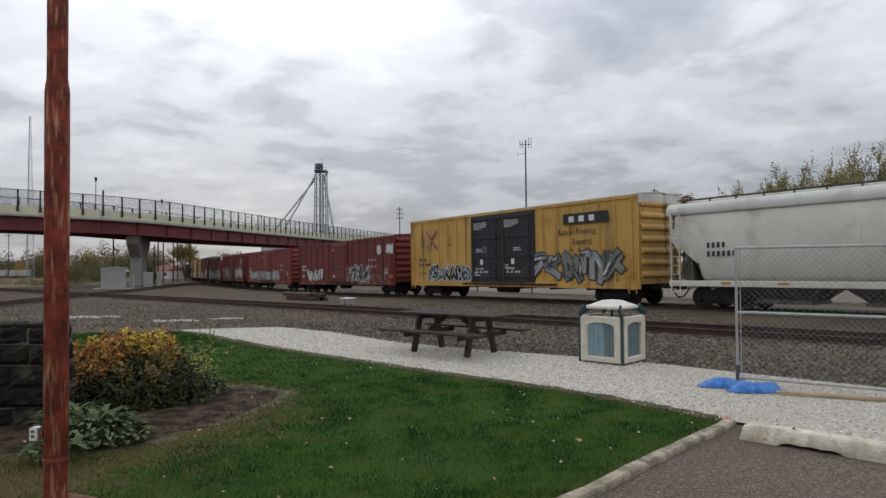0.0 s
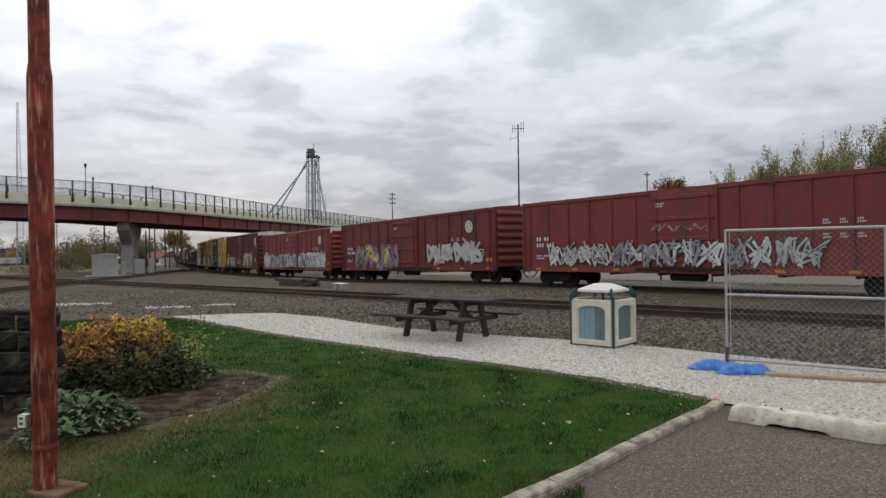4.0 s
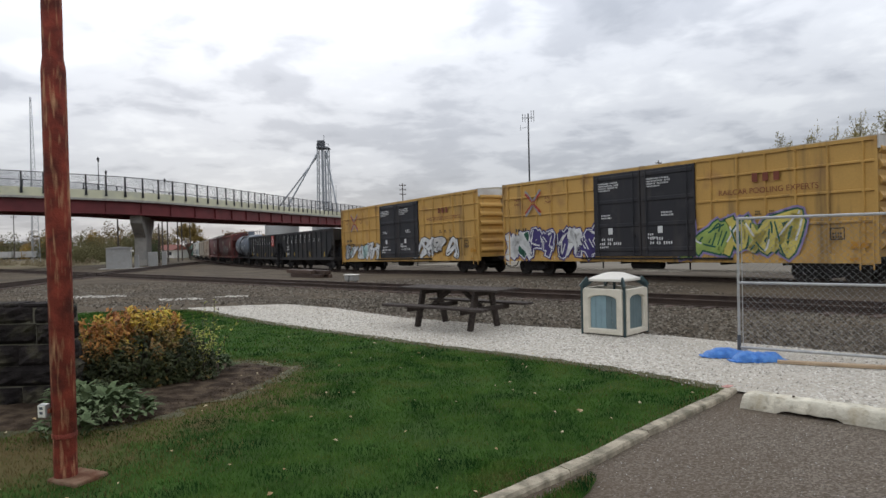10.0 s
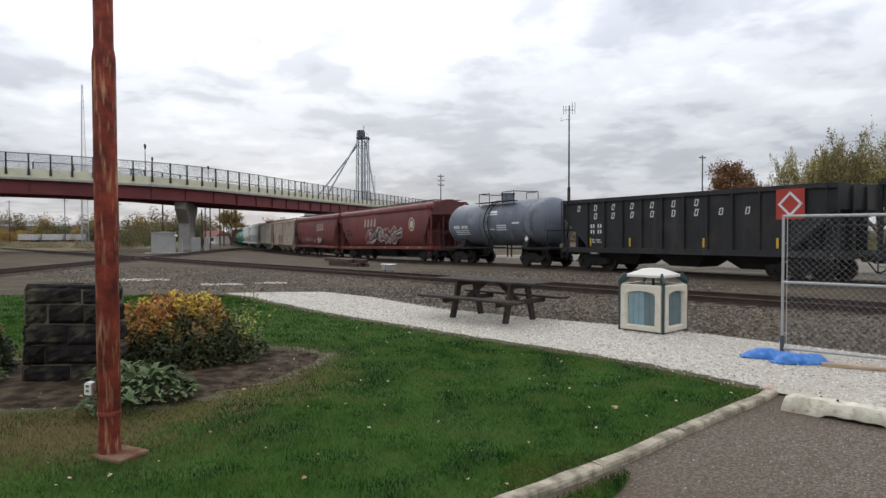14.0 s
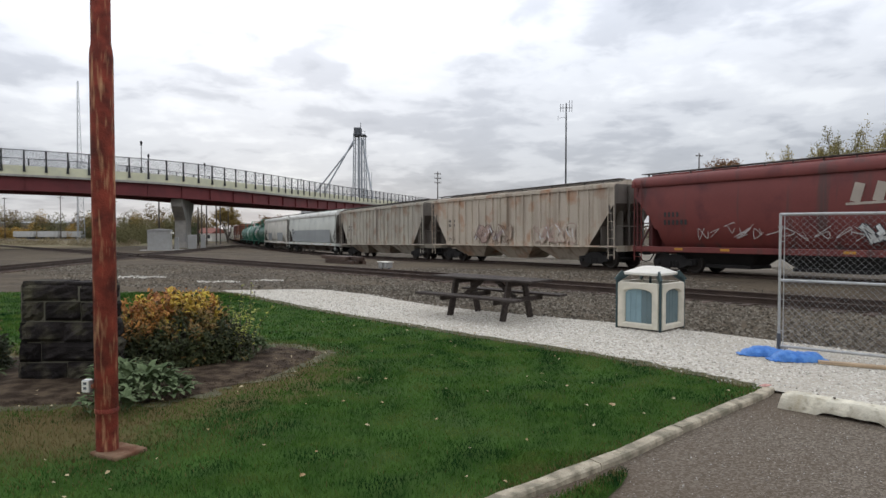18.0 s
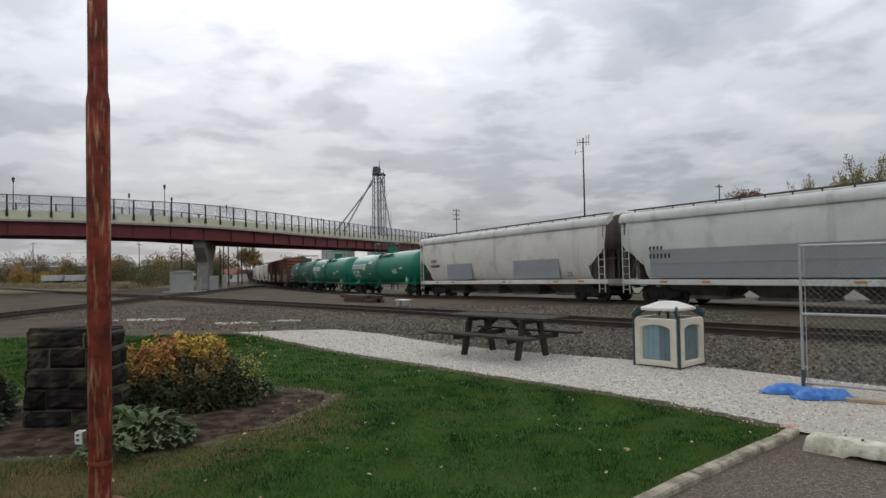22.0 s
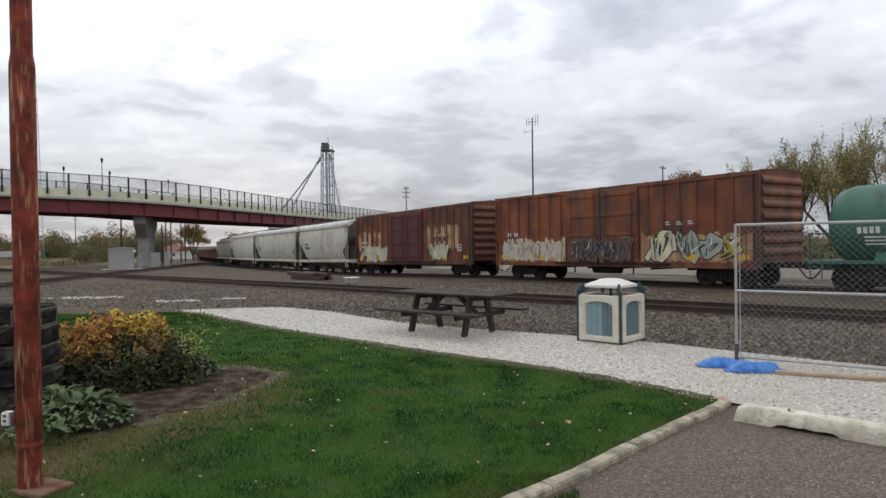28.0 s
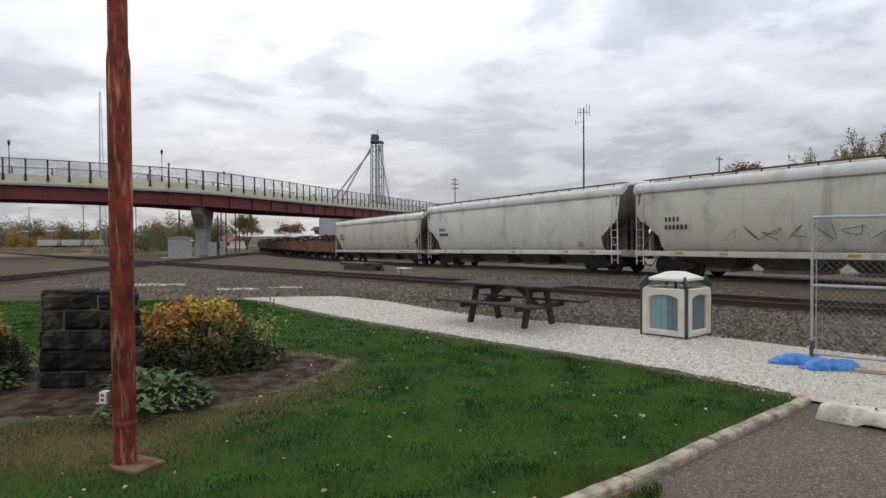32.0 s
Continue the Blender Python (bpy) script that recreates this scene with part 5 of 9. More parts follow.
def build_train():
    out = []
    W = SIDE
    for i, (a, b) in enumerate(zip(GAPS, GAPS[1:])):
        L = b - a
        if i == 0:
            car = hopper_curved(L, 4.62, P["white"], 1, "pale grey covered grain hopper with rounded sides", 3)
        elif i == 1:
            car = boxcar(L, 5.18, P["yellow"], P["roof_yellow"], P["black_door"], 2, 7, 2, label="yellow high boxcar with black double doors and graffiti")
            rail_yellow(car, L, 5.05)
            half = L / 2 - 1.07
            bm = bmnew()
            bm_box(bm, half - 4.6, -W - 0.034, 3.93, half - 1.7, -W - 0.024, 4.46)
            part("name_panel", bm, P["black_mark"], car, "black panel with white bars")
            bm = bmnew()
            bars(bm, half - 4.2, 4.03, [(3,)], -W - 0.038, 0.66, 0.32)
            part("marking", bm, P["white_mark"], car)["kind"] = "stuff"
            text(car, "Railcar Pooling", 0.42, (half - 5.0, -W - 0.034, 3.42), P["black_mark"])
            text(car, "Experts", 0.42, (half - 4.0, -W - 0.034, 2.92), P["black_mark"])
            text(car, "next", 0.26, (-half + 1.3, -W - 0.02, 3.55), P["black_mark"])
            text(car, "load", 0.26, (-half + 1.3, -W - 0.02, 3.28), P["black_mark"])
            text(car, "any", 0.26, (-half + 4.3, -W - 0.02, 3.55), P["black_mark"])
            text(car, "road", 0.26, (-half + 4.3, -W - 0.02, 3.28), P["black_mark"])
            graffiti(car, -half + 2.3, -half + 6.7, 1.0, 2.1, -W - 0.02, ["g2", "g10", "g2"], "g0", 11, 6)
            graffiti(car, half - 7.2, half - 0.9, 1.0, 2.6, -W - 0.02, ["g1", "g11", "g1"], "g12", 12, 5)
            graffiti(car, -2.0, -1.2, 2.6, 3.15, -W - 0.10, ["g0"], "g13", 13, 3, style="tag")
        elif 2 <= i <= 6:
            spec = {2: ("red", 0.0), 3: ("red2", 0), 4: ("red", 0), 5: ("red2", 0), 6: ("maroon", 0)}[i]
            car = boxcar(L, 4.46 if i != 6 else 4.97, P[spec[0]], P["roof"] if i in (5, 6) else P[spec[0]], P[spec[0]], i, 6, 1, ring=i in (2, 4, 5, 6), belts=(0.52,) if i == 6 else (), label={
                2: "dull red boxcar with white outlined graffiti", 3: "faded red boxcar with graffiti along the bottom", 4: "dark red boxcar with multicoloured graffiti",
                5: "bright faded red boxcar with silver graffiti", 6: "maroon boxcar with grey bubble graffiti"}[i])
            half = L / 2 - 1.07
            if i == 2:
                graffiti(car, -half + 2.4, -half + 6.2, 1.0, 2.15, -W - 0.02, ["g0", "g0", "g14"], "g12", 21, 4)
                graffiti(car, 1.2, 5.6, 1.0, 2.35, -W - 0.02, ["g9", "g2"], "g0", 22, 5)
                graffiti(car, half - 4.0, half - 1.3, 1.0, 1.65, -W - 0.02, ["g13"], "g13", 23, 5, style="tag")
                graffiti(car, half - 1.2, half - 0.2, 3.0, 3.7, -W - 0.02, ["g0"], "g14", 35, 3, style="wild")
            elif i == 3:
                graffiti(car, -half + 2.0, half - 4.2, 1.0, 2.15, -W - 0.02, ["g0", "g14", "g1"], "g9", 24, 14, style="wild", door=1.6)
                graffiti(car, -1.5, 1.3, 2.5, 2.9, -W - 0.13, ["g0"], "g14", 36, 7, style="tag")
            elif i == 4:
                graffiti(car, -half + 2.8, -1.0, 1.0, 2.5, -W - 0.02, ["g10", "g3", "g7", "g11", "g8"], "g2", 25, 6, halo="g7", door=1.6)
                graffiti(car, half - 6.8, half - 1.2, 1.2, 2.5, -W - 0.02, ["g14"], "g14", 26, 4, style="wild")
            elif i == 5:
                wash(car, -half + 0.5, -1.7, 1.0, 2.2, -W - 0.018, "g14", 81)
                wash(car, -1.55, 1.55, 1.05, 2.15, -W - 0.128, "g14", 82)
                wash(car, 1.7, half - 1.2, 1.0, 2.25, -W - 0.018, "g14", 83)
                graffiti(car, -half + 0.7, half - 2.4, 1.0, 2.15, -W - 0.024, ["g10", "g1", "g14", "g0"], "g12", 27, 17, style="wild", door=1.6)
                graffiti(car, -1.3, -0.4, 2.9, 3.3, -W - 0.13, ["g0"], "g14", 37, 3, style="tag")
            else:
                graffiti(car, -half + 0.5, -half + 2.0, 1.0, 2.1, -W - 0.02, ["g6"], "g14", 28, 3, style="wild")
                wash(car, -half + 2.6, -half + 6.2, 1.0, 2.0, -W - 0.018, "g16", 84)
                graffiti(car, -half + 2.6, -half + 6.2, 1.0, 2.1, -W - 0.022, ["g16", "g10"], "g14", 38, 5, style="wild")
                graffiti(car, -1.5, 1.4, 1.1, 1.9, -W - 0.13, ["g14"], "g14", 39, 5, style="tag")
                graffiti(car, 2.0, half - 3.4, 1.0, 2.5, -W - 0.02, ["g6", "g17", "g6"], "g9", 29, 7, halo="g6")
                graffiti(car, half - 1.2, half - 0.2, 3.0, 3.6, -W - 0.02, ["g0"], "g14", 40, 3, style="tag")
        elif i in (7, 8):
            car = boxcar(L, 5.14, P["yellow2"], P["roof_yellow"], P["black_door"], i, 6, 2, belts=(0.3, 0.56, 0.80), label="yellow high boxcar with black double doors, purple and green graffiti" if i == 7
                         else "yellow high boxcar with black double doors, white outlined graffiti")
            rail_yellow(car, L, 5.2)
            half = L / 2 - 1.07
            bm = bmnew()
            bars(bm, half - 4.3, 3.85, [(3,)], -W - 0.02, 0.42, 0.36)
            part("marking", bm, P["brown_mark"], car)["kind"] = "stuff"
            text(car, "RAILCAR POOLING EXPERTS", 0.30, (half - 5.7, -W - 0.02, 3.42), P["brown_mark"])
            for word, x, z in (("next", 1.0, 4.02), ("load", 1.0, 3.78), ("any", 3.4, 4.02), ("road", 3.4, 3.78)):
                text(car, word, 0.24, (-half + x, -W - 0.02, z), P["brown_mark"])
            if i == 7:
                graffiti(car, -half + 0.4, -half + 6.8, 0.95, 2.45, -W - 0.02, ["g18", "g18", "g0", "g19"], "g0", 31, 7, style="fat", halo="g18")
                graffiti(car, half - 7.6, half - 2.6, 0.95, 2.7, -W - 0.02, ["g3", "g3", "g20", "g8"], "g19", 32, 5, halo="g15")
            else:
                graffiti(car, -half + 0.9, -half + 6.6, 0.95, 2.15, -W - 0.02, ["g0", "g0", "g13", "g1"], "g2", 33, 6)
                graffiti(car, half - 8.0, half - 2.2, 0.95, 2.3, -W - 0.02, ["g0", "g0", "g14"], "g2", 34, 4)
        elif i in (9, 10):
            car = hopper_ribbed(L, 3.68, P["black"], "black open coal hopper with white bars of lettering", 10, True, "coal_hopper", 3)
            half = L / 2 - 0.75
            bm = bmnew()
            for r, n in ((0, 7), (1, 8)):
                for k in range(n):
                    x = -half + 1.0 + r * 1.2 + k * (1.32 if i == 9 else 1.2)
                    z = 3.05 - r * 0.42
                    box = [(x, z), (x + 0.05, z + 0.25), (x + 0.19, z + 0.25), (x + 0.14, z), (x, z)]
                    stroke(bm, box, 0.045, -W + 0.085 - 0.0003 * k, 0)
            part("marking", bm, P["white_mark"], car, "spaced white bars of lettering")["kind"] = "stuff"
            bm = bmnew()
            for x in (-half + 2.0, -half + 4.6, 1.6, half - 2.2):
                bm_box(bm, x, -W - 0.012, 1.25, x + 0.09, -W - 0.004, 1.65)
            part("reflector", bm, P["yellow_mark"], car, "yellow reflector stripes")["kind"] = "stuff"
            if i == 10:
                bm = bmnew()
                v = bm_box(bm, half - 2.2, -W - 0.03, 2.35, half - 1.1, -W - 0.02, 3.50)
                part("name_panel", bm, P["red_mark"], car, "red square panel with white diamond outline")
                bm = bmnew()
                c = [(half - 1.65 + a, 2.93 + b) for a, b in ((0, -0.42), (0.42, 0), (0, 0.42), (-0.42, 0), (0, -0.42))]
                stroke(bm, c, 0.09, -W - 0.036, 0)
                part("marking", bm, P["white_mark"], car)["kind"] = "stuff"
        elif i == 11:
            car = tank_car(L, P["grey_tank"], "blue-grey cylindrical tank car", 1.42, 2.62, band=(-0.6,))
        elif i in (12, 13):
            car = hopper_curved(L, 4.6, P["hopper_red"], i, "maroon covered grain hopper with pale lettering bars", 3)
            half = L / 2 - 0.55
            bm = bmnew()
            x0 = 1.2 if i == 13 else -3.2
            for k in range(4):
                x = x0 + 0.72 * k
                stroke(bm, [(x, 2.98), (x + 0.10, 3.36)], 0.34, -W - 0.012, 0)
            if i == 13:
                stroke(bm, [(x0 - 0.3, 2.78), (x0 + 2.7, 2.86)], 0.09, -W - 0.012, 0)
            part("marking", bm, P["cream_mark"], car, "slanted pale letter shapes")["kind"] = "stuff"
            if i == 13:
                graffiti(car, -half + 3.4, half - 7.0, 1.45, 2.1, -W + 0.0, ["g0"], "g14", 53, 11, style="tag")
                graffiti(car, -half + 4.6, -half + 6.2, 1.5, 2.3, -W + 0.0, ["g0"], "g14", 55, 2, style="tag")
                graffiti(car, half - 7.4, half - 5.6, 1.4, 2.1, -W - 0.004, ["g0", "g14"], "g2", 54, 3)
            else:
                graffiti(car, -half + 6.4, half - 5.0, 1.4, 2.7, -W - 0.004, ["hopper_red", "g9"], "g14", 56, 5)
                bm = bmnew()
                for r0, r1 in ((0.42, 0.52), (0.0, 0.3)):
                    for q in range(20):
                        u, v = 2 * math.pi * q / 20, 2 * math.pi * (q + 1) / 20
                        ring = [(half - 3.2 + r * math.cos(t), -W - 0.014, 2.85 + r * math.sin(t)) for r, t in ((r0, u), (r1, u), (r1, v), (r0, v))]
                        bm.faces.new([bm.verts.new(p) for p in (ring if r0 else ring[1:])])
                part("emblem", bm, P["pale_mark"], car, "round pale emblem")
        elif i in (14, 15):
            car = hopper_ribbed(L, 4.5, P["beige"] if i == 14 else P["taupe"], "rust-stained beige ribbed covered hopper" if i == 14 else "weathered taupe ribbed covered hopper", 19)
            if i == 14:
                graffiti(car, -3.4, 0.4, 1.3, 2.35, -W - 0.004, ["g21", "beige", "g22"], "g17", 51, 5)
                graffiti(car, 2.4, 6.0, 1.3, 2.3, -W - 0.004, ["beige", "g21"], "g21", 52, 4)
        elif i in (16, 17):
            h = L / 2
            car = hopper_curved(L, 4.62, P["bluegrey"] if i == 16 else P["white"], i, "light blue-grey covered plastic-pellet hopper" if i == 16 else "pale grey covered hopper with darker repaint patches", 4,
                                [(-h + 2.3, h - 2.6)] if i == 16 else [(-h + 4.6, -h + 7.9), (-h + 12.7, -h + 17.0)])
        elif i in (18, 19):
            car = tank_car(L, P["green"], "bright green tank car with white name blocks", 1.45, 2.34, True)
        elif i == 20:
            car = tank_car(L, P["dark_green"], "dull weathered green tank car", 1.41, 2.32)
        elif i in (21, 22):
            car = boxcar(L, 4.63, P["rusty"] if i == 21 else P["rusty2"], P["rusty2"], P["rusty"] if i == 21 else P["maroon"], i, 7, 2, flat=True,
                         label="rusted orange-brown boxcar with peeling pale graffiti" if i == 21 else "rusted boxcar with a dark door and pale painted patches")
            half = L / 2 - 1.07
            for x in (-half + 0.7, -half + 3.4, half - 3.2, half - 0.9):
                bm = bmnew()
                bm_box(bm, x, -W - 0.03, 1.10, x + 0.48, -W - 0.024, 1.32)
                part("reflector", bm, P["yellow_mark"], car, "yellow reflector patch")
            if i == 21:
                wash(car, -half + 0.4, -2.3, 1.0, 1.95, -W - 0.018, "peel", 85, "flaking pale paint along the bottom")
                graffiti(car, -half + 0.7, -2.4, 1.0, 2.1, -W - 0.022, ["g21", "g17", "g14"], "g6", 61, 7, style="wild")
                graffiti(car, -1.9, 1.9, 1.0, 2.1, -W - 0.13, ["g9", "g2"], "g17", 65, 5, style="wild")
                wash(car, 2.35, half - 0.3, 1.0, 2.1, -W - 0.018, "peel", 86, "flaking pale paint along the bottom")
                graffiti(car, 2.6, half - 0.8, 1.0, 2.3, -W - 0.022, ["g6", "g16", "g8"], "g12", 62, 6)
            else:
                rnd = random.Random(5)
                for c0, c1, sd in ((-half + 0.5, -2.7, 63), (2.7, half - 2.6, 64)):
                    w = (half - 2.2) / 7
                    for k in range(5):
                        bm = bmnew()
                        x0 = (-half + 0.16 if c0 < 0 else 2.5) + w * k
                        n = 9
                        low = [(x0 + (w - 0.16) * q / n, 1.75 + rnd.uniform(-0.12, 0.12)) for q in range(n + 1)]
                        up = [(x0 + (w - 0.16) * q / n, 3.15 + rnd.uniform(-0.16, 0.22)) for q in range(n, -1, -1)]
                        f = bm.faces.new([bm.verts.new((x, -W + 0.052, z)) for x, z in low + up])
                        f.normal_update()
                        if f.normal.y > 0:
                            f.normal_flip()
                        bmesh.ops.triangulate(bm, faces=bm.faces[:])
                        part("paint_patch", bm, P["peel"], car, "peeling cream paint")
                    graffiti(car, c0 + 0.5, c1, 1.0, 2.1, -W - 0.022, ["g14", "g16", "g6", "g10"], "g6", sd + 9, 5)
        elif i in (23, 24, 25, 26):
            car = hopper_curved(L, 4.6 if i != 26 else 4.3, P[{23: "cream", 24: "cream", 25: "white", 26: "cream"}[i]], i, {
                23: "cream-grey covered hopper with a drawn outline", 24: "cream-grey covered hopper with dark drips", 25: "pale grey covered hopper with rust specks", 26: "small off-white covered hopper"}[i],
                4 if i != 23 else 2)
            if i == 24:
                graffiti(car, -4.5, 4.5, 1.55, 2.3, -W - 0.014, ["g12"], "g12", 71, 9, style="tag")
            if i == 23:
                bm = bmnew()
                stroke(bm, [(1.6, 2.4), (1.3, 3.1), (1.7, 3.6), (2.0, 3.1), (2.4, 2.7), (2.1, 2.3), (1.6, 2.4)], 0.05, -W - 0.012, 0)
                part("graffiti", bm, P["black_mark"], car)
        else:
            car = flat_car(L, P["rusty3"], "rusty gondola loaded with old sleepers", i)
        out.append((car, (a + b) / 2, L / 2 - 2.4))
    return out


def text(car, body, size, at, material):
    cu = bpy.data.curves.new("text", "FONT")
    cu.body, cu.size = body, size
    tmp = bpy.data.objects.new("tmp", cu)
    scene.collection.objects.link(tmp)
    bpy.context.view_layer.update()
    me = bpy.data.meshes.new_from_object(tmp.evaluated_get(bpy.context.evaluated_depsgraph_get()))
    bpy.data.objects.remove(tmp)
    me.materials.clear()
    me.materials.append(material)
    part("lettering", me, None, car, at=pose(*at, 90, 0, 0))["kind"] = "stuff"


CARS = build_train()


def motions():
    """The train rolls along its track."""
    for car, s0, centre in CARS:
        rows = []
        for k in range(33):
            t = float(k)
            s = s0 - SPEED * t - 0.5 * GAIN * t * t
            f, b = train_at(s - centre), train_at(s + centre)
            d = f - b
            m = Matrix.Translation((f + b) / 2) @ Euler((0, -math.atan2(d.z, math.hypot(d.x, d.y)), math.atan2(d.y, d.x))).to_matrix().to_4x4()
            rows.append((t, m))
        walk(car, rows)


# ---- road bridge ----
BR = [(-120, 41), (-90, 61), (-60, 80.5), (-50, 87), (-42.5, 94), (-37.0, 106), (-32.5, 126), (-26.5, 156), (-14.5, 197), (-4.5, 228), (8, 262), (22, 296)]
BZ = [9.1, 8.75, 8.37, 8.1, 7.85, 7.55, 7.45, 7.5, 7.3, 6.9, 6.0, 4.6]


def spline(pts, n):
    out = []
    for i in range(len(pts) - 1):
        p0, p1, p2, p3 = (Vector(pts[max(0, min(len(pts) - 1, i + k))]) for k in (-1, 0, 1, 2))
        for j in range(n):
            t = j / n
            out.append(0.5 * ((2 * p1) + (p2 - p0) * t + (2 * p0 - 5 * p1 + 4 * p2 - p3) * t * t + (3 * p1 - p0 - 3 * p2 + p3) * t ** 3))
    out.append(Vector(pts[-1]))
    return out


def bridge():
    br = thing("road_bridge", "road overpass with dark red steel girders and cream parapet", "bridge")
    pts = spline([(x, y, z) for (x, y), z in zip(BR, BZ)], 10)
    nor = [-n for n in sides(pts)]

    def along(name, prof, material, label="", smooth=False, lo=0, hi=None):
        bm = bmnew()
        bm_loft(bm, [[p + n * a + Vector((0, 0, b)) for a, b in prof] for p, n in list(zip(pts, nor))[lo:hi]])
        return part(name, bm, material, br, label, smooth)

    # n points away from the camera side when the path runs away from it; near edge at 0
    for off in (0.25, 4.0, 7.75, 11.5):
        along("girder", [(off - 0.22, -1.78), (off + 0.22, -1.78), (off + 0.22, -1.71), (off + 0.03, -1.69), (off + 0.03, -0.10), (off + 0.22, -0.08), (off + 0.22, 0.0), (off - 0.22, 0.0),
                         (off - 0.22, -0.08), (off - 0.03, -0.10), (off - 0.03, -1.69), (off - 0.22, -1.71)], M["bridge_red"], "dark red steel plate girder")
    along("deck", [(-0.35, 0.0), (12.1, 0.0), (12.1, 0.28), (-0.35, 0.28)], M["pier"], "concrete deck slab")
    for off, s in ((-0.30, 1), (12.05, -1)):
        along("parapet", [(off, 0.28), (off + s * 0.35, 0.28), (off + s * 0.30, 1.40), (off - s * 0.04, 1.40)], M["cream"], "cream painted concrete parapet")
        along("handrail", [(off + s * 0.04, 3.36), (off + s * 0.14, 3.36), (off + s * 0.14, 3.45), (off + s * 0.04, 3.45)], M["black"])
    along("kerb_line", [(-0.42, 0.02), (-0.34, 0.02), (-0.34, 0.24), (-0.42, 0.24)], M["concrete"])
    # stiffeners on the near girder
    length, acc = [0.0], 0.0
    for a, b in zip(pts, pts[1:]):
        acc += (b - a).length
        length.append(acc)

    def at(d):
        k = max(0, min(len(pts) - 2, np.searchsorted(length, d) - 1))
        f = (d - length[k]) / (length[k + 1] - length[k])
        return pts[k].lerp(pts[k + 1], f), nor[k].lerp(nor[k + 1], f).normalized()

    bm = bmnew()
    bm_box(bm, -0.10, -0.06, 0.65, 0.10, 0.06, 3.45, 0.0)
    bm_box(bm, -0.17, -0.12, 0.62, 0.17, 0.03, 0.86, 0.02)
    bm_box(bm, -0.14, -0.10, 0.86, 0.14, 0.03, 1.45, 0.02)
    post = mesh_of("fence_post", bm, M["black"])
    bm = bmnew()
    bm_box(bm, -0.012, -0.02, -1.67, 0.012, 0.2, -0.1)
    stiff = mesh_of("stiffener", bm, M["bridge_red"])
    d, i = 1.0, 0
    while d < acc - 1:
        p, n = at(d)
        a = math.atan2(n.y, n.x) - math.pi / 2
        part("fence_post", post, None, br, at=Matrix.Translation(p + n * -0.38) @ Matrix.Rotation(a, 4, "Z"))
        if i % 2 == 0:
            part("fence_post", post, None, br, at=Matrix.Translation(p + n * 12.0) @ Matrix.Rotation(a + math.pi, 4, "Z"))
            part("stiffener", stiff, None, br, at=Matrix.Translation(p + n * 0.02) @ Matrix.Rotation(a, 4, "Z"))
        d += 2.44
        i += 1
    # wire mesh between the posts: crossing wires, as real strands
    for off in (-0.33, 12.0):
        vs, fs = [], []
        step = 0.17 if off < 0 else 0.4
        d = 18.0
        while d < min(acc - 2, 235):
            for sgn in (-1, 1):
                p, n = at(d)
                q, m = at(d + sgn * 1.9)
                tang = (q - p)
                tang.z = 0
                tang.normalize()
                o = len(vs)
                w = 0.015
                a, b = p + n * off + Vector((0, 0, 1.35)), q + m * off + Vector((0, 0, 3.38))
                vs += [tuple(a - tang * w), tuple(a + tang * w), tuple(b + tang * w), tuple(b - tang * w)]
                fs.append((o, o + 1, o + 2, o + 3))
            d += step
        me = bpy.data.meshes.new("wire_mesh")
        me.from_pydata(vs, [], fs)
        me.materials.append(M["dark_steel"])
        part("wire_mesh", me, None, br, "woven wire fence")["kind"] = "stuff"
    # pier with a hammerhead
    bm = bmnew()
    p, n = Vector((-42.1, 94.4, 7.85)), at(0)[1]
    best = min(range(len(pts)), key=lambda k: (pts[k] - p).length)
    p, n = pts[best], nor[best]
    a = math.atan2(1.0, -0.30)
    zb, zt = ground_z(p.x, p.y) - 0.3, p.z - 1.78
    bm_prism(bm, [(0.5, zt), (14.0, zt), (14.0, zt - 1.1), (10.2, zt - 3.2), (10.2, zb), (4.0, zb), (4.0, zt - 3.2), (0.5, zt - 1.1)], "y", -0.8, 0.8)
    bmesh.ops.bevel(bm, geom=bm.edges[:], offset=0.08, segments=2, affect="EDGES")
    part("pier", bm, M["pier"], br, "hammerhead concrete pier", at=Matrix.Translation((p.x - 1.3, p.y, 0)) @ Matrix.Rotation(a, 4, "Z"))
    return at, acc


BRIDGE_AT, BRIDGE_LEN = bridge()


def bridge_lamp(d, off, h, label):
    p, n = BRIDGE_AT(d)
    at = p + n * off + Vector((0, 0, 1.2 if off < 0 else 1.2))
    ob = thing("street_lamp", label, "street lamp", "lamps on the bridge", at=at)
    bm = bmnew()
    bm_rod(bm, (0, 0, -0.1), (0, 0, 0.9), 0.11, 0.07, 8)
    bm_rod(bm, (0, 0, 0.9), (0, 0, h - 0.6), 0.06, 0.045, 8)
    part("post", bm, M["black"], ob)
    bm = bmnew()
    bm_rod(bm, (0, 0, h - 0.6), (0, 0, h - 0.1), 0.10, 0.19, 8)
    bm_rod(bm, (0, 0, h - 0.1), (0, 0, h + 0.12), 0.20, 0.03, 8)
    part("lantern", bm, M["black"], ob, "black lantern head")


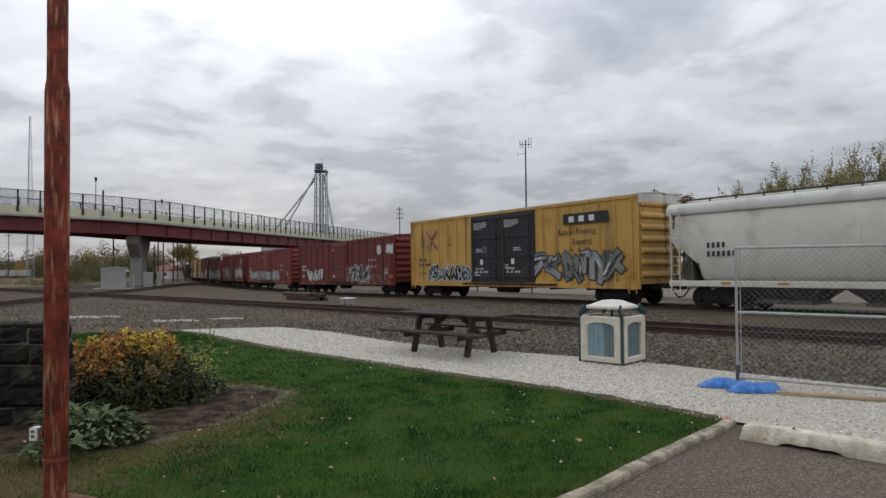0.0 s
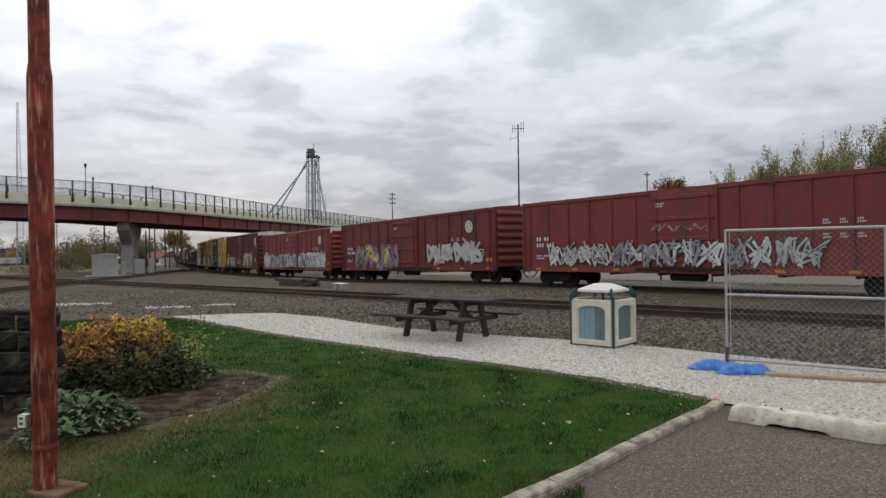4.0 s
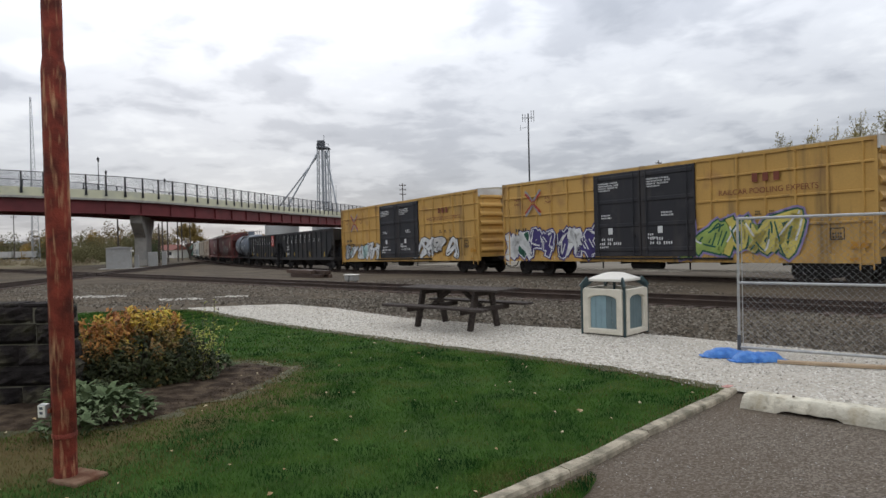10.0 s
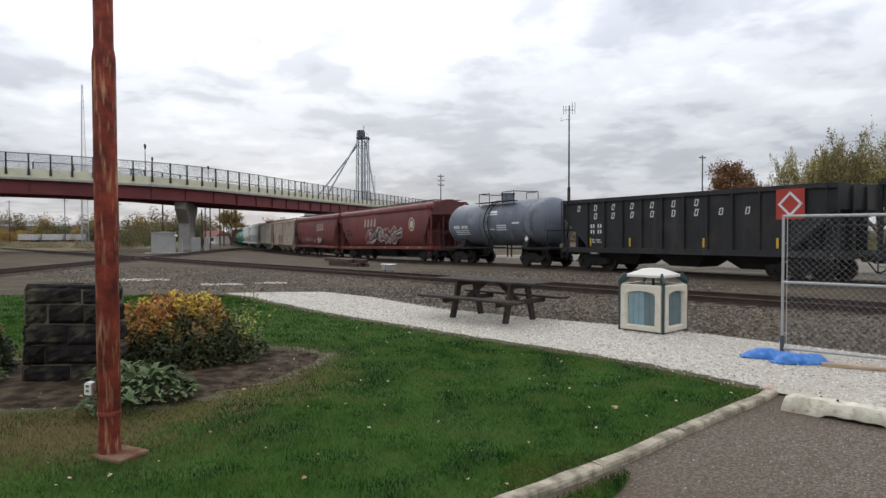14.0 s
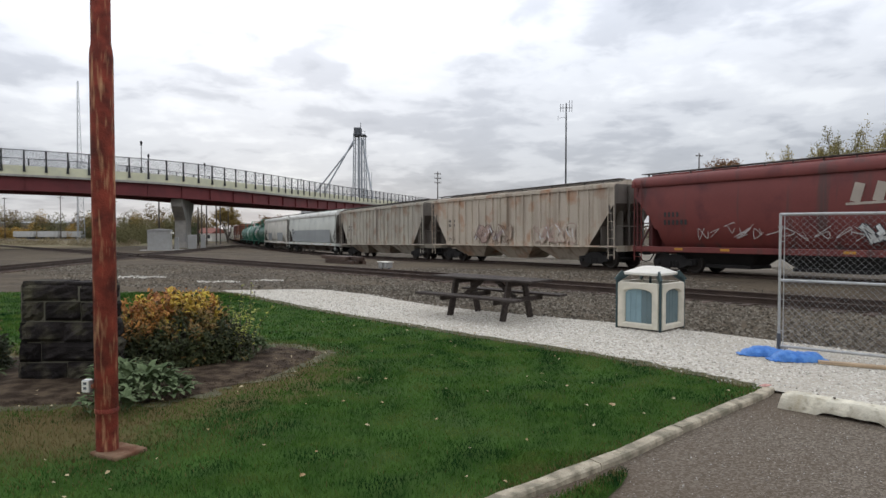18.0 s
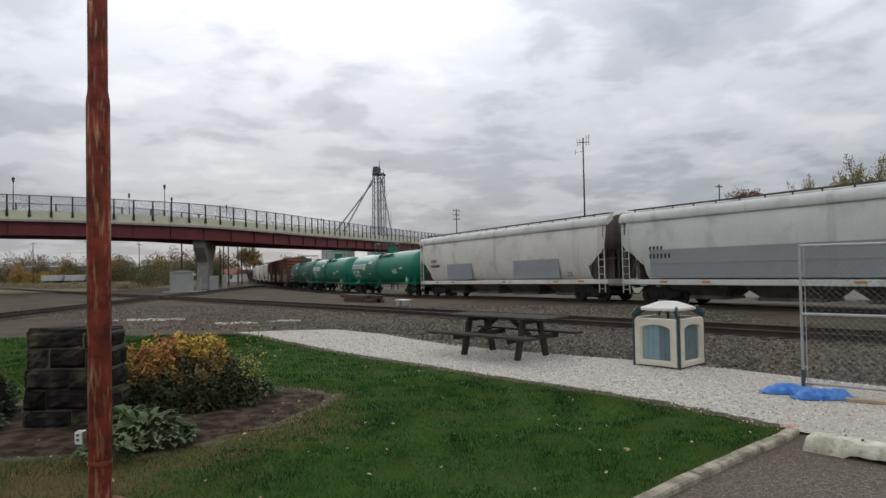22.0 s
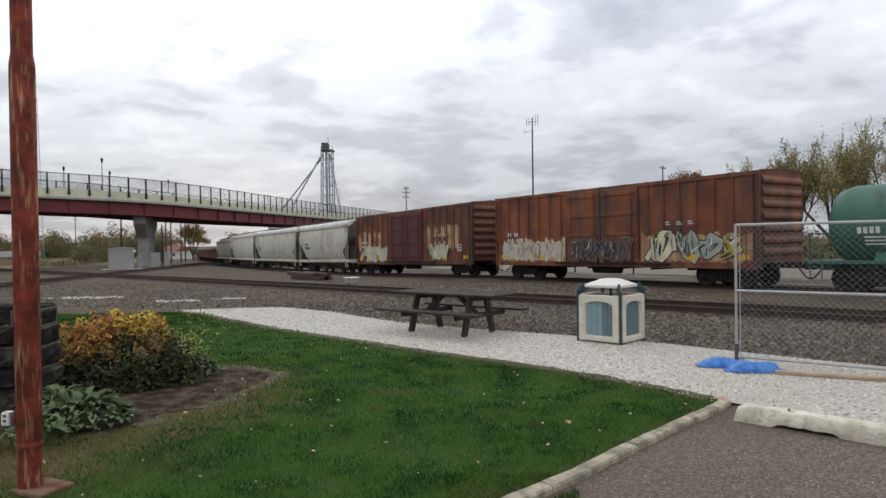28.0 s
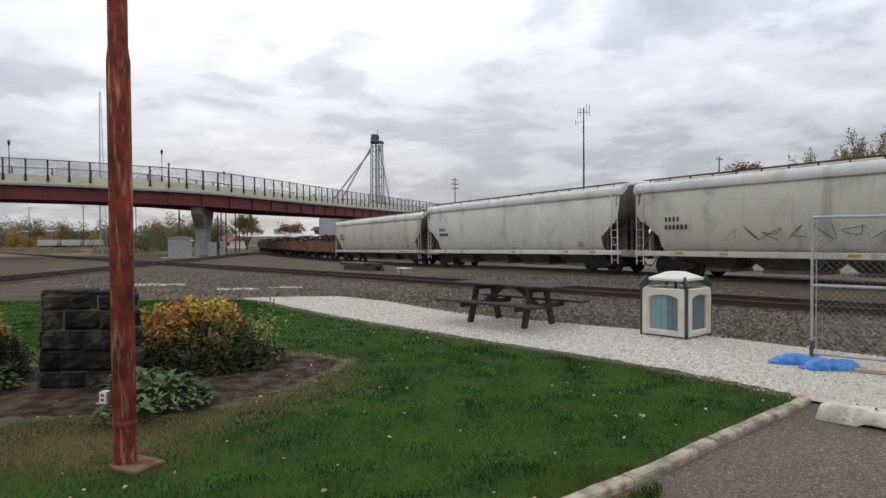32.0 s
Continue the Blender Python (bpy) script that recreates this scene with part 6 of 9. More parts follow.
# ---- things by the tracks ----
def utility_pole(x, y, top, arms=2, lean=0.0, r=0.16, wires=False, label="weathered wooden utility pole with crossarms"):
    z = ground_z(x, y)
    ob = thing("utility_pole", label, "utility pole", "utility poles", at=(x, y, z))
    bm = bmnew()
    bm_rod(bm, (0, 0, -0.3), (lean, 0, top - z), r, r * 0.65, 10)
    part("pole", bm, M["pole_wood"], ob)
    for i in range(arms):
        bm = bmnew()
        zz = top - z - 0.5 - i * 1.0
        bm_box(bm, -0.8, -0.06, zz - 0.06, 0.8, 0.06, zz + 0.06)
        for xx in (-0.7, -0.35, 0.35, 0.7):
            bm_rod(bm, (xx, 0, zz + 0.05), (xx, 0, zz + 0.25), 0.05, n=6)
        part("crossarm", bm, M["pole_wood"], ob, at=pose(lean, 0, 0, 0, 0, 25))


def lattice_tower(x, y, top, base_w, top_w, label, name="radio_tower", material="steel", sections=16):
    z = ground_z(x, y)
    ob = thing(name, label, "radio tower", at=(x, y, z))
    h = top - z
    legs = [(math.cos(a), math.sin(a)) for a in (0.4, 0.4 + 2.094, 0.4 + 4.189)]
    for c, s in legs:
        bm = bmnew()
        bm_rod(bm, (c * base_w / 2, s * base_w / 2, 0), (c * top_w / 2, s * top_w / 2, h), 0.09, 0.05, 6)
        part("leg", bm, M[material], ob)
    bm = bmnew()
    for i in range(sections):
        z0, z1 = h * i / sections, h * (i + 1) / sections
        w0, w1 = base_w + (top_w - base_w) * i / sections, base_w + (top_w - base_w) * (i + 1) / sections
        for k in range(3):
            (c0, s0), (c1, s1) = legs[k], legs[(k + 1) % 3]
            bm_rod(bm, (c0 * w0 / 2, s0 * w0 / 2, z0), (c1 * w1 / 2, s1 * w1 / 2, z1), 0.035, n=4)
            bm_rod(bm, (c0 * w1 / 2, s0 * w1 / 2, z1), (c1 * w1 / 2, s1 * w1 / 2, z1), 0.03, n=4)
    part("bracing", bm, M[material], ob)
    return ob, h


def antenna_mast():
    x, y, top = 15.9, 117.0, 23.3
    z = ground_z(x, y)
    ob = thing("antenna_mast", "tall slim radio mast with antenna rods at the top", "antenna mast", at=(x, y, z))
    h = top - z
    bm = bmnew()
    bm_rod(bm, (0, 0, 0), (0, 0, h - 14.0), 0.27, n=10)
    bm_rod(bm, (0, 0, h - 14.0), (0, 0, h + 0.4), 0.15, 0.11, 8)
    part("mast", bm, M["black"], ob)
    bm = bmnew()
    for xx in (-1.0, -0.55, 0.55, 1.0):
        bm_rod(bm, (0, 0, h - 0.4), (xx, 0, h - 0.4), 0.05, n=6)
        bm_rod(bm, (xx, 0, h - 1.1), (xx, 0, h + (0.9 if xx > 0 else 0.3)), 0.05, n=6)
    bm_rod(bm, (-1.4, 0, h - 2.2), (0, 0, h - 2.0), 0.03, n=6)
    bm_rod(bm, (-1.4, 0, h - 2.6), (-1.4, 0, h - 1.7), 0.03, n=6)
    part("antenna", bm, M["black"], ob)


def grain_elevator():
    x, y = -33.0, 187.0
    z = ground_z(x, y)
    top = 30.0
    ob = thing("elevator_tower", "open steel grain elevator leg with spouts", "grain elevator", at=(x, y, z))
    h = top - z
    w = 1.9
    for sx in (-1, 1):
        for sy in (-1, 1):
            bm = bmnew()
            bm_rod(bm, (sx * w, sy * w, 0), (sx * w * 0.75, sy * w * 0.75, h - 1.5), 0.16, n=6)
            part("leg", bm, M["steel"], ob)
    bm = bmnew()
    for i in range(12):
        z0, z1 = (h - 1.5) * i / 12, (h - 1.5) * (i + 1) / 12
        k0, k1 = w * (1 - 0.25 * i / 12), w * (1 - 0.25 * (i + 1) / 12)
        for (ax, ay), (bx, by) in (((-1, -1), (1, -1)), ((1, -1), (1, 1)), ((1, 1), (-1, 1)), ((-1, 1), (-1, -1))):
            bm_rod(bm, (ax * k0, ay * k0, z0), (bx * k1, by * k1, z1), 0.05, n=4)
            bm_rod(bm, (ax * k1, ay * k1, z1), (bx * k1, by * k1, z1), 0.06, n=4)
    part("bracing", bm, M["steel"], ob)
    bm = bmnew()
    bm_box(bm, -0.5, -0.5, 0, 0.1, 0.1, h - 1.5)
    bm_box(bm, 0.35, -0.4, 0, 0.8, 0.1, h - 2.5)
    part("bucket_leg", bm, M["steel"], ob)
    bm = bmnew()
    bm_box(bm, -1.5, -1.2, h - 1.7, 0.5, 1.2, h + 0.4, 0.2)
    bm_box(bm, -1.6, -1.8, h - 2.0, 1.9, 1.8, h - 1.75)
    bm_rod(bm, (0.3, 0, h - 0.2), (0.3, 0, h + 2.0), 0.08, n=6)
    for xx in (-1.5, 0.2, 1.8):
        bm_rod(bm, (xx, -1.75, h - 1.9), (xx, -1.75, h - 0.8), 0.05, n=6)
    bm_rod(bm, (-1.5, -1.75, h - 0.8), (1.8, -1.75, h - 0.8), 0.05, n=6)
    part("head_house", bm, M["dark_steel"], ob, "steel head box with platform")
    for a, b in (((-1.6, 0, h - 3.0), (-10.5, -3, h - 19.5)), ((-1.8, 0.5, h - 4.0), (-13.0, 2, h - 17.5)), ((0.8, 0, h - 3.0), (4.6, -3, h - 22))):
        bm = bmnew()
        bm_rod(bm, a, b, 0.22, n=8)
        part("spout", bm, M["steel"], ob)
    bm = bmnew()
    for i in range(9):
        bm_rod(bm, (2.2, -1.5 + (i % 2) * 3, h * 0.25 + i * 1.9), (2.2, 1.5 - (i % 2) * 3, h * 0.25 + (i + 1) * 1.9), 0.05, n=4)
    bm_rod(bm, (3.4, 0, h * 0.2), (3.4, 0, h * 0.62), 0.05, n=4)
    bm_rod(bm, (2.8, 0, h * 0.2), (2.8, 0, h * 0.62), 0.05, n=4)
    part("stair", bm, M["steel"], ob)
    for bx, by, r, hh, cone in ((-44, 182, 4.6, 11.2, 2.4), (-36.5, 205, 3.6, 11.0, 2.0)):
        bn = thing("grain_bin", "corrugated galvanised grain bin with a conical roof", "grain bin", "grain bins", at=(bx, by, ground_z(bx, by)))
        bm = bmnew()
        n = 40
        rings = []
        for i in range(45):
            rr = r + (0.05 if i % 2 else 0.0)
            rings.append([(rr * math.cos(2 * math.pi * k / n), rr * math.sin(2 * math.pi * k / n), hh * i / 44) for k in range(n)])
        bm_loft(bm, rings)
        part("shell", bm, M["galv"], bn)
        bm = bmnew()
        bm_rod(bm, (0, 0, hh), (0, 0, hh + cone), r + 0.15, 0.4, 32)
        bm_rod(bm, (0, 0, hh + cone), (0, 0, hh + cone + 0.4), 0.4, n=12)
        part("roof", bm, M["galv"], bn)


def signal_house():
    ob = thing("signal_house", "grey metal railway signal bungalow", "signal house", at=pose(-39.4, 79.9, ground_z(-39.4, 79.9), 0, 0, 22))
    bm = bmnew()
    bm_box(bm, -1.35, -1.1, 0.0, 1.35, 1.1, 2.45, 0.02)
    part("body", bm, M["grey_box"], ob)
    bm = bmnew()
    bm_box(bm, -0.02, -1.118, 0.05, 0.02, -1.102, 2.4)
    rib = mesh_of("panel_rib", bm, M["grey_box"])
    for i in range(7):
        part("panel_rib", rib, None, ob, at=(-1.2 + 0.4 * i, 0, 0))
    bm = bmnew()
    bm_prism(bm, [(-1.45, 2.45), (1.45, 2.45), (1.4, 2.55), (0, 2.7), (-1.4, 2.55)], "y", -1.2, 1.2)
    part("roof", bm, M["grey_box"], ob)
    bm = bmnew()
    bm_box(bm, 1.352, -0.5, 0.15, 1.37, 0.5, 2.2)
    part("door", bm, M["galv"], ob)
    bm = bmnew()
    bm_rod(bm, (1.35, -1.0, 2.15), (1.65, -1.15, 2.15), 0.13, n=12)
    part("lamp", bm, M["white_plastic"], ob, "small white round lamp")
    bm = bmnew()
    bm_box(bm, -2.2, -2.2, -0.1, 3.2, 2.0, 0.03)
    part("base_slab", bm, M["concrete"], ob, "pale concrete slab")
    for x, y, w, h, lab in ((-37.5, 85.0, 1.1, 1.95, "white metal equipment cabinet by the track"), (-37.3, 88.0, 0.6, 2.0, "narrow white metal equipment cabinet"), (-38.0, 81.5, 0.5, 1.6, "low grey metal relay case")):
        c = thing("equipment_cabinet", lab, "equipment cabinet", "trackside cabinets", at=pose(x, y, ground_z(x, y), 0, 0, 20))
        bm = bmnew()
        bm_box(bm, -w / 2, -0.4, 0, w / 2, 0.4, h, 0.03)
        part("body", bm, M["grey_box"], c)
        bm = bmnew()
        bm_box(bm, -w / 2 + 0.06, -0.42, 0.1, w / 2 - 0.06, -0.402, h - 0.1)
        part("door", bm, M["grey_box"], c)


def trackside_bits():
    ob = thing("switch_box", "small white and grey trackside junction box", "junction box", at=pose(-4.75, 33.2, ground_z(-4.75, 33.2), 0, 0, -40))
    bm = bmnew()
    bm_box(bm, -0.32, -0.2, 0.1, 0.0, 0.2, 0.38, 0.02)
    bm_box(bm, 0.06, -0.2, 0.1, 0.34, 0.2, 0.37, 0.02)
    part("body", bm, M["grey_box"], ob)
    bm = bmnew()
    bm_box(bm, -0.36, -0.24, 0.38, 0.38, 0.24, 0.42, 0.01)
    part("lid", bm, M["white_plastic"], ob)
    bm = bmnew()
    for x in (-0.26, 0.28):
        bm_rod(bm, (x, 0, -0.1), (x, 0, 0.12), 0.05, n=8)
    part("leg", bm, M["dark_steel"], ob)
    rnd = random.Random(5)
    ob = thing("tie_stack", "stack of old dark wooden sleepers", "sleeper stack", at=pose(-8.6, 41.4, ground_z(-8.6, 41.4), 0, 0, -54))
    for i in range(8):
        bm = bmnew()
        r, c = divmod(i, 4)
        x, y = (c - 1.5) * 0.27 + rnd.uniform(-0.03, 0.03), rnd.uniform(-0.7, 0.7)
        bm_box(bm, -1.9 + y, x - 0.12, r * 0.24, 1.8 + y, x + 0.12, r * 0.24 + 0.22, 0.01)
        part("sleeper", bm, M["tie"], ob, at=pose(0, 0, 0, 0, 0, rnd.uniform(-2, 2)))


# ---- foreground ----
def pole():
    ob = thing("steel_pole", "rust-red painted steel pole with peeling streaks on a concrete footing", "pole", at=(-2.893, 4.305, 0.0))
    n = 28

    def tube(prof):
        bm = bmnew()
        bm_loft(bm, [[(r * math.cos(2 * math.pi * i / n), r * math.sin(2 * math.pi * i / n), z) for i in range(n)] for r, z in prof])
        return bm
    part("shaft", tube([(0.077, 0.03), (0.077, 0.33), (0.080, 0.335), (0.081, 2.93), (0.078, 2.97), (0.070, 3.02), (0.068, 3.05), (0.068, 6.5)]), M["rust_pole"], ob, smooth=True)
    part("collar", tube([(0.076, 0.305), (0.084, 0.31), (0.084, 0.34), (0.079, 0.346)]), M["rust_pole"], ob, "rusty joint collar", smooth=True)
    bm = bmnew()
    bm_box(bm, -0.07, -0.10, -0.1, 0.23, 0.17, 0.03, 0.015, 2)
    part("footing", bm, mat("stained_footing", (0.125, 0.058, 0.034), 0.95, spec=0.1, var=0.3, scale=6, fine=50, bump=0.5, col2=(0.22, 0.15, 0.10), amount=0.35, mscale=5), ob, "rust-stained concrete footing", at=pose(0, 0, 0, 0, 0, -24))
    bx = thing("socket_box", "small grey weatherproof electrical socket box", "socket box", at=pose(-2.995, 4.25, 0.47, 0, 0, -6) @ Matrix.Scale(0.62, 4))
    bm = bmnew()
    bm_box(bm, -0.05, -0.055, 0, 0.05, 0.03, 0.155, 0.012, 2)
    part("body", bm, M["galv"], bx)
    bm = bmnew()
    bm_box(bm, -0.045, -0.068, 0.01, 0.045, -0.055, 0.145, 0.005)
    c = part("cover", bm, M["white_plastic"], bx)
    bm = bmnew()
    bm_box(bm, -0.02, -0.0705, 0.045, 0.02, -0.068, 0.075)
    one = part("outlet", bm, M["dark_steel"], c)
    part("outlet", one.data, None, c, at=(0, 0, 0.055))
    bm = bmnew()
    bm_box(bm, 0.03, -0.03, 0.05, 0.075, 0.03, 0.1)
    part("bracket", bm, M["rust_pole"], bx)


def stone_pillar():
    ob = thing("stone_pier", "square pillar of dark rough-faced stone blocks", "stone pillar", at=pose(-4.62, 6.64, 0.0, 0, 0, 4))
    bm = bmnew()
    bm_box(bm, -0.458, -0.162, -0.05, 0.458, 0.162, 1.06)
    part("core", bm, M["mortar"], ob, "pale mortar joints")
    rnd = random.Random(9)
    z = 0.0
    for r, h in enumerate((0.225, 0.215, 0.225, 0.215, 0.19)):
        for side in range(4):
            half, dep = (0.47, 0.17) if side % 2 == 0 else (0.19, 0.45)
            cuts = [[-half, 0.03, half], [-half, -0.24, half], [-half, 0.0, half], [-half, -0.21, 0.19, half], [-half, 0.17, half]][r] if side % 2 == 0 else [-half, half]
            for a, b in zip(cuts, cuts[1:]):
                bm = bmnew()
                nx_, nz_ = 7, 5
                a2, b2 = a + 0.006, b - 0.006
                bulge, flare = rnd.uniform(0.028, 0.055), 0.95 + 0.09 * (4 - r) / 4
                a2, b2, dep2 = a2 * flare, b2 * flare, dep * flare
                grid = []
                for j in range(nz_ + 1):
                    row = []
                    for i in range(nx_ + 1):
                        u, v = i / nx_, j / nz_
                        edge = min(u, 1 - u, v, 1 - v)
                        d = rnd.uniform(-0.004, 0.006) if edge == 0 else bulge + rnd.uniform(-0.018, 0.022)
                        row.append(bm.verts.new((a2 + (b2 - a2) * u, -dep2 - d, z + 0.005 + (h - 0.010) * v)))
                    grid.append(row)
                for j in range(nz_):
                    for i in range(nx_):
                        bm.faces.new((grid[j][i], grid[j][i + 1], grid[j + 1][i + 1], grid[j + 1][i]))
                back = [bm.verts.new((x, -dep + 0.05, zz)) for x, zz in ((a2, z + 0.005), (b2, z + 0.005), (b2, z + h - 0.005), (a2, z + h - 0.005))]
                bm.faces.new(back[::-1])
                bm.faces.new([back[0], back[1]] + grid[0][::-1])
                bm.faces.new([back[2], back[3]] + grid[-1][:])
                bm.faces.new([back[3], back[0]] + [g[0] for g in grid])
                bm.faces.new([back[1], back[2]] + [g[-1] for g in grid[::-1]])
                bmesh.ops.recalc_face_normals(bm, faces=bm.faces[:])
                part("stone", bm, M["dark_block"], ob, at=pose(0, 0, rnd.uniform(-0.006, 0.006), 0, rnd.uniform(-0.5, 0.5), 90 * side + rnd.uniform(-1.2, 1.2)))
        z += h
    bm = bmnew()
    for i in range(2):
        x0, x1 = (-0.44, 0.02) if i == 0 else (0.03, 0.44)
        v = bm_box(bm, x0, -0.175, z - 0.02, x1, 0.175, z + 0.018, 0.02, 2)
        for q in bm.verts:
            q.co.z += rnd.uniform(-0.012, 0.014)
    part("cap_stone", bm, M["dark_block"], ob)


def leaf_quad(vs, fs, p, direction, normal, length, width, curl=0.15):
    """A folded leaf of four faces."""
    d = direction.normalized()
    s = d.cross(normal).normalized()
    n = s.cross(d)
    o = len(vs)
    for k, (t, w, up) in enumerate(((0, 0.12, 0), (0.35, 1.0, 0.06), (0.7, 0.75, 0.02), (1.0, 0.03, -curl))):
        c = p + d * (length * t) + n * (up * length)
        vs.extend([tuple(c - s * width * w / 2 + n * (0.12 * width * w)), tuple(c), tuple(c + s * width * w / 2 + n * (0.12 * width * w))])
    for k in range(3):
        a = o + 3 * k
        fs.extend([(a, a + 1, a + 4, a + 3), (a + 1, a + 2, a + 5, a + 4)])


def mesh_thing(name, vs, fs, material, parent, label="", kind=""):
    me = bpy.data.meshes.new(name)
    me.from_pydata(vs, [], fs)
    me.materials.append(material)
    ob = part(name, me, None, parent, label)
    if kind:
        ob["kind"] = kind
    return ob


def bush(x, y, r, h, seed, label, gold=True):
    """A dense low shrub of arching shoots; each shoot ends in a plume of leaves, gold and orange above, dark olive below."""
    rnd = random.Random(seed)
    ob = thing("shrub", label, "shrub", "shrubs", at=(x, y, 0))
    bm = bmnew()
    lists = {"green": ([], []), "gold": ([], []), "bronze": ([], []), "orange": ([], [])}
    shoots = 560
    for i in range(shoots):
        # even spread over the dome, lumpy where shoots gather
        f = (i + 0.5) / shoots
        up = 1 - 1.02 * f
        a = i * 2.39996 + rnd.gauss(0, 0.12)
        ring = math.sqrt(max(0.0, 1 - up * up))
        lump = 1 + 0.26 * noise.noise(Vector((math.cos(a) * ring * 2.6 + seed, math.sin(a) * ring * 2.6, up * 2.6))) + rnd.gauss(0, 0.045)
        tip = Vector((math.cos(a) * ring * r * 0.98 * lump, math.sin(a) * ring * r * 0.82 * lump, max(0.05, h * (0.05 + 0.95 * max(up, 0.0) ** 1.65)) * (0.4 + 0.6 * lump)))
        tip.x, tip.y = tip.x * 0.92, tip.y * 0.95
        way = Vector((math.cos(a) * ring * 0.7, math.sin(a) * ring * 0.9, 0.55 + 0.6 * max(up, 0)))
        way = (way + Vector((rnd.gauss(0, 0.2), rnd.gauss(0, 0.2), rnd.gauss(0, 0.15)))).normalized()
        root = Vector((tip.x * 0.35, tip.y * 0.35, 0.02))
        if i % 4 == 0:
            bm_rod(bm, root, tip, 0.008, 0.003, 4, False)
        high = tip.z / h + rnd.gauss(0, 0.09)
        # crown yellow on one flank, orange on the other; lower and right-hand shoots darker
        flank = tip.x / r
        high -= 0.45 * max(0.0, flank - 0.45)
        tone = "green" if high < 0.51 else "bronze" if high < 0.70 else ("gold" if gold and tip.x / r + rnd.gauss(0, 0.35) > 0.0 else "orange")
        size = rnd.uniform(0.85, 1.3)
        plume = rnd.uniform(0.14, 0.24)
        for k in range(28):
            t = rnd.uniform(-1.0, 0.35)
            spread = 0.025 * (1.15 - max(0.0, t))
            p = tip + way * (plume * t) + Vector((rnd.gauss(0, spread), rnd.gauss(0, spread), rnd.gauss(0, spread * 0.8)))
            if p.z < 0.01:
                continue
            pick = tone
            # the inner end of a plume takes the next darker tone
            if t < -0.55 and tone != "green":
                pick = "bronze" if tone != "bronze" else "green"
            elif rnd.random() < 0.10:
                pick = rnd.choice(("bronze", "green", tone))
            d = way * rnd.uniform(0.1, 0.9) + Vector((rnd.uniform(-1, 1), rnd.uniform(-1, 1), rnd.uniform(-0.7, 0.7)))
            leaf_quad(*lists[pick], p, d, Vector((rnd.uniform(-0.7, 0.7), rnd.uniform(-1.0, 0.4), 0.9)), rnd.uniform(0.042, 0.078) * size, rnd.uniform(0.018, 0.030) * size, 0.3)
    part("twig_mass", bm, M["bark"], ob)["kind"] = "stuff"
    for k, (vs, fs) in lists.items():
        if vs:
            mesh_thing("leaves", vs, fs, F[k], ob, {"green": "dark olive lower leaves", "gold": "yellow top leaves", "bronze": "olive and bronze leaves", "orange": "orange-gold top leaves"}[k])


def seed_weed(x, y, n, h, seed, label):
    """Thin weed stems with small pale leaves and dark seed heads."""
    rnd = random.Random(seed)
    ob = thing("seed_weed", label, "weed", "weeds by the shrub", at=(x, y, 0))
    bm = bmnew()
    vs, fs = [], []
    heads = bmnew()
    for i in range(n):
        b = Vector((rnd.gauss(0, 0.10), rnd.gauss(0, 0.08), 0))
        t = b + Vector((rnd.gauss(0, 0.16), rnd.gauss(0, 0.08), h * rnd.uniform(0.55, 1.05)))
        bm_rod(bm, b, t, 0.004, 0.002, 4, False)
        for k in range(14):
            p = b.lerp(t, rnd.uniform(0.35, 1.0))
            leaf_quad(vs, fs, p, Vector((rnd.uniform(-1, 1), rnd.uniform(-1, 1), rnd.uniform(-0.2, 0.8))), Vector((0, -0.3, 1)), rnd.uniform(0.03, 0.06), rnd.uniform(0.012, 0.024))
        if i % 2 == 0:
            bm_rod(heads, t, t + Vector((0, 0, 0.025)), 0.010, 0.006, 6)
    part("stem_mass", bm, M["bark"], ob)["kind"] = "stuff"
    part("seed_heads", heads, M["bark"], ob)["kind"] = "stuff"
    mesh_thing("leaves", vs, fs, F["sprig"], ob, "pale yellow-green leaves")


def lambs_ear(x, y, rx, ry, n, seed):
    rnd = random.Random(seed)
    ob = thing("leafy_perennial", "low clump of broad grey-green felted leaves", "perennial plant", "perennials in the bed", at=(x, y, 0))
    vs, fs = [], []
    for i in range(n):
        a, q = rnd.uniform(0, 2 * math.pi), math.sqrt(rnd.uniform(0, 1))
        px, py = q * math.cos(a) * rx, q * math.sin(a) * ry
        z = 0.04 + 0.20 * (1 - q * q) * rnd.uniform(0.5, 1.1)
        d = Vector((math.cos(a + rnd.gauss(0, 0.7)), math.sin(a + rnd.gauss(0, 0.7)) - 0.3, rnd.uniform(0.25, 1.1)))
        leaf_quad(vs, fs, Vector((px, py, z)), d, Vector((0, 0, 1)), rnd.uniform(0.09, 0.17), rnd.uniform(0.055, 0.088), 0.25)
    mesh_thing("leaves", vs, fs, F["felt"], ob)
    bm = bmnew()
    for i in range(30):
        a, q = rnd.uniform(0, 6.28), rnd.uniform(0, 1)
        bm_rod(bm, (q * math.cos(a) * rx * 0.8, q * math.sin(a) * ry * 0.8, -0.02), (q * math.cos(a) * rx, q * math.sin(a) * ry, 0.14), 0.006, n=4)
    part("stem_mass", bm, F["felt"], ob)["kind"] = "stuff"


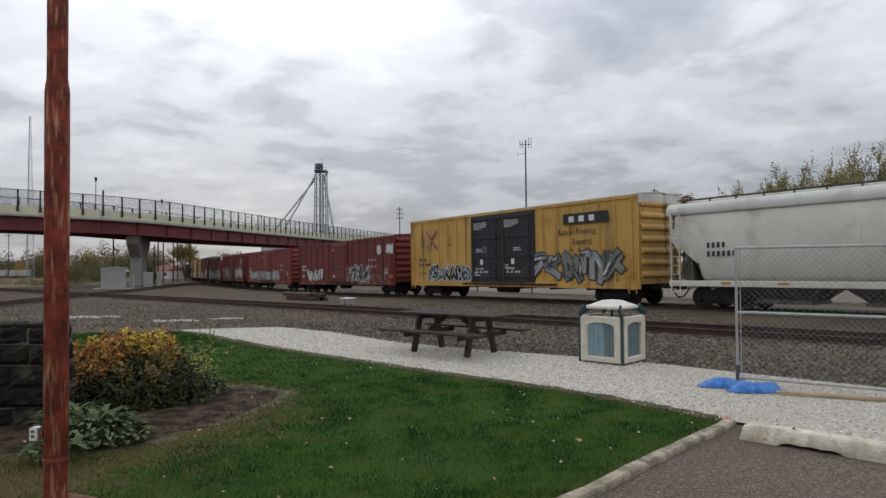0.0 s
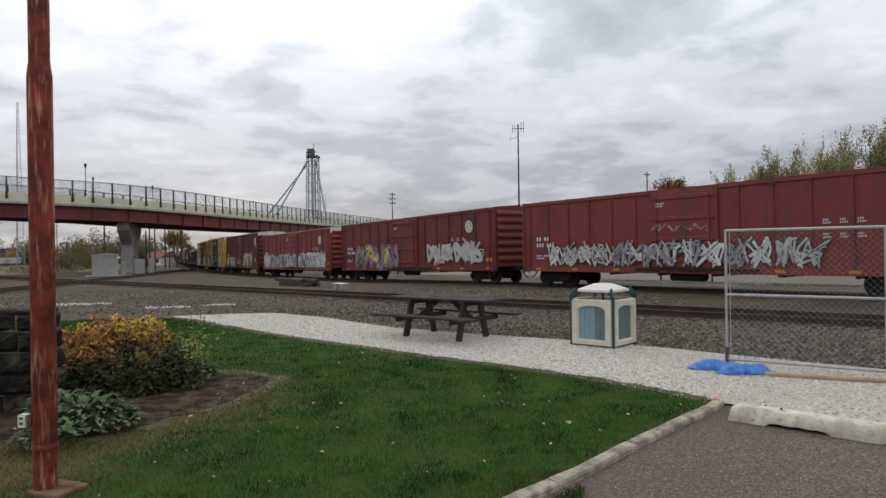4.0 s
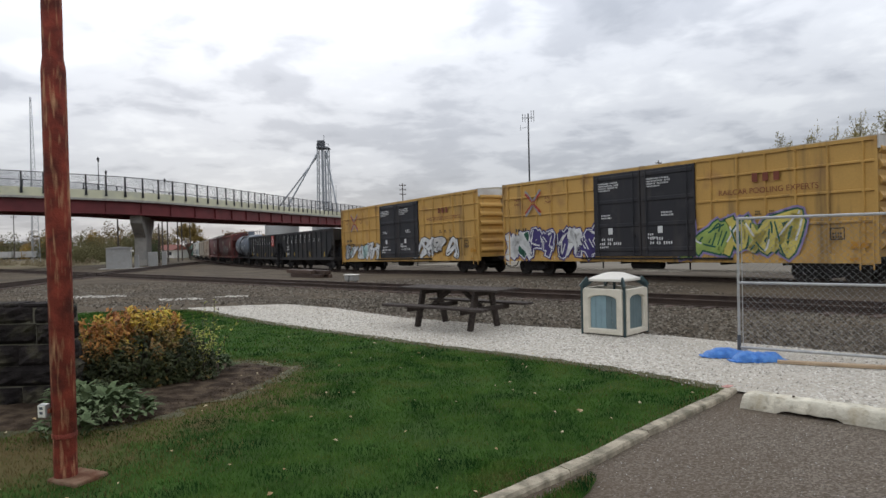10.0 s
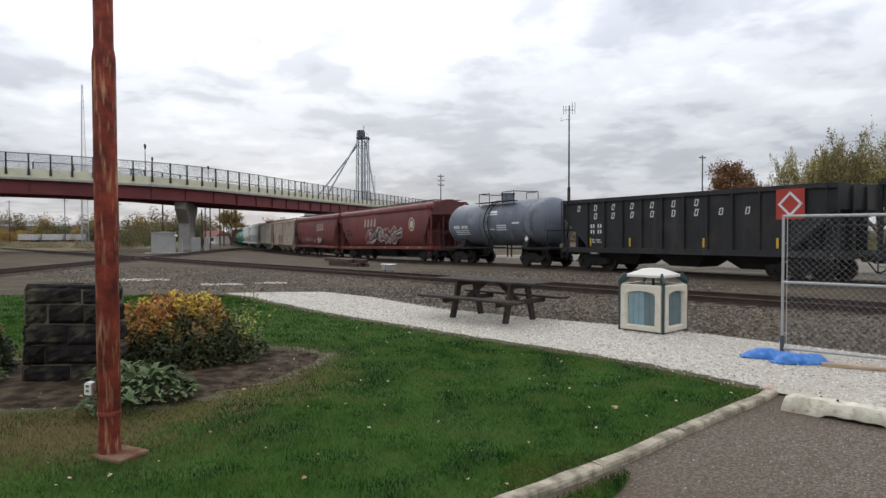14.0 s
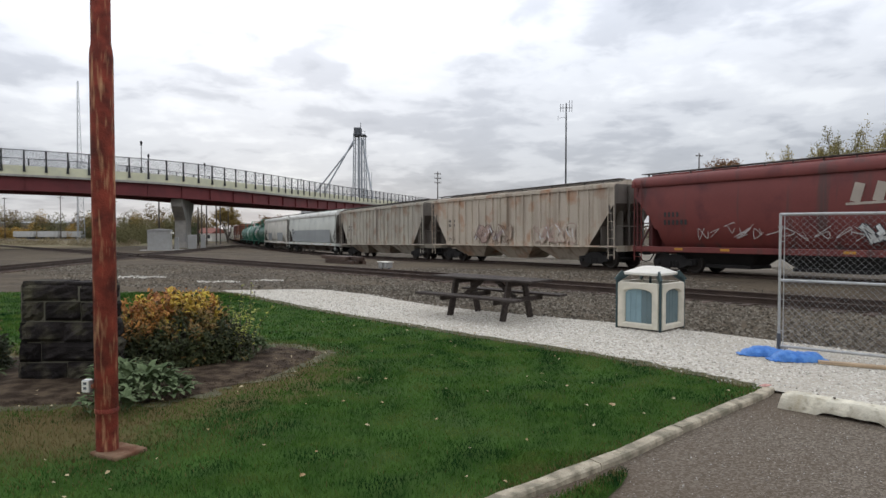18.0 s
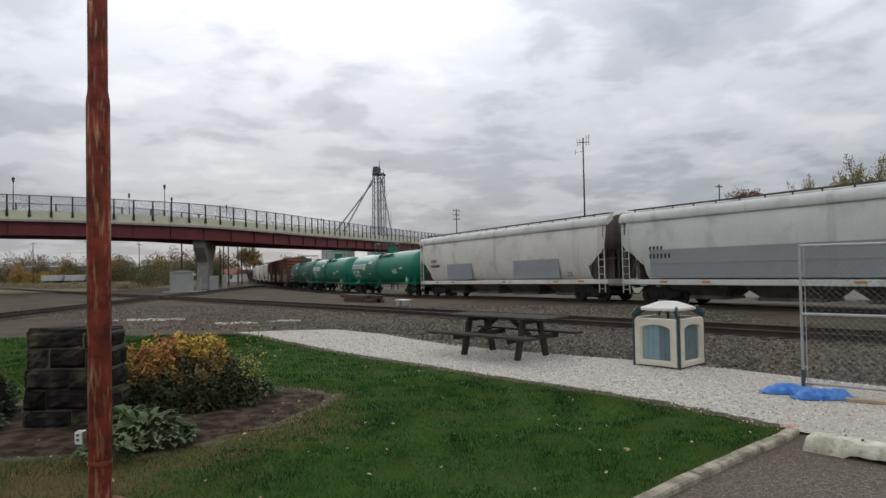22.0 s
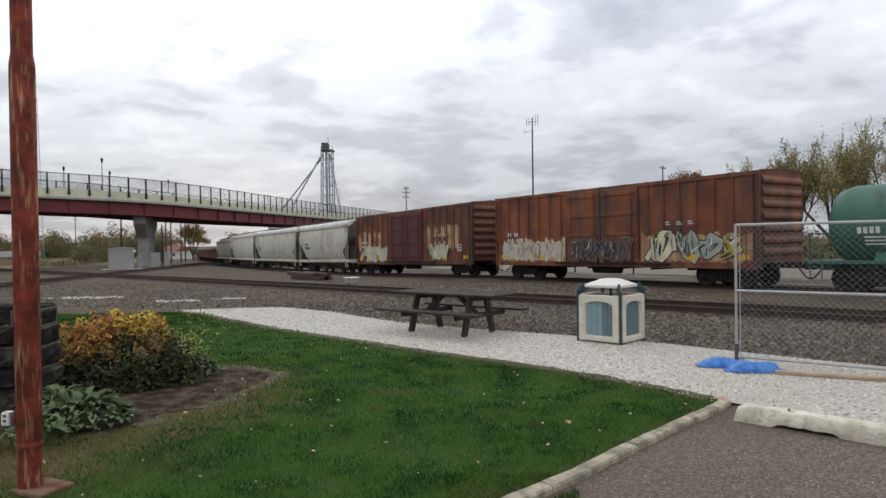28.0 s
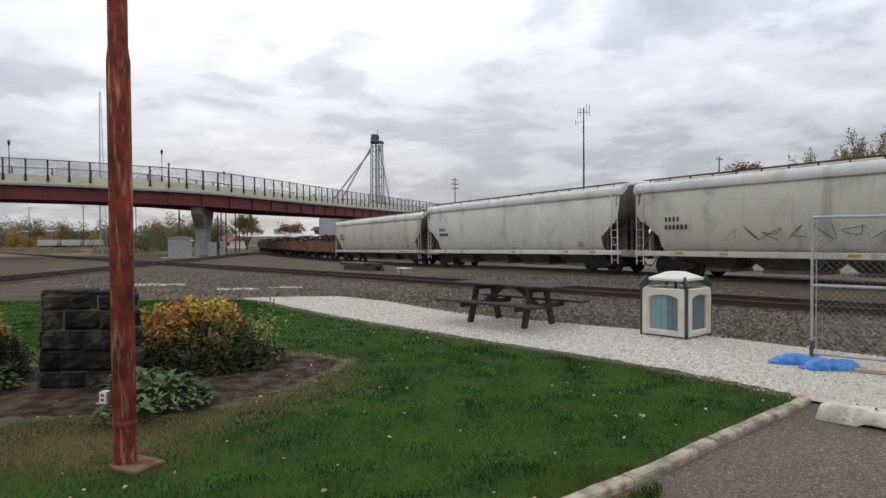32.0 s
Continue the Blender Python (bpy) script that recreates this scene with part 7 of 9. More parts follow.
F = {}
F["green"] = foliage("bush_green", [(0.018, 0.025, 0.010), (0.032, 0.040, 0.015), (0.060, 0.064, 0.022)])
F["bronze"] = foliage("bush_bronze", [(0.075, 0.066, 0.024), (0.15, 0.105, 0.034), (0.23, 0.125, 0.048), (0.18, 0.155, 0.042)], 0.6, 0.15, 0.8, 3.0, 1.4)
F["gold"] = foliage("bush_gold", [(0.28, 0.16, 0.04), (0.46, 0.29, 0.055), (0.60, 0.44, 0.07), (0.45, 0.38, 0.06)], 0.6, 0.15, 0.7, 2.2, 1.8)
F["orange"] = foliage("bush_orange", [(0.20, 0.072, 0.030), (0.34, 0.135, 0.045), (0.46, 0.22, 0.055), (0.30, 0.16, 0.05)], 0.6, 0.15, 0.8, 3.0, 1.6)
F["sprig"] = foliage("sprig_leaf", [(0.16, 0.19, 0.03), (0.30, 0.31, 0.05), (0.40, 0.38, 0.08)])
F["felt"] = foliage("felted_leaf", [(0.060, 0.084, 0.040), (0.105, 0.140, 0.068), (0.175, 0.210, 0.112)], 0.9, 0.08)
F["willow"] = foliage("autumn_willow", [(0.24, 0.205, 0.085), (0.34, 0.29, 0.12), (0.44, 0.36, 0.16)], 0.8, 0.05, 0.7, 0.25)
F["rust_leaf"] = foliage("autumn_rust", [(0.17, 0.085, 0.05), (0.23, 0.12, 0.06), (0.26, 0.16, 0.07)])
F["orange_leaf"] = foliage("autumn_orange", [(0.27, 0.16, 0.045), (0.36, 0.22, 0.055), (0.32, 0.26, 0.07)])
F["dull_leaf"] = foliage("late_green", [(0.18, 0.165, 0.085), (0.27, 0.245, 0.12), (0.34, 0.30, 0.16)], 0.8, 0.05, 0.7, 0.25)
F["gold_dull"] = foliage("dull_gold_leaf", [(0.15, 0.105, 0.038), (0.22, 0.155, 0.052), (0.28, 0.20, 0.07)], 0.8, 0.05, 0.7, 0.3)
F["dark_leaf"] = foliage("dark_green_leaf", [(0.05, 0.065, 0.03), (0.075, 0.09, 0.04), (0.10, 0.11, 0.05)])
F["brush_brown"] = foliage("brown_brush", [(0.11, 0.085, 0.058), (0.17, 0.125, 0.075), (0.21, 0.165, 0.09), (0.17, 0.16, 0.08)], 0.9, 0.05, 0.6, 0.12)
F["scrub"] = foliage("scrub_leaf", [(0.095, 0.092, 0.046), (0.135, 0.125, 0.062), (0.175, 0.155, 0.075)], 0.9, 0.05, 0.5, 0.2)
F["dry_grass"] = foliage("dry_grass", [(0.16, 0.13, 0.075), (0.24, 0.195, 0.115), (0.30, 0.25, 0.15)])
F["fallen"] = foliage("fallen_leaf", [(0.22, 0.13, 0.05), (0.34, 0.24, 0.12), (0.46, 0.38, 0.24), (0.16, 0.09, 0.05)])


def tree(x, y, h, r, leaf, seed, n=2600, size=0.3, upright=0.4, trunk_h=0.3, bare=0.2, label="", name="tree", group="trees behind the tracks"):
    rnd = random.Random(seed)
    ob = thing(name, label, "tree", group, at=(x, y, ground_z(x, y)))
    bm = bmnew()
    tr = max(0.12, h * 0.02)
    bm_rod(bm, (0, 0, -0.2), (0, 0, h * trunk_h), tr, tr * 0.75, 8, False)
    ends = []
    for i in range(10):
        a = 2 * math.pi * i / 10 + rnd.uniform(-0.3, 0.3)
        q = rnd.uniform(0.35, 0.8)
        z0 = h * trunk_h * rnd.uniform(0.75, 1.0)
        mid = Vector((math.cos(a) * r * q * 0.6, math.sin(a) * r * q * 0.6, z0 + (h - z0) * rnd.uniform(0.3, 0.5)))
        bm_rod(bm, (0, 0, z0), mid, tr * 0.5, tr * 0.3, 6, False)
        for j in range(4):
            b = a + rnd.gauss(0, 0.6)
            k = rnd.uniform(0.35, 1.0)
            e = Vector((math.cos(b) * r * k, math.sin(b) * r * k, h * (1 - (1 - upright) * 0.55 * k * k) * rnd.uniform(0.72, 1.02)))
            bm_rod(bm, mid, e, tr * 0.28, tr * 0.06, 5, False)
            ends.append((mid, e))
            for m in range(3):
                f = rnd.uniform(0.4, 0.9)
                s = mid.lerp(e, f)
                t = s + Vector((rnd.uniform(-1, 1) * r * 0.3, rnd.uniform(-1, 1) * r * 0.3, rnd.uniform(0.05, 0.22) * h * (0.4 + upright)))
                bm_rod(bm, s, t, tr * 0.12, tr * 0.04, 4, False)
                ends.append((s, t))
    part("trunk", bm, M["bark"], ob)
    vs, fs = [], []
    for i in range(n):
        s, e = ends[rnd.randrange(len(ends))]
        f = rnd.uniform(0.25, 1.05)
        p = s.lerp(e, f) + Vector((rnd.gauss(0, 0.055) * r, rnd.gauss(0, 0.055) * r, rnd.gauss(0, 0.02) * h))
        d = (e - s).normalized() * upright + Vector((rnd.uniform(-1, 1), rnd.uniform(-1, 1), rnd.uniform(-0.5, 0.6)))
        o = len(vs)
        d.normalize()
        sd = d.cross(Vector((rnd.uniform(-1, 1), rnd.uniform(-1, 1), rnd.uniform(-1, 1)))).normalized()
        L, w = size * rnd.uniform(0.6, 1.4), size * rnd.uniform(0.25, 0.55)
        vs += [tuple(p), tuple(p + d * L * 0.5 + sd * w), tuple(p + d * L), tuple(p + d * L * 0.5 - sd * w)]
        fs.append((o, o + 1, o + 2, o + 3))
    mesh_thing("crown", vs, fs, F[leaf], ob, "thin autumn foliage")


def plume_tree(x, y, h, r, leaf, seed, n, label):
    """A tree of many upright limbs; every limb carries a feathery plume of small leaves that thins to bare twigs."""
    rnd = random.Random(seed)
    ob = thing("tree", label, "tree", "trees behind the tracks", at=(x, y, ground_z(x, y)))
    bm = bmnew()
    tr = h * 0.018
    fork = h * rnd.uniform(0.14, 0.2)
    bm_rod(bm, (0, 0, -0.2), (0, 0, fork), tr, tr * 0.8, 8, False)
    plumes = []
    for i in range(9):
        a = 2 * math.pi * i / 9 + rnd.uniform(-0.3, 0.3)
        q = rnd.uniform(0.15, 0.62)
        mid = Vector((math.cos(a) * r * q, math.sin(a) * r * q, h * rnd.uniform(0.38, 0.56)))
        bm_rod(bm, (0, 0, fork * rnd.uniform(0.8, 1.0)), mid, tr * 0.5, tr * 0.3, 6, False)
        for j in range(5):
            b = a + rnd.gauss(0, 0.8)
            k = rnd.uniform(0.1, 0.55)
            tip = mid + Vector((math.cos(b) * r * k, math.sin(b) * r * k, h * rnd.uniform(0.12, 0.50) * (1.1 - 0.5 * q)))
            tip.z = min(tip.z, h * rnd.uniform(0.86, 1.02))
            low = mid.lerp(tip, 0.05) - Vector((0, 0, h * 0.10 * (j % 2)))
            bm_rod(bm, mid, tip, tr * 0.22, tr * 0.05, 5, False)
            plumes.append((low, tip))
            for m in range(4):
                f = rnd.uniform(0.25, 0.85)
                c = mid.lerp(tip, f)
                e = c + Vector((rnd.gauss(0, 0.10) * r, rnd.gauss(0, 0.10) * r, rnd.uniform(0.06, 0.17) * h))
                bm_rod(bm, c, e, tr * 0.10, tr * 0.03, 4, False)
                plumes.append((c, e))
    part("trunk", bm, M["bark"], ob)
    vs, fs = [], []
    for i in range(n):
        s, e = plumes[rnd.randrange(len(plumes))]
        f = rnd.random() ** 0.8
        wide = 0.10 * r * (1.05 - f)
        p = s.lerp(e, f) + Vector((rnd.gauss(0, wide), rnd.gauss(0, wide), rnd.gauss(0, 0.02) * h))
        d = ((e - s).normalized() * 0.9 + Vector((rnd.uniform(-1, 1), rnd.uniform(-1, 1), rnd.uniform(-0.6, 0.8)))).normalized()
        sd = d.cross(Vector((rnd.uniform(-1, 1), rnd.uniform(-1, 1), rnd.uniform(-1, 1)))).normalized()
        L, w = rnd.uniform(0.12, 0.28), rnd.uniform(0.025, 0.06)
        o = len(vs)
        vs += [tuple(p), tuple(p + d * L * 0.5 + sd * w), tuple(p + d * L), tuple(p + d * L * 0.5 - sd * w)]
        fs.append((o, o + 1, o + 2, o + 3))
    mesh_thing("crown", vs, fs, F[leaf], ob, "thin feathery autumn foliage")


def kiosk():
    ob = thing("play_kiosk", "small square plastic play stand with arched windows and white roof", "play stand", at=pose(2.82, 10.25, 0.0, 0, 0, -43.5))
    # local: corner at the origin, one face along -x, the other along +y
    S, H = 0.79, 0.82
    cx, cy = -S / 2, S / 2
    posts = [(0, 0), (-S, 0), (0, S), (-S, S)]
    for px, py in posts:
        bm = bmnew()
        bm_box(bm, px - 0.018, py - 0.018, 0, px + 0.018, py + 0.018, H + 0.05, 0.008, 2)
        dx, dy = (cx - px), (cy - py)
        l = math.hypot(dx, dy)
        dx, dy = dx / l, dy / l
        bm_bar(bm, (px - dx * 0.01, py - dy * 0.01, H - 0.02), (px + dx * 0.115, py + dy * 0.115, H + 0.125), 0.03, 0.10)
        part("corner_post", bm, M["green_plastic"], ob)
    for face in range(4):
        m = Matrix.Translation((cx, cy, 0)) @ Matrix.Rotation(math.pi / 2 * face, 4, "Z")
        bm = bmnew()
        n = 14
        w = S / 2 - 0.028
        # panel with an arched opening
        arch = [(-0.245, 0.12), (0.245, 0.12), (0.245, 0.60)] + [(0.245 * math.cos(math.pi * k / n), 0.60 + 0.075 * math.sin(math.pi * k / n)) for k in range(1, n)] + [(-0.245, 0.60)]
        outer = [(-w, 0.03), (w, 0.03), (w, 0.74)] + [(w * math.cos(math.pi * k / n) ** 1 if abs(math.cos(math.pi * k / n)) > 0 else 0, 0.74 + 0.045 * min(1, 3 * math.sin(math.pi * k / n))) for k in range(1, n)] + [(-w, 0.74)]
        yo, yi = -S / 2 - 0.03, -S / 2 + 0.03
        rings = []
        for pts_, yy in ((outer, yi), (outer, yo + 0.012), ([(a * 0.975, 0.03 + (b - 0.03) * 0.98 + 0.006) for a, b in outer], yo), ([(a * 1.10, b + (0.014 if b > 0.3 else -0.02)) for a, b in arch], yo),
                         (arch, yo + 0.03), (arch, yi)):
            rings.append([(a, yy, b) for a, b in pts_])
        bm_loft(bm, rings, caps=False)
        bm_loft(bm, [[(a, yi, b) for a, b in outer], [(a, yi, b) for a, b in arch]], caps=False)
        pn = part("panel", bm, M["tan_plastic"], ob, "cream moulded panel with an arched opening", at=m)
        for k in range(5):
            x0 = -0.245 + 0.49 * k / 5
            bm = bmnew()
            bm_box(bm, x0 + 0.002, yi - 0.008, 0.115, x0 + 0.096, yi + 0.004, 0.685, 0.003)
            part("slat", bm, M["teal_plastic"] if k < 3 and face == 0 else KIOSK_DARK, pn)
    bm = bmnew()
    prof = [(0.42, 0.900), (0.432, 0.908), (0.432, 0.940), (0.415, 0.950), (0.17, 1.035), (0.14, 1.040)]
    rings = []
    for r, z in prof:
        k = r * 0.765
        c = 0.012 + 0.05 * r
        rings.append([(cx + a, cy + b, z) for a, b in ((-k, -k + c), (-k + c, -k), (k - c, -k), (k, -k + c), (k, k - c), (k - c, k), (-k + c, k), (-k, k - c))])
    bm_loft(bm, rings)
    part("roof", bm, M["white_plastic"], ob, "off-white low hipped roof with blunt corners")
    bm = bmnew()
    bm_rod(bm, (cx, cy, 0.75), (cx, cy, 0.91), 0.022, n=10)
    part("centre_post", bm, M["green_plastic"], ob)
    for px, py in posts:
        bm = bmnew()
        bm_bar(bm, (px, py, 0.79), (cx + (px - cx) * 0.66, cy + (py - cy) * 0.66, 0.915), 0.03, 0.05)
        part("roof_support", bm, M["green_plastic"], ob)
    bm = bmnew()
    bm_box(bm, -S + 0.03, 0.03, 0.02, -0.03, S - 0.03, 0.06)
    part("base", bm, M["green_plastic"], ob)


KIOSK_DARK = mat("dark_teal_plastic", (0.125, 0.175, 0.185), 0.6, var=0.1, scale=6)


def picnic_table():
    ob = thing("picnic_table", "dark weathered wooden picnic table with attached benches", "picnic table", at=pose(0.13, 12.09, 0.0, 0, 0, -40.5))
    for i in range(5):
        y = -0.30 + 0.15 * i
        bm = bmnew()
        bm_box(bm, -1.2, y - 0.07, 0.715, 1.2, y + 0.07, 0.755, 0.006)
        part("top_plank", bm, M["wood_dark"], ob)
    for s in (-1, 1):
        for k in (0, 1):
            y = s * (0.62 + 0.14 * k)
            bm = bmnew()
            bm_box(bm, -1.2, y - 0.065, 0.415, 1.2, y + 0.065, 0.455, 0.006)
            part("bench_plank", bm, M["wood_dark"], ob)
    for x in (-0.64, 0.64):
        for s in (-1, 1):
            bm = bmnew()
            bm_bar(bm, (x, s * 0.42, 0.0), (x, s * 0.23, 0.70), 0.05, 0.13)
            part("leg", bm, M["wood_dark"], ob)
        bm = bmnew()
        bm_box(bm, x + 0.025, -0.74, 0.325, x + 0.065, 0.74, 0.415, 0.005)
        part("bench_beam", bm, M["wood_dark"], ob)
        bm = bmnew()
        bm_box(bm, x + 0.025, -0.36, 0.63, x + 0.065, 0.36, 0.715, 0.005)
        part("top_beam", bm, M["wood_dark"], ob)
        bm = bmnew()
        bm_bar(bm, (x * 0.95, 0, 0.39), (x * 0.25, 0, 0.70), 0.045, 0.08)
        part("brace", bm, M["wood_dark"], ob)


def chain_panel(a, b, label, foot=True, first=True):
    a, b = Vector((*a, 0.0)), Vector((*b, 0.0))
    d = b - a
    L = d.length
    ob = thing("fence_panel", label, "fence panel", "temporary fence panels", at=Matrix.Translation(a) @ Matrix.Rotation(math.atan2(d.y, d.x), 4, "Z"))
    z0, z1 = 0.07, 1.88
    for x in ((0.0, L) if first else (L,)):
        bm = bmnew()
        bm_rod(bm, (x, 0, z0 - 0.03), (x, 0, z1), 0.018, n=12)
        part("post", bm, M["galv"], ob)
    for z in (z0 + 0.02, 0.98, z1 - 0.015):
        bm = bmnew()
        bm_rod(bm, (0, 0, z), (L, 0, z), 0.019, n=10)
        part("rail", bm, M["galv"], ob)
    if first:
        bm = bmnew()
        bm_rod(bm, (0.05, 0, z0), (0.05, 0, z1 - 0.02), 0.006, n=8)
        for z in (0.3, 0.72, 1.25, 1.5):
            bm_rod(bm, (0, 0, z), (0.05, 0, z), 0.006, n=6)
        part("tension_bar", bm, M["galv"], ob)
    vs, fs = [], []
    st, w = 0.082, 0.0014
    hgt = z1 - z0 - 0.04
    for sg in (-1, 1):
        x = -hgt
        while x < L + hgt:
            x0, zz0, x1, zz1 = x, z0 + 0.02, x + sg * hgt, z0 + 0.02 + hgt
            # clip to the frame
            def clip(px, pz, qx, qz):
                t0, t1 = 0.0, 1.0
                dx = qx - px
                for lim, sgn in ((0.05 if first else 0.0, 1), (L, -1)):
                    v0, v1 = sgn * (px - lim), sgn * (qx - lim)
                    if v0 < 0 and v1 < 0:
                        return None
                    if v0 < 0:
                        t0 = max(t0, v0 / (v0 - v1))
                    elif v1 < 0:
                        t1 = min(t1, v0 / (v0 - v1))
                if t0 >= t1:
                    return None
                return px + dx * t0, pz + (qz - pz) * t0, px + dx * t1, pz + (qz - pz) * t1
            c = clip(x0, zz0, x1, zz1)
            if c:
                o = len(vs)
                y = 0.002 * sg
                n = Vector((-(c[3] - c[1]), c[2] - c[0])).normalized() * w
                for px, pz, k in ((c[0], c[1], 1), (c[0], c[1], -1), (c[2], c[3], -1), (c[2], c[3], 1)):
                    vs.append((px + n.x * k, y - 0.0022, pz + n.y * k))
                for px, pz, k in ((c[0], c[1], 1), (c[0], c[1], -1), (c[2], c[3], -1), (c[2], c[3], 1)):
                    vs.append((px + n.x * k, y + 0.0022, pz + n.y * k))
                fs += [(o, o + 1, o + 2, o + 3), (o + 7, o + 6, o + 5, o + 4), (o, o + 3, o + 7, o + 4), (o + 1, o + 5, o + 6, o + 2)]
            x += st
    mesh_thing("chain_link", vs, fs, M["wire"], ob, "woven chain-link mesh", "stuff")
    if foot:
        for x in (0.0,):
            bm = bmnew()
            bm_box(bm, x - 0.04, -0.45, 0.0, x + 0.04, 0.45, 0.012)
            bm_rod(bm, (x, 0, 0.0), (x, 0, 0.26), 0.026, n=10)
            part("stand", bm, M["dark_steel"], ob, "flat steel stand")


def sandbag(x, y, turn, L, W, H, seed):
    rnd = random.Random(seed)
    ob = thing("sandbag", "bright blue woven plastic sandbag lying on the gravel", "sandbag", "sandbags on the fence feet", at=pose(x, y, 0.0, 0, 0, turn))
    bm = bmnew()
    nu, nv = 22, 14
    rings = []
    for i in range(nu + 1):
        u = -1 + 2 * i / nu
        k = (1 - abs(u) ** 3.2) ** 0.5 if abs(u) < 1 else 0.0
        ww, hh = W / 2 * (0.55 + 0.45 * k) * (1 + 0.05 * math.sin(5 * u + seed)), H * (0.10 + 0.9 * k) * (1 + 0.12 * math.sin(4 * u + seed * 2))
        ring = []
        for j in range(nv):
            a = 2 * math.pi * j / nv
            z = max(-0.02, math.sin(a)) * hh * (0.9 if math.sin(a) > 0 else 1)
            ring.append((u * L / 2, math.cos(a) * ww + rnd.gauss(0, 0.006), 0.012 + max(0, z) * (1 + 0.04 * math.sin(11 * u + 3 * a + seed)) + rnd.gauss(0, 0.004)))
        rings.append(ring)
    bm_loft(bm, rings)
    part("bag", bm, M["sandbag"], ob, smooth=True)
    for s in (-1, 1):
        bm = bmnew()
        bm_box(bm, min(s * L / 2, s * (L / 2 + 0.05)), -W * 0.28, 0.01, max(s * L / 2, s * (L / 2 + 0.05)), W * 0.28, 0.03, 0.008)
        part("seam", bm, M["sandbag"], ob, "stitched end seam")


def lumber(a, b, w, h, label):
    a, b = Vector((*a, 0)), Vector((*b, 0))
    d = b - a
    ob = thing("lumber_board", label, "timber board", "loose boards on the gravel", at=Matrix.Translation(a) @ Matrix.Rotation(math.atan2(d.y, d.x), 4, "Z"))
    bm = bmnew()
    bm_box(bm, 0, -w / 2, 0.008, d.length, w / 2, 0.008 + h, 0.005)
    part("board", bm, M["lumber"], ob)


def wheel_stop():
    a, b = Vector((2.70, 5.88)), Vector((4.30, 4.38))
    d = b - a
    L = d.length
    ob = thing("wheel_stop", "chipped white-painted concrete parking wheel stop", "wheel stop", at=Matrix.Translation((*a, -0.02)) @ Matrix.Rotation(math.atan2(d.y, d.x), 4, "Z"))
    rnd = random.Random(4)
    bm = bmnew()
    m = 40
    rings = []
    for i in range(m + 1):
        x = L * i / m
        e = min(1.0, min(i, m - i) / 2.0)
        chip = 0.0
        for c, wd, dep in ((0.86, 0.05, 0.022), (0.50, 0.05, 0.01), (1.62, 0.07, 0.02), (2.0, 0.05, 0.012)):
            chip += dep * math.exp(-((x - c) / wd) ** 2)
        foot = (0.03 if (0.34 < x < 0.86 or 1.30 < x < 1.78) else 0.0)
        prof = [(0.0, 0.0 + foot), (-0.004, 0.045 + foot * 0.6), (0.018 + chip * 0.4, 0.125 - chip * 0.6), (0.04, 0.148 - chip * 0.8), (0.15, 0.155 - chip * 0.3), (0.18, 0.13), (0.205, 0.05), (0.21, 0.0)]
        rings.append([(x + (0.03 if i == 0 else -0.03 if i == m else 0) * (z / 0.15), y + rnd.gauss(0, 0.0025), z * (0.86 + 0.14 * e) + (rnd.gauss(0, 0.0025) if z > 0.01 else 0)) for y, z in prof])
    bm_loft(bm, rings)
    part("block", bm, M["stop"], ob, smooth=True)
    for x in (0.45, L - 0.45):
        bm = bmnew()
        bm_rod(bm, (x, 0.105, 0.12), (x, 0.105, 0.165), 0.011, n=8)
        part("anchor_pin", bm, M["rail"], ob, "rusty anchor pin")


def kerb_line():
    pts = spline([(x, y, 0) for x, y in KERB], 4)
    nor = sides(pts)
    ob = thing("kerb", "worn pale concrete kerb edging the lawn", "kerb", kind="structure")
    rnd = random.Random(6)
    acc, start = 0.0, 0
    for i in range(1, len(pts)):
        acc += (pts[i] - pts[i - 1]).length
        if acc > 1.05 or i == len(pts) - 1:
            bm = bmnew()
            rings = []
            for k in range(start, i + 1):
                p, n = pts[k], nor[k]
                g = 0.006 if k in (start, i) else 0.0
                t = (pts[min(k + 1, len(pts) - 1)] - pts[max(k - 1, 0)]).normalized() * (g if k == start else -g)
                j = [rnd.gauss(0, 0.0028) for _ in range(8)]
                rings.append([p + t + n * (a + j[q]) + Vector((0, 0, z + j[q + 1])) for q, (a, z) in enumerate([(0.035, -0.15), (0.030, 0.012), (0.018, 0.030), (-0.070, 0.034), (-0.085, 0.022), (-0.09, -0.15)])])
            bm_loft(bm, rings)
            part("kerb_stone", bm, M["kerb"], ob)
            acc, start = 0.0, i
    bm = bmnew()
    bm_box(bm, -0.07, -0.035, 0.0, 0.06, 0.035, 0.006, 0.002)
    part("paint_mark", bm, mat("pink_paint", (0.48, 0.24, 0.20), 0.8, var=0.3, scale=20), ob, "faded pink survey paint", at=pose(2.88, 6.55, 0.034, 0, 0, 40))


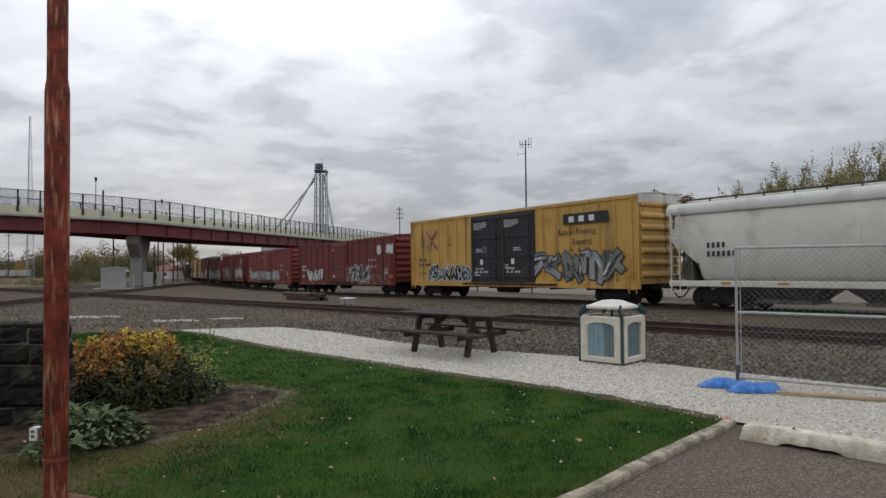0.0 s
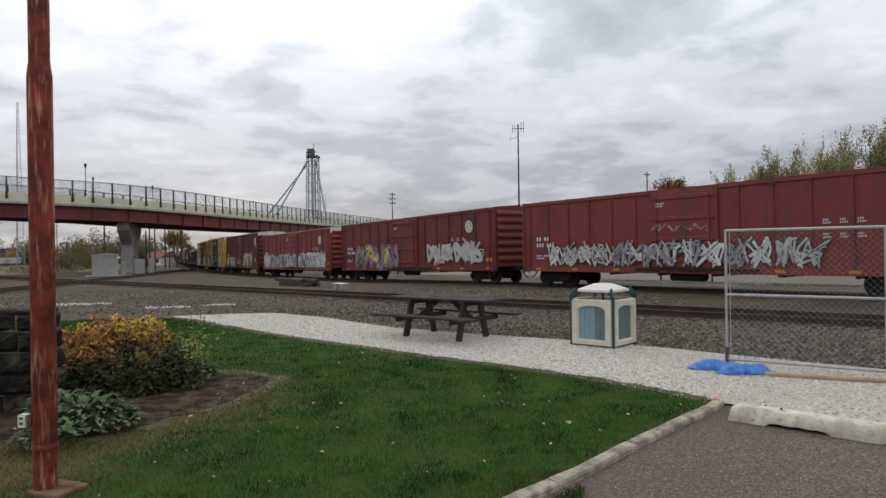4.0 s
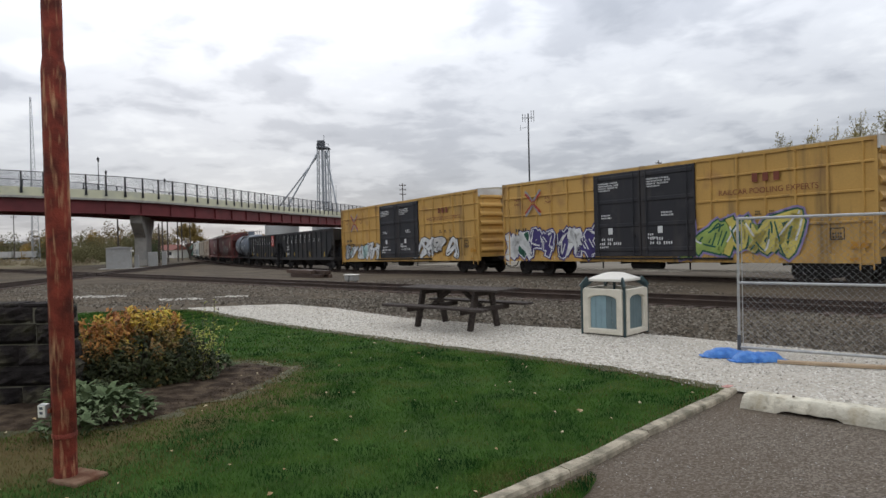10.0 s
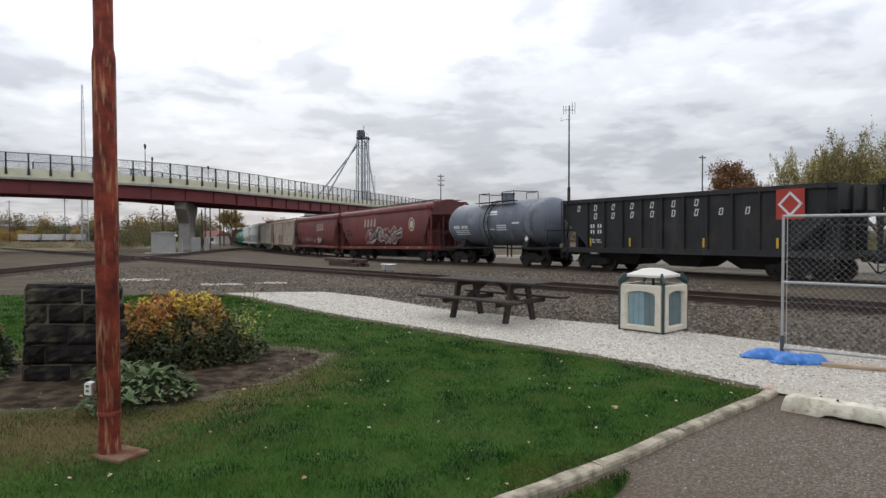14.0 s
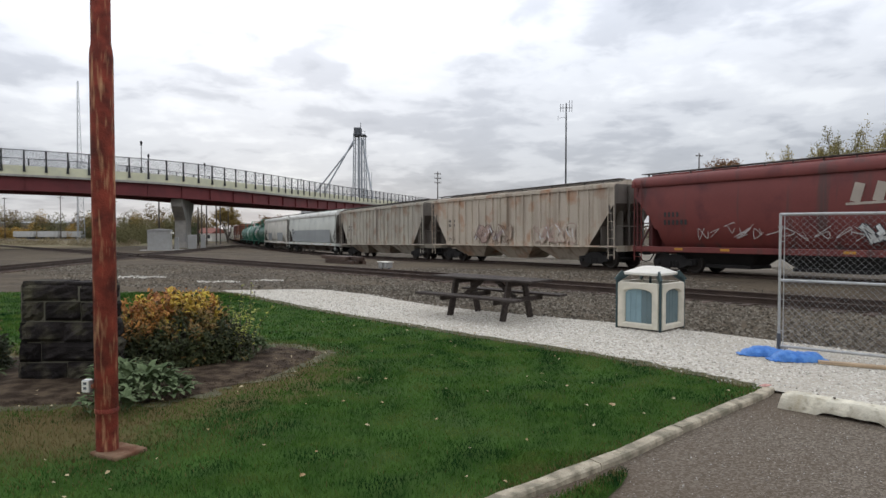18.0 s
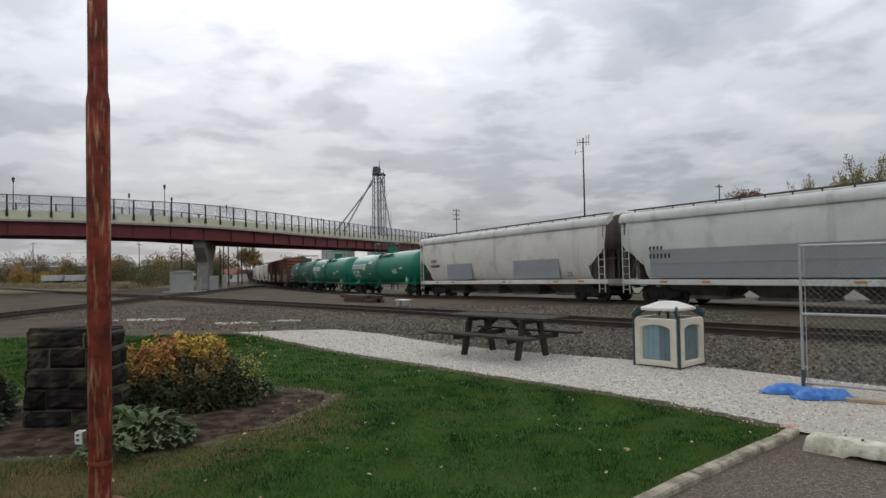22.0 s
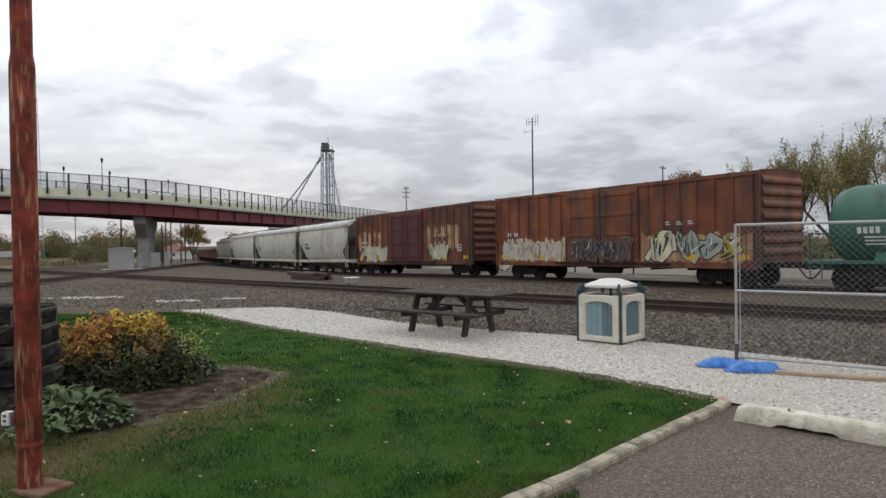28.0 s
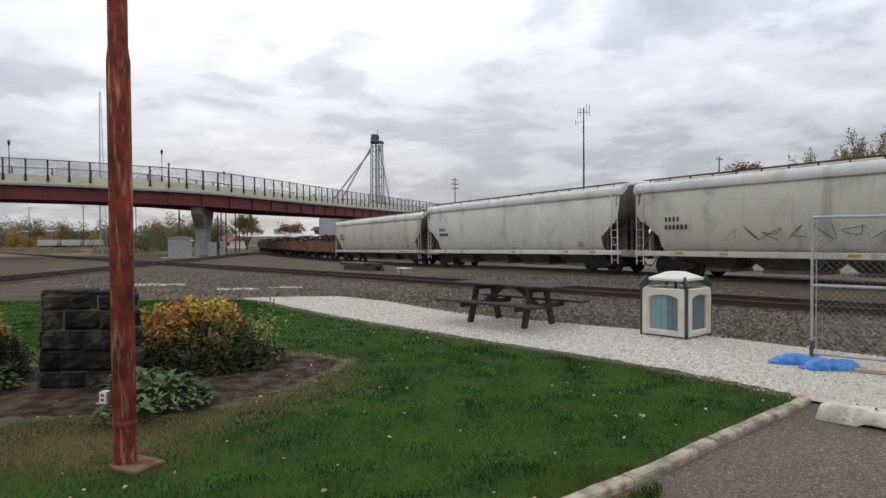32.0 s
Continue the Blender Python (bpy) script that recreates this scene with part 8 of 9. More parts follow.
def bed():
    bm = bmnew()
    out = [(-2.15, 8.3), (-2.25, 7.75), (-2.35, 7.2), (-2.5, 6.75), (-2.75, 6.4), (-2.95, 5.95), (-3.25, 5.68), (-3.9, 5.6), (-4.4, 5.5), (-5.2, 5.4), (-6.3, 5.5), (-7.4, 5.9), (-7.6, 6.8), (-6.4, 7.6),
           (-5.2, 8.3), (-4.0, 9.0), (-3.2, 8.85), (-2.7, 8.65)]
    rnd = random.Random(12)
    pts = [p for p in spline([(x, y, 0) for x, y in out + out[:1]], 5)][:-1]
    c = Vector((-4.4, 6.7, 0))
    rings = []
    for k in (1.0, 0.94, 0.8, 0.6, 0.4, 0.2):
        rings.append([c + (p - c) * k + Vector((rnd.gauss(0, 0.02), rnd.gauss(0, 0.02), (0.001 if k == 1 else 0.012 + 0.05 * (1 - k)) + abs(rnd.gauss(0, 0.004)))) for p in pts])
    bm_loft(bm, rings, caps=False)
    bm.faces.new([bm.verts.new(v) for v in rings[-1]])
    for f in bm.faces:
        f.normal_update()
        if f.normal.z < 0:
            f.normal_flip()
    me = mesh_of("planting_bed", bm, M["soil"])
    tagged(new("planting_bed", me), "bare brown soil planting bed with leaf litter", "planting bed", "", "structure")
    return out


def inside(poly, x, y):
    c = False
    for (ax, ay), (bx, by) in zip(poly, poly[1:] + poly[:1]):
        if (ay > y) != (by > y) and x < (bx - ax) * (y - ay) / (by - ay) + ax:
            c = not c
    return c


def inside_all(poly, xs, ys):
    c = np.zeros(xs.shape, bool)
    for (ax, ay), (bx, by) in zip(poly, poly[1:] + poly[:1]):
        if ay != by:
            c ^= ((ay > ys) != (by > ys)) & (xs < (bx - ax) * (ys - ay) / (by - ay) + ax)
    return c


# ---- place everything ----
for d, off, h in ((88, -0.2, 4.6), (70, -0.2, 4.4), (85, 12.1, 4.4), (96, 12.1, 4.4), (112, 12.1, 4.4), (150, 12.1, 4.4)):
    bridge_lamp(d, off, h, "black lantern lamp post on the bridge parapet")
signal_house()
trackside_bits()
antenna_mast()
grain_elevator()
lattice_tower(-116.8, 189, 45.0, 2.6, 0.45, "tall guyed lattice radio tower", sections=24)
for x, y, top, arms in ((-8.6, 150, 14.6, 3), (41, 123, 15.5, 1), (-55.2, 130, 8.5, 0), (-54.6, 136, 9.5, 2), (-50.8, 118, 5.6, 0), (-54.8, 131.5, 9.0, 0), (-54.2, 110, 8.2, 0), (-68, 178, 9.5, 1), (-118, 210, 12, 2), (-133, 205, 13, 2), (-170, 230, 13, 1),
                        (-56.5, 143, 8.0, 0)):
    utility_pole(x, y, top, arms)
pole()
stone_pillar()
BED = bed()
bush(-3.98, 7.75, 0.95, 0.81, 1, "rounded garden shrub with golden top leaves over green")
bush(-6.15, 6.75, 0.62, 0.80, 2, "smaller golden-topped garden shrub")
seed_weed(-3.12, 7.75, 16, 0.66, 3, "straggling weed with pale sprigs beside the shrub")
seed_weed(-3.30, 8.15, 14, 0.92, 4, "thin dry weed stems with dark seed heads behind the shrub")
lambs_ear(-3.42, 5.95, 0.40, 0.32, 300, 1)
lambs_ear(-3.22, 8.15, 0.30, 0.24, 110, 2)
lambs_ear(-3.95, 6.35, 0.25, 0.25, 110, 4)
lambs_ear(-5.75, 6.35, 0.40, 0.3, 200, 3)
lambs_ear(-3.5, 5.35, 0.22, 0.16, 60, 5)
kiosk()
picnic_table()
chain_panel((3.95, 8.63), (5.43, 7.53), "galvanised chain-link temporary fence panel with a steel stand")
chain_panel((5.43, 7.53), (8.20, 5.35), "galvanised chain-link temporary fence panel", False, False)
chain_panel((8.20, 5.35), (11.0, 3.2), "galvanised chain-link temporary fence panel", False, False)
sandbag(3.65, 8.38, -8, 0.56, 0.30, 0.12, 1)
sandbag(3.91, 8.04, 0, 0.62, 0.30, 0.13, 2)
sandbag(7.35, 6.35, -30, 0.58, 0.30, 0.12, 3)
lumber((4.08, 7.86), (5.25, 7.30), 0.09, 0.04, "pale two-by-four board lying on the gravel")
lumber((6.35, 7.02), (7.6, 6.3), 0.14, 0.04, "pale board lying on the gravel")
lumber((6.7, 6.95), (7.8, 6.0), 0.09, 0.04, "second pale board lying on the gravel")
wheel_stop()
kerb_line()
# trees
WILLOW = "thinning yellow-green willow tree behind the tracks"
OLIVE = "feathery olive-green willow tree behind the tracks"
for x, y, hh, r, leaf, sd, n, lab in ((32.2, 66, 8.6, 3.0, "willow", 1, 5200, WILLOW), (34.6, 65, 9.2, 3.4, "dull_leaf", 21, 5600, OLIVE), (37.2, 63, 10.5, 4.2, "willow", 2, 7600, WILLOW),
                                      (41.0, 60.5, 10.8, 4.4, "dull_leaf", 22, 7600, OLIVE), (45.0, 58, 10.9, 5.0, "willow", 3, 8600, WILLOW), (50.0, 56.5, 11.2, 5.2, "dull_leaf", 23, 8600, OLIVE),
                                      (55.0, 54, 11.8, 5.6, "willow", 4, 8600, WILLOW), (62.0, 50, 12.8, 5.6, "orange_leaf", 5, 7600, "golden autumn tree behind the tracks"), (72.0, 46, 12.2, 6.0, "willow", 6, 6500, WILLOW)):
    plume_tree(x, y, hh * 1.26, r * 1.2, leaf, sd, int(n * 1.9), lab)
tree(44.5, 118, 15.3, 5.6, "rust_leaf", 7, 15000, 0.28, 0.4, 0.3, label="rust-brown autumn tree far behind")
tree(52, 112, 12.0, 4.0, "rust_leaf", 8, 500, 0.35, 0.6, 0.3, label="nearly bare tree with rust leaves")
tree(-74, 193, 12.2, 4.9, "gold_dull", 9, 11000, 0.26, 0.2, 0.10, label="rounded golden-olive autumn tree")
tree(-78, 250, 9.5, 6.0, "rust_leaf", 12, 1600, 0.6, 0.3, 0.25, label="rust-brown autumn tree far behind")
tree(-66, 255, 8.5, 6.0, "rust_leaf", 13, 1600, 0.6, 0.3, 0.25, label="rust-brown autumn tree far behind")


def thicket(points, leaf, n, size, seed, label):
    """Low tangled brush: overlapping heaps of small leaves down to the ground."""
    rs = np.random.RandomState(seed)
    P0 = np.array(points, float)
    pick = rs.randint(0, len(P0), n)
    c = P0[pick]
    d = rs.normal(size=(n, 3))
    d /= np.linalg.norm(d, axis=1)[:, None]
    k = rs.uniform(0.55, 1.03, n)[:, None]
    pos = np.stack([c[:, 0], c[:, 1], [ground_z(x, y) for x, y in c[:, :2]]], 1)
    pos[:, 0] += d[:, 0] * k[:, 0] * c[:, 2]
    pos[:, 1] += d[:, 1] * k[:, 0] * c[:, 2]
    pos[:, 2] += np.abs(d[:, 2]) * k[:, 0] * c[:, 3]
    u = rs.normal(size=(n, 3))
    u /= np.linalg.norm(u, axis=1)[:, None]
    v = np.cross(u, rs.normal(size=(n, 3)))
    v /= np.linalg.norm(v, axis=1)[:, None]
    s = (size * rs.uniform(0.5, 1.4, n))[:, None]
    q = np.stack([pos - u * s, pos + v * s * 0.5, pos + u * s, pos - v * s * 0.5], 1).reshape(-1, 3)
    me = bpy.data.meshes.new("thicket")
    me.from_pydata(q.tolist(), [], np.arange(4 * n).reshape(n, 4).tolist())
    me.materials.append(F[leaf])
    tagged(new("thicket", me), label, "thicket", "distant brush", "stuff")


def heaps(seed, n, x0, x1, y0, y1, slope, r, h):
    rnd = random.Random(seed)
    out = []
    for i in range(n):
        a = rnd.random()
        out.append((x0 + (x1 - x0) * a + rnd.uniform(-3, 3), y0 + (y1 - y0) * a + rnd.uniform(-slope, slope), rnd.uniform(*r), rnd.uniform(*h)))
    return out


thicket(heaps(1, 60, -108, -310, 262, 300, 12, (3.5, 7.0), (8.0, 14.0)), "brush_brown", 60000, 0.36, 1, "brown leafless and rusty hedgerow trees")
thicket(heaps(2, 26, -112, -300, 256, 294, 12, (3.0, 6.0), (7.0, 13.0)), "scrub", 26000, 0.34, 2, "late green hedgerow trees in the distance")
thicket(heaps(3, 12, -115, -290, 256, 288, 8, (2.5, 5.0), (7.0, 13.0)), "orange_leaf", 10000, 0.34, 3, "golden hedgerow trees in the distance")
thicket(heaps(4, 26, -78, -104, 150, 196, 8, (1.8, 3.4), (3.0, 6.8)), "scrub", 30000, 0.14, 4, "olive scrub willows beyond the crossing")
thicket(heaps(5, 70, -60, -160, 110, 182, 9, (1.2, 3.0), (0.6, 1.7)), "dry_grass", 24000, 0.13, 5, "low brown weeds beyond the crossing")
thicket(heaps(6, 26, -66, -20, 268, 330, 10, (4.0, 7.0), (4.0, 7.5)), "rust_leaf", 12000, 0.5, 6, "brown wood behind the farm buildings")
thicket(heaps(7, 60, -20, 240, 250, 200, 20, (5.0, 9.0), (4.5, 8.0)), "brush_brown", 14000, 0.5, 7, "far brown tree line beyond the yard")
thicket(heaps(9, 9, -205, -158, 264, 258, 3, (2.4, 4.2), (4.5, 8.0)), "orange_leaf", 9000, 0.30, 9, "golden shrubs before the block building")
thicket(heaps(10, 9, -210, -150, 266, 258, 3, (2.4, 4.5), (4.0, 7.6)), "scrub", 9000, 0.30, 10, "olive shrubs before the block building")
thicket(heaps(11, 34, 31, 72, 67.5, 47.5, 1.6, (1.8, 3.2), (2.2, 4.4)), "dull_leaf", 26000, 0.16, 11, "olive undergrowth below the willows")
thicket([(-75.8, 174, 1.9, 5.6), (-77.5, 176, 1.6, 4.2)], "dark_leaf", 2600, 0.22, 8, "dark green shrub behind the bridge pier")


def trailer(x, y, L, label):
    z = ground_z(x, y)
    ob = thing("semi_trailer", label, "trailer", "parked trailers", at=pose(x, y, z, 0, 0, 8))
    bm = bmnew()
    bm_box(bm, -L / 2, -1.25, 0.7, L / 2, 1.25, 3.0, 0.05)
    part("box", bm, M["trailer_white"], ob)
    bm = bmnew()
    bm_box(bm, -L / 2 + 0.5, -0.5, 0.5, L / 2, 0.5, 0.7)
    for xx in (L / 2 - 1.2, L / 2 - 2.5):
        bm_rod(bm, (xx, -1.2, 0.5), (xx, 1.2, 0.5), 0.5, n=14)
    bm_box(bm, -L / 2 + 1.2, -0.9, 0.0, -L / 2 + 1.4, 0.9, 0.7)
    part("chassis", bm, M["black"], ob)


for i in range(1, 4):
    trailer(-188 + 9.2 * i, 252 + 1.0 * i, 7.6, "white box trailer parked in the distance")
trailer(-138, 250, 6.0, "white box trailer parked in the distance")


def house(x, y, w, d, h, roof_h, wall, roof, label, turn=0):
    z = ground_z(x, y)
    ob = thing("house", label, "house", "distant buildings", at=pose(x, y, z, 0, 0, turn))
    bm = bmnew()
    bm_box(bm, -w / 2, -d / 2, -0.3, w / 2, d / 2, h)
    part("wall", bm, wall, ob)
    bm = bmnew()
    bm_prism(bm, [(-d / 2 - 0.4, h), (d / 2 + 0.4, h), (0, h + roof_h)], "x", -w / 2 - 0.3, w / 2 + 0.3)
    part("roof", bm, roof, ob)
    for i in range(3):
        bm = bmnew()
        xx = -w / 2 + w * (i + 0.5) / 3
        bm_box(bm, xx - 0.5, -d / 2 - 0.03, h * 0.35, xx + 0.5, -d / 2 - 0.005, h * 0.8)
        part("window", bm, M["black"], ob)


brick_red = mat("red_shingle", (0.20, 0.075, 0.055), 0.85, scale=1)
siding = mat("pale_siding", (0.62, 0.60, 0.55), 0.8, scale=1)
tin = mat("tin_siding", (0.40, 0.42, 0.43), 0.6, scale=1)
house(-88, 215, 7, 7, 2.5, 1.8, siding, brick_red, "white house with a red roof", -20)
house(-68, 230, 7, 6, 3.0, 1.4, siding, tin, "small white shed with metal roof")
house(-54, 240, 14, 10, 5.0, 2.0, siding, tin, "pale metal farm building")
house(-190, 276, 30, 8, 6.6, 0.5, mat("grey_block", (0.34, 0.32, 0.28), 0.9, scale=1), tin, "long pale grey block building with a flat roof", 5)


# ---- loose surface detail ----
def scatter_grass():
    rs = np.random.RandomState(3)
    lists = {"grass": ([], []), "dry_turf": ([], [])}
    rnd = random.Random(31)

    def blades(x0, x1, y0, y1, per_m2, hh, ww):
        n = int((x1 - x0) * (y1 - y0) * per_m2)
        xs, ys = rs.uniform(x0, x1, n), rs.uniform(y0, y1, n)
        keep = (inside_all(LAWN, xs, ys) & ~inside_all(BED_CORE, xs, ys)) | inside_all(VERGE, xs, ys)
        gap = edge_gap(xs, ys)
        keep &= (gap > 0.30) | (rs.uniform(size=n) < 0.42 + gap * 2.0)
        dry = rs.uniform(size=n) > np.minimum(0.985, gap * 2.4 - 0.05)
        for x, y, old in zip(xs[keep].tolist(), ys[keep].tolist(), dry[keep].tolist()):
            vs, fs = lists["dry_turf" if old else "grass"]
            patch = noise.noise(Vector((x * 0.9, y * 0.9, 0)))
            h = hh * (0.75 + 0.35 * patch + rnd.uniform(-0.25, 0.35))
            a = rnd.uniform(0, 6.283)
            lean = rnd.uniform(0.1, 0.9) * h
            w = ww * rnd.uniform(0.7, 1.3)
            cx, sx = math.cos(a), math.sin(a)
            o = len(vs)
            b = rnd.uniform(0, 6.283)
            lx, ly = math.cos(b) * lean, math.sin(b) * lean
            vs.extend([(x - cx * w, y - sx * w, 0.0), (x + cx * w, y + sx * w, 0.0), (x + cx * w * 0.6 + lx * 0.4, y + sx * w * 0.6 + ly * 0.4, h * 0.6), (x - cx * w * 0.6 + lx * 0.4, y - sx * w * 0.6 + ly * 0.4, h * 0.6), (x + lx, y + ly, h)])
            fs.extend([(o, o + 1, o + 2, o + 3), (o + 3, o + 2, o + 4)])
    blades(-4.5, 3.0, 2.0, 6.0, 3400, 0.034, 0.0026)
    blades(-5.5, 3.0, 6.0, 9.5, 2000, 0.036, 0.0038)
    blades(-9.0, 1.5, 9.5, 16.5, 650, 0.04, 0.007)
    blades(-15.0, -5.5, 4.0, 16.5, 450, 0.045, 0.0075)
    blades(0.0, 1.3, 3.0, 4.5, 5200, 0.032, 0.0032)
    for key, label in (("grass", "short mown green grass blades"), ("dry_turf", "thin dry olive-brown grass along the lawn's worn edges")):
        me = bpy.data.meshes.new("grass_blades")
        me.from_pydata(lists[key][0], [], lists[key][1])
        me.materials.append(M[key])
        tagged(new("grass_blades", me), label, "grass", "", "stuff")


def octa(vs, fs, x, y, z, s, rs):
    o = len(vs)
    r = rs.uniform(0.6, 1.2, 6) * s
    a = rs.uniform(0, 1.57)
    c, q = math.cos(a), math.sin(a)
    vs.extend([(x + c * r[0], y + q * r[0], z), (x - q * r[1], y + c * r[1], z), (x - c * r[2], y - q * r[2], z), (x + q * r[3], y - c * r[3], z), (x + rs.uniform(-.3, .3) * s, y + rs.uniform(-.3, .3) * s, z + r[4] * 0.8)])
    fs.extend([(o, o + 1, o + 4), (o + 1, o + 2, o + 4), (o + 2, o + 3, o + 4), (o + 3, o, o + 4)])


def scatter_stones(name, poly, box, per_m2, size, material, zf, label, seed):
    rs = np.random.RandomState(seed)
    vs, fs = [], []
    x0, x1, y0, y1 = box
    n = int((x1 - x0) * (y1 - y0) * per_m2)
    xs, ys = rs.uniform(x0, x1, n), rs.uniform(y0, y1, n)
    keep = poly(xs, ys)
    for x, y in zip(xs[keep].tolist(), ys[keep].tolist()):
            octa(vs, fs, x, y, zf(x, y), size * rs.uniform(0.5, 1.3), rs)
    me = bpy.data.meshes.new(name)
    me.from_pydata(vs, [], fs)
    me.materials.append(material)
    tagged(new(name, me), label, "stones", "", "stuff")


PATCHES = [(-14.5, 26.4, 1.7, 0.9, 41), (-9.8, 23.8, 1.4, 0.6, 42), (-8.1, 24.7, 0.8, 0.5, 43)]
VERGE = [(0.10, 3.42), (0.45, 3.77), (0.86, 4.17), (0.90, 4.10), (0.80, 3.88), (0.66, 3.66), (0.52, 3.50), (0.45, 3.28), (0.30, 3.16)]
EDGE_NP = np.array(EDGE + [(-9.5, 16.6)])
BED_NP = np.array(BED + BED[:1])
KERB_NP = np.array(KERB)


def edge_gap(xs, ys):
    """Distance to the worn edges of the lawn."""
    best = np.full(xs.shape, 9.0)
    for arr, off in ((EDGE_NP, 0.0), (BED_NP, 0.0), (KERB_NP, 0.12)):
        for a, b in zip(arr[:-1], arr[1:]):
            d = b - a
            t = np.clip(((xs - a[0]) * d[0] + (ys - a[1]) * d[1]) / (d * d).sum(), 0, 1)
            best = np.minimum(best, off + np.hypot(a[0] + d[0] * t - xs, a[1] + d[1] * t - ys))
    near = np.hypot((xs + 3.5) / 1.3, (ys - 4.65) / 0.9)
    return np.minimum(best, np.maximum(0.15, near) * 0.30)


def worn_edge():
    pts = [Vector((x, y, 0)) for x, y in EDGE + [(-9.5, 16.6)]]
    pts = spline([tuple(p) for p in pts], 6)
    nor = sides(pts)
    bm = bmnew()
    rnd = random.Random(8)
    bm_loft(bm, [[p + n * (a + rnd.gauss(0, 0.03)) + Vector((0, 0, 0.006)) for a in (0.03, -0.06, -0.13, -0.20)] for p, n in zip(pts, nor)], close=False, caps=False)
    for f in bm.faces:
        f.normal_update()
        if f.normal.z < 0:
            f.normal_flip()
    me = mesh_of("worn_edge", bm, mat("worn_turf", (0.095, 0.084, 0.042), 0.95, var=0.3, scale=5, fine=60, bump=0.6, col2=(0.05, 0.055, 0.020), amount=0.45, mscale=4))
    tagged(new("lawn_edge", me), "worn brownish turf along the gravel edge", "lawn edge", "", "structure")


def worn_ring():
    """Thin brown turf round the planting bed."""
    pts = [p for p in spline([(x, y, 0) for x, y in BED + BED[:1]], 5)][:-1]
    c = Vector((-4.4, 6.7, 0))
    rnd = random.Random(14)
    bm = bmnew()
    bm_loft(bm, [[c + (p - c).normalized() * ((p - c).length + d + rnd.gauss(0, 0.07) * (d > 0)) + Vector((0, 0, z)) for p in pts] for d, z in ((-0.08, 0.003), (0.03, 0.008), (0.13, 0.002))], caps=False)
    for f in bm.faces:
        f.normal_update()
        if f.normal.z < 0:
            f.normal_flip()
    me = mesh_of("worn_ring", bm, bpy.data.materials["worn_turf"])
    tagged(new("lawn_edge", me), "worn brownish turf round the planting bed", "lawn edge", "", "structure")


flat_area("verge", VERGE, -0.012, M["lawn_soil"], "narrow grass verge between kerb and asphalt", "verge")
worn_edge()
worn_ring()
BED_CORE = [(-4.4 + (x + 4.4) * 0.97, 6.7 + (y - 6.7) * 0.97) for x, y in BED]
scatter_grass()
scatter_stones("white_gravel_stones", lambda x, y: inside_all(GRAVEL, x, y), (-7, 9, 4.5, 17.5), 260, 0.022, M["white_stone"], lambda x, y: 0.0, "loose white limestone chips", 1)
for sx, sy, rx, ry, sd in PATCHES:
    scatter_stones("gravel_patch", lambda x, y: ((x - sx) / rx) ** 2 + ((y - sy) / ry) ** 2 < 0.3 + 0.7 * np.sin(3.1 * x + 2.2 * y) ** 2, (sx - rx, sx + rx, sy - ry, sy + ry), 170, 0.045, M["white_stone"], lambda x, y: ground_z(x, y) - 0.005, "spilled pale limestone on the dark ballast", sd)
scatter_stones("ballast_stones", lambda x, y: (13.4 < x + y) & (x + y < 23.4) & ~inside_all(GRAVEL, x, y) & (y > 3), (-8, 16, 5, 22), 120, 0.04, M["ballast_stone"], ground_z, "loose grey ballast stones", 2)


scatter_stones("yard_stones", lambda x, y: (x + y > 8.0) & (y > 17.8) & ~inside_all(GRAVEL, x, y) & (y < 34 - 0.2 * x), (-30, 9, 17, 38), 22, 0.05, M["ballast_stone"], ground_z, "loose grey stones on the yard ground", 5)


scatter_stones("soil_clods", lambda x, y: inside_all(BED_CORE, x, y), (-6, -2, 5.2, 9), 330, 0.014, M["soil"], lambda x, y: 0.022, "crumbly soil and bark bits in the bed", 6)
scatter_stones("lot_pebbles", lambda x, y: inside_all(LOT, x, y), (-0.5, 7.5, 2.2, 6.4), 190, 0.006, M["pale_stone"], lambda x, y: -0.02, "small pale pebbles on the asphalt", 7)


scatter_stones("gravel_fringe", lambda x, y: (inside_all(GRAVEL, x - 0.22, y - 0.30) | inside_all(GRAVEL, x + 0.45, y - 0.35) | inside_all(GRAVEL, x - 0.1, y + 0.10)) & ~inside_all(GRAVEL, x, y), (-9, 9, 4.5, 18.5), 70, 0.02, M["white_stone"],
               lambda x, y: max(0.003, ground_z(x, y)) if inside(LAWN, x, y) else ground_z(x, y), "stray white chips along the gravel edge", 8)
scatter_stones("gravel_dirt", lambda x, y: inside_all(GRAVEL, x, y), (-7, 9, 4.5, 17.5), 10, 0.011, M["ballast_stone"], lambda x, y: 0.006, "dark stones and leaf bits in the gravel", 9)


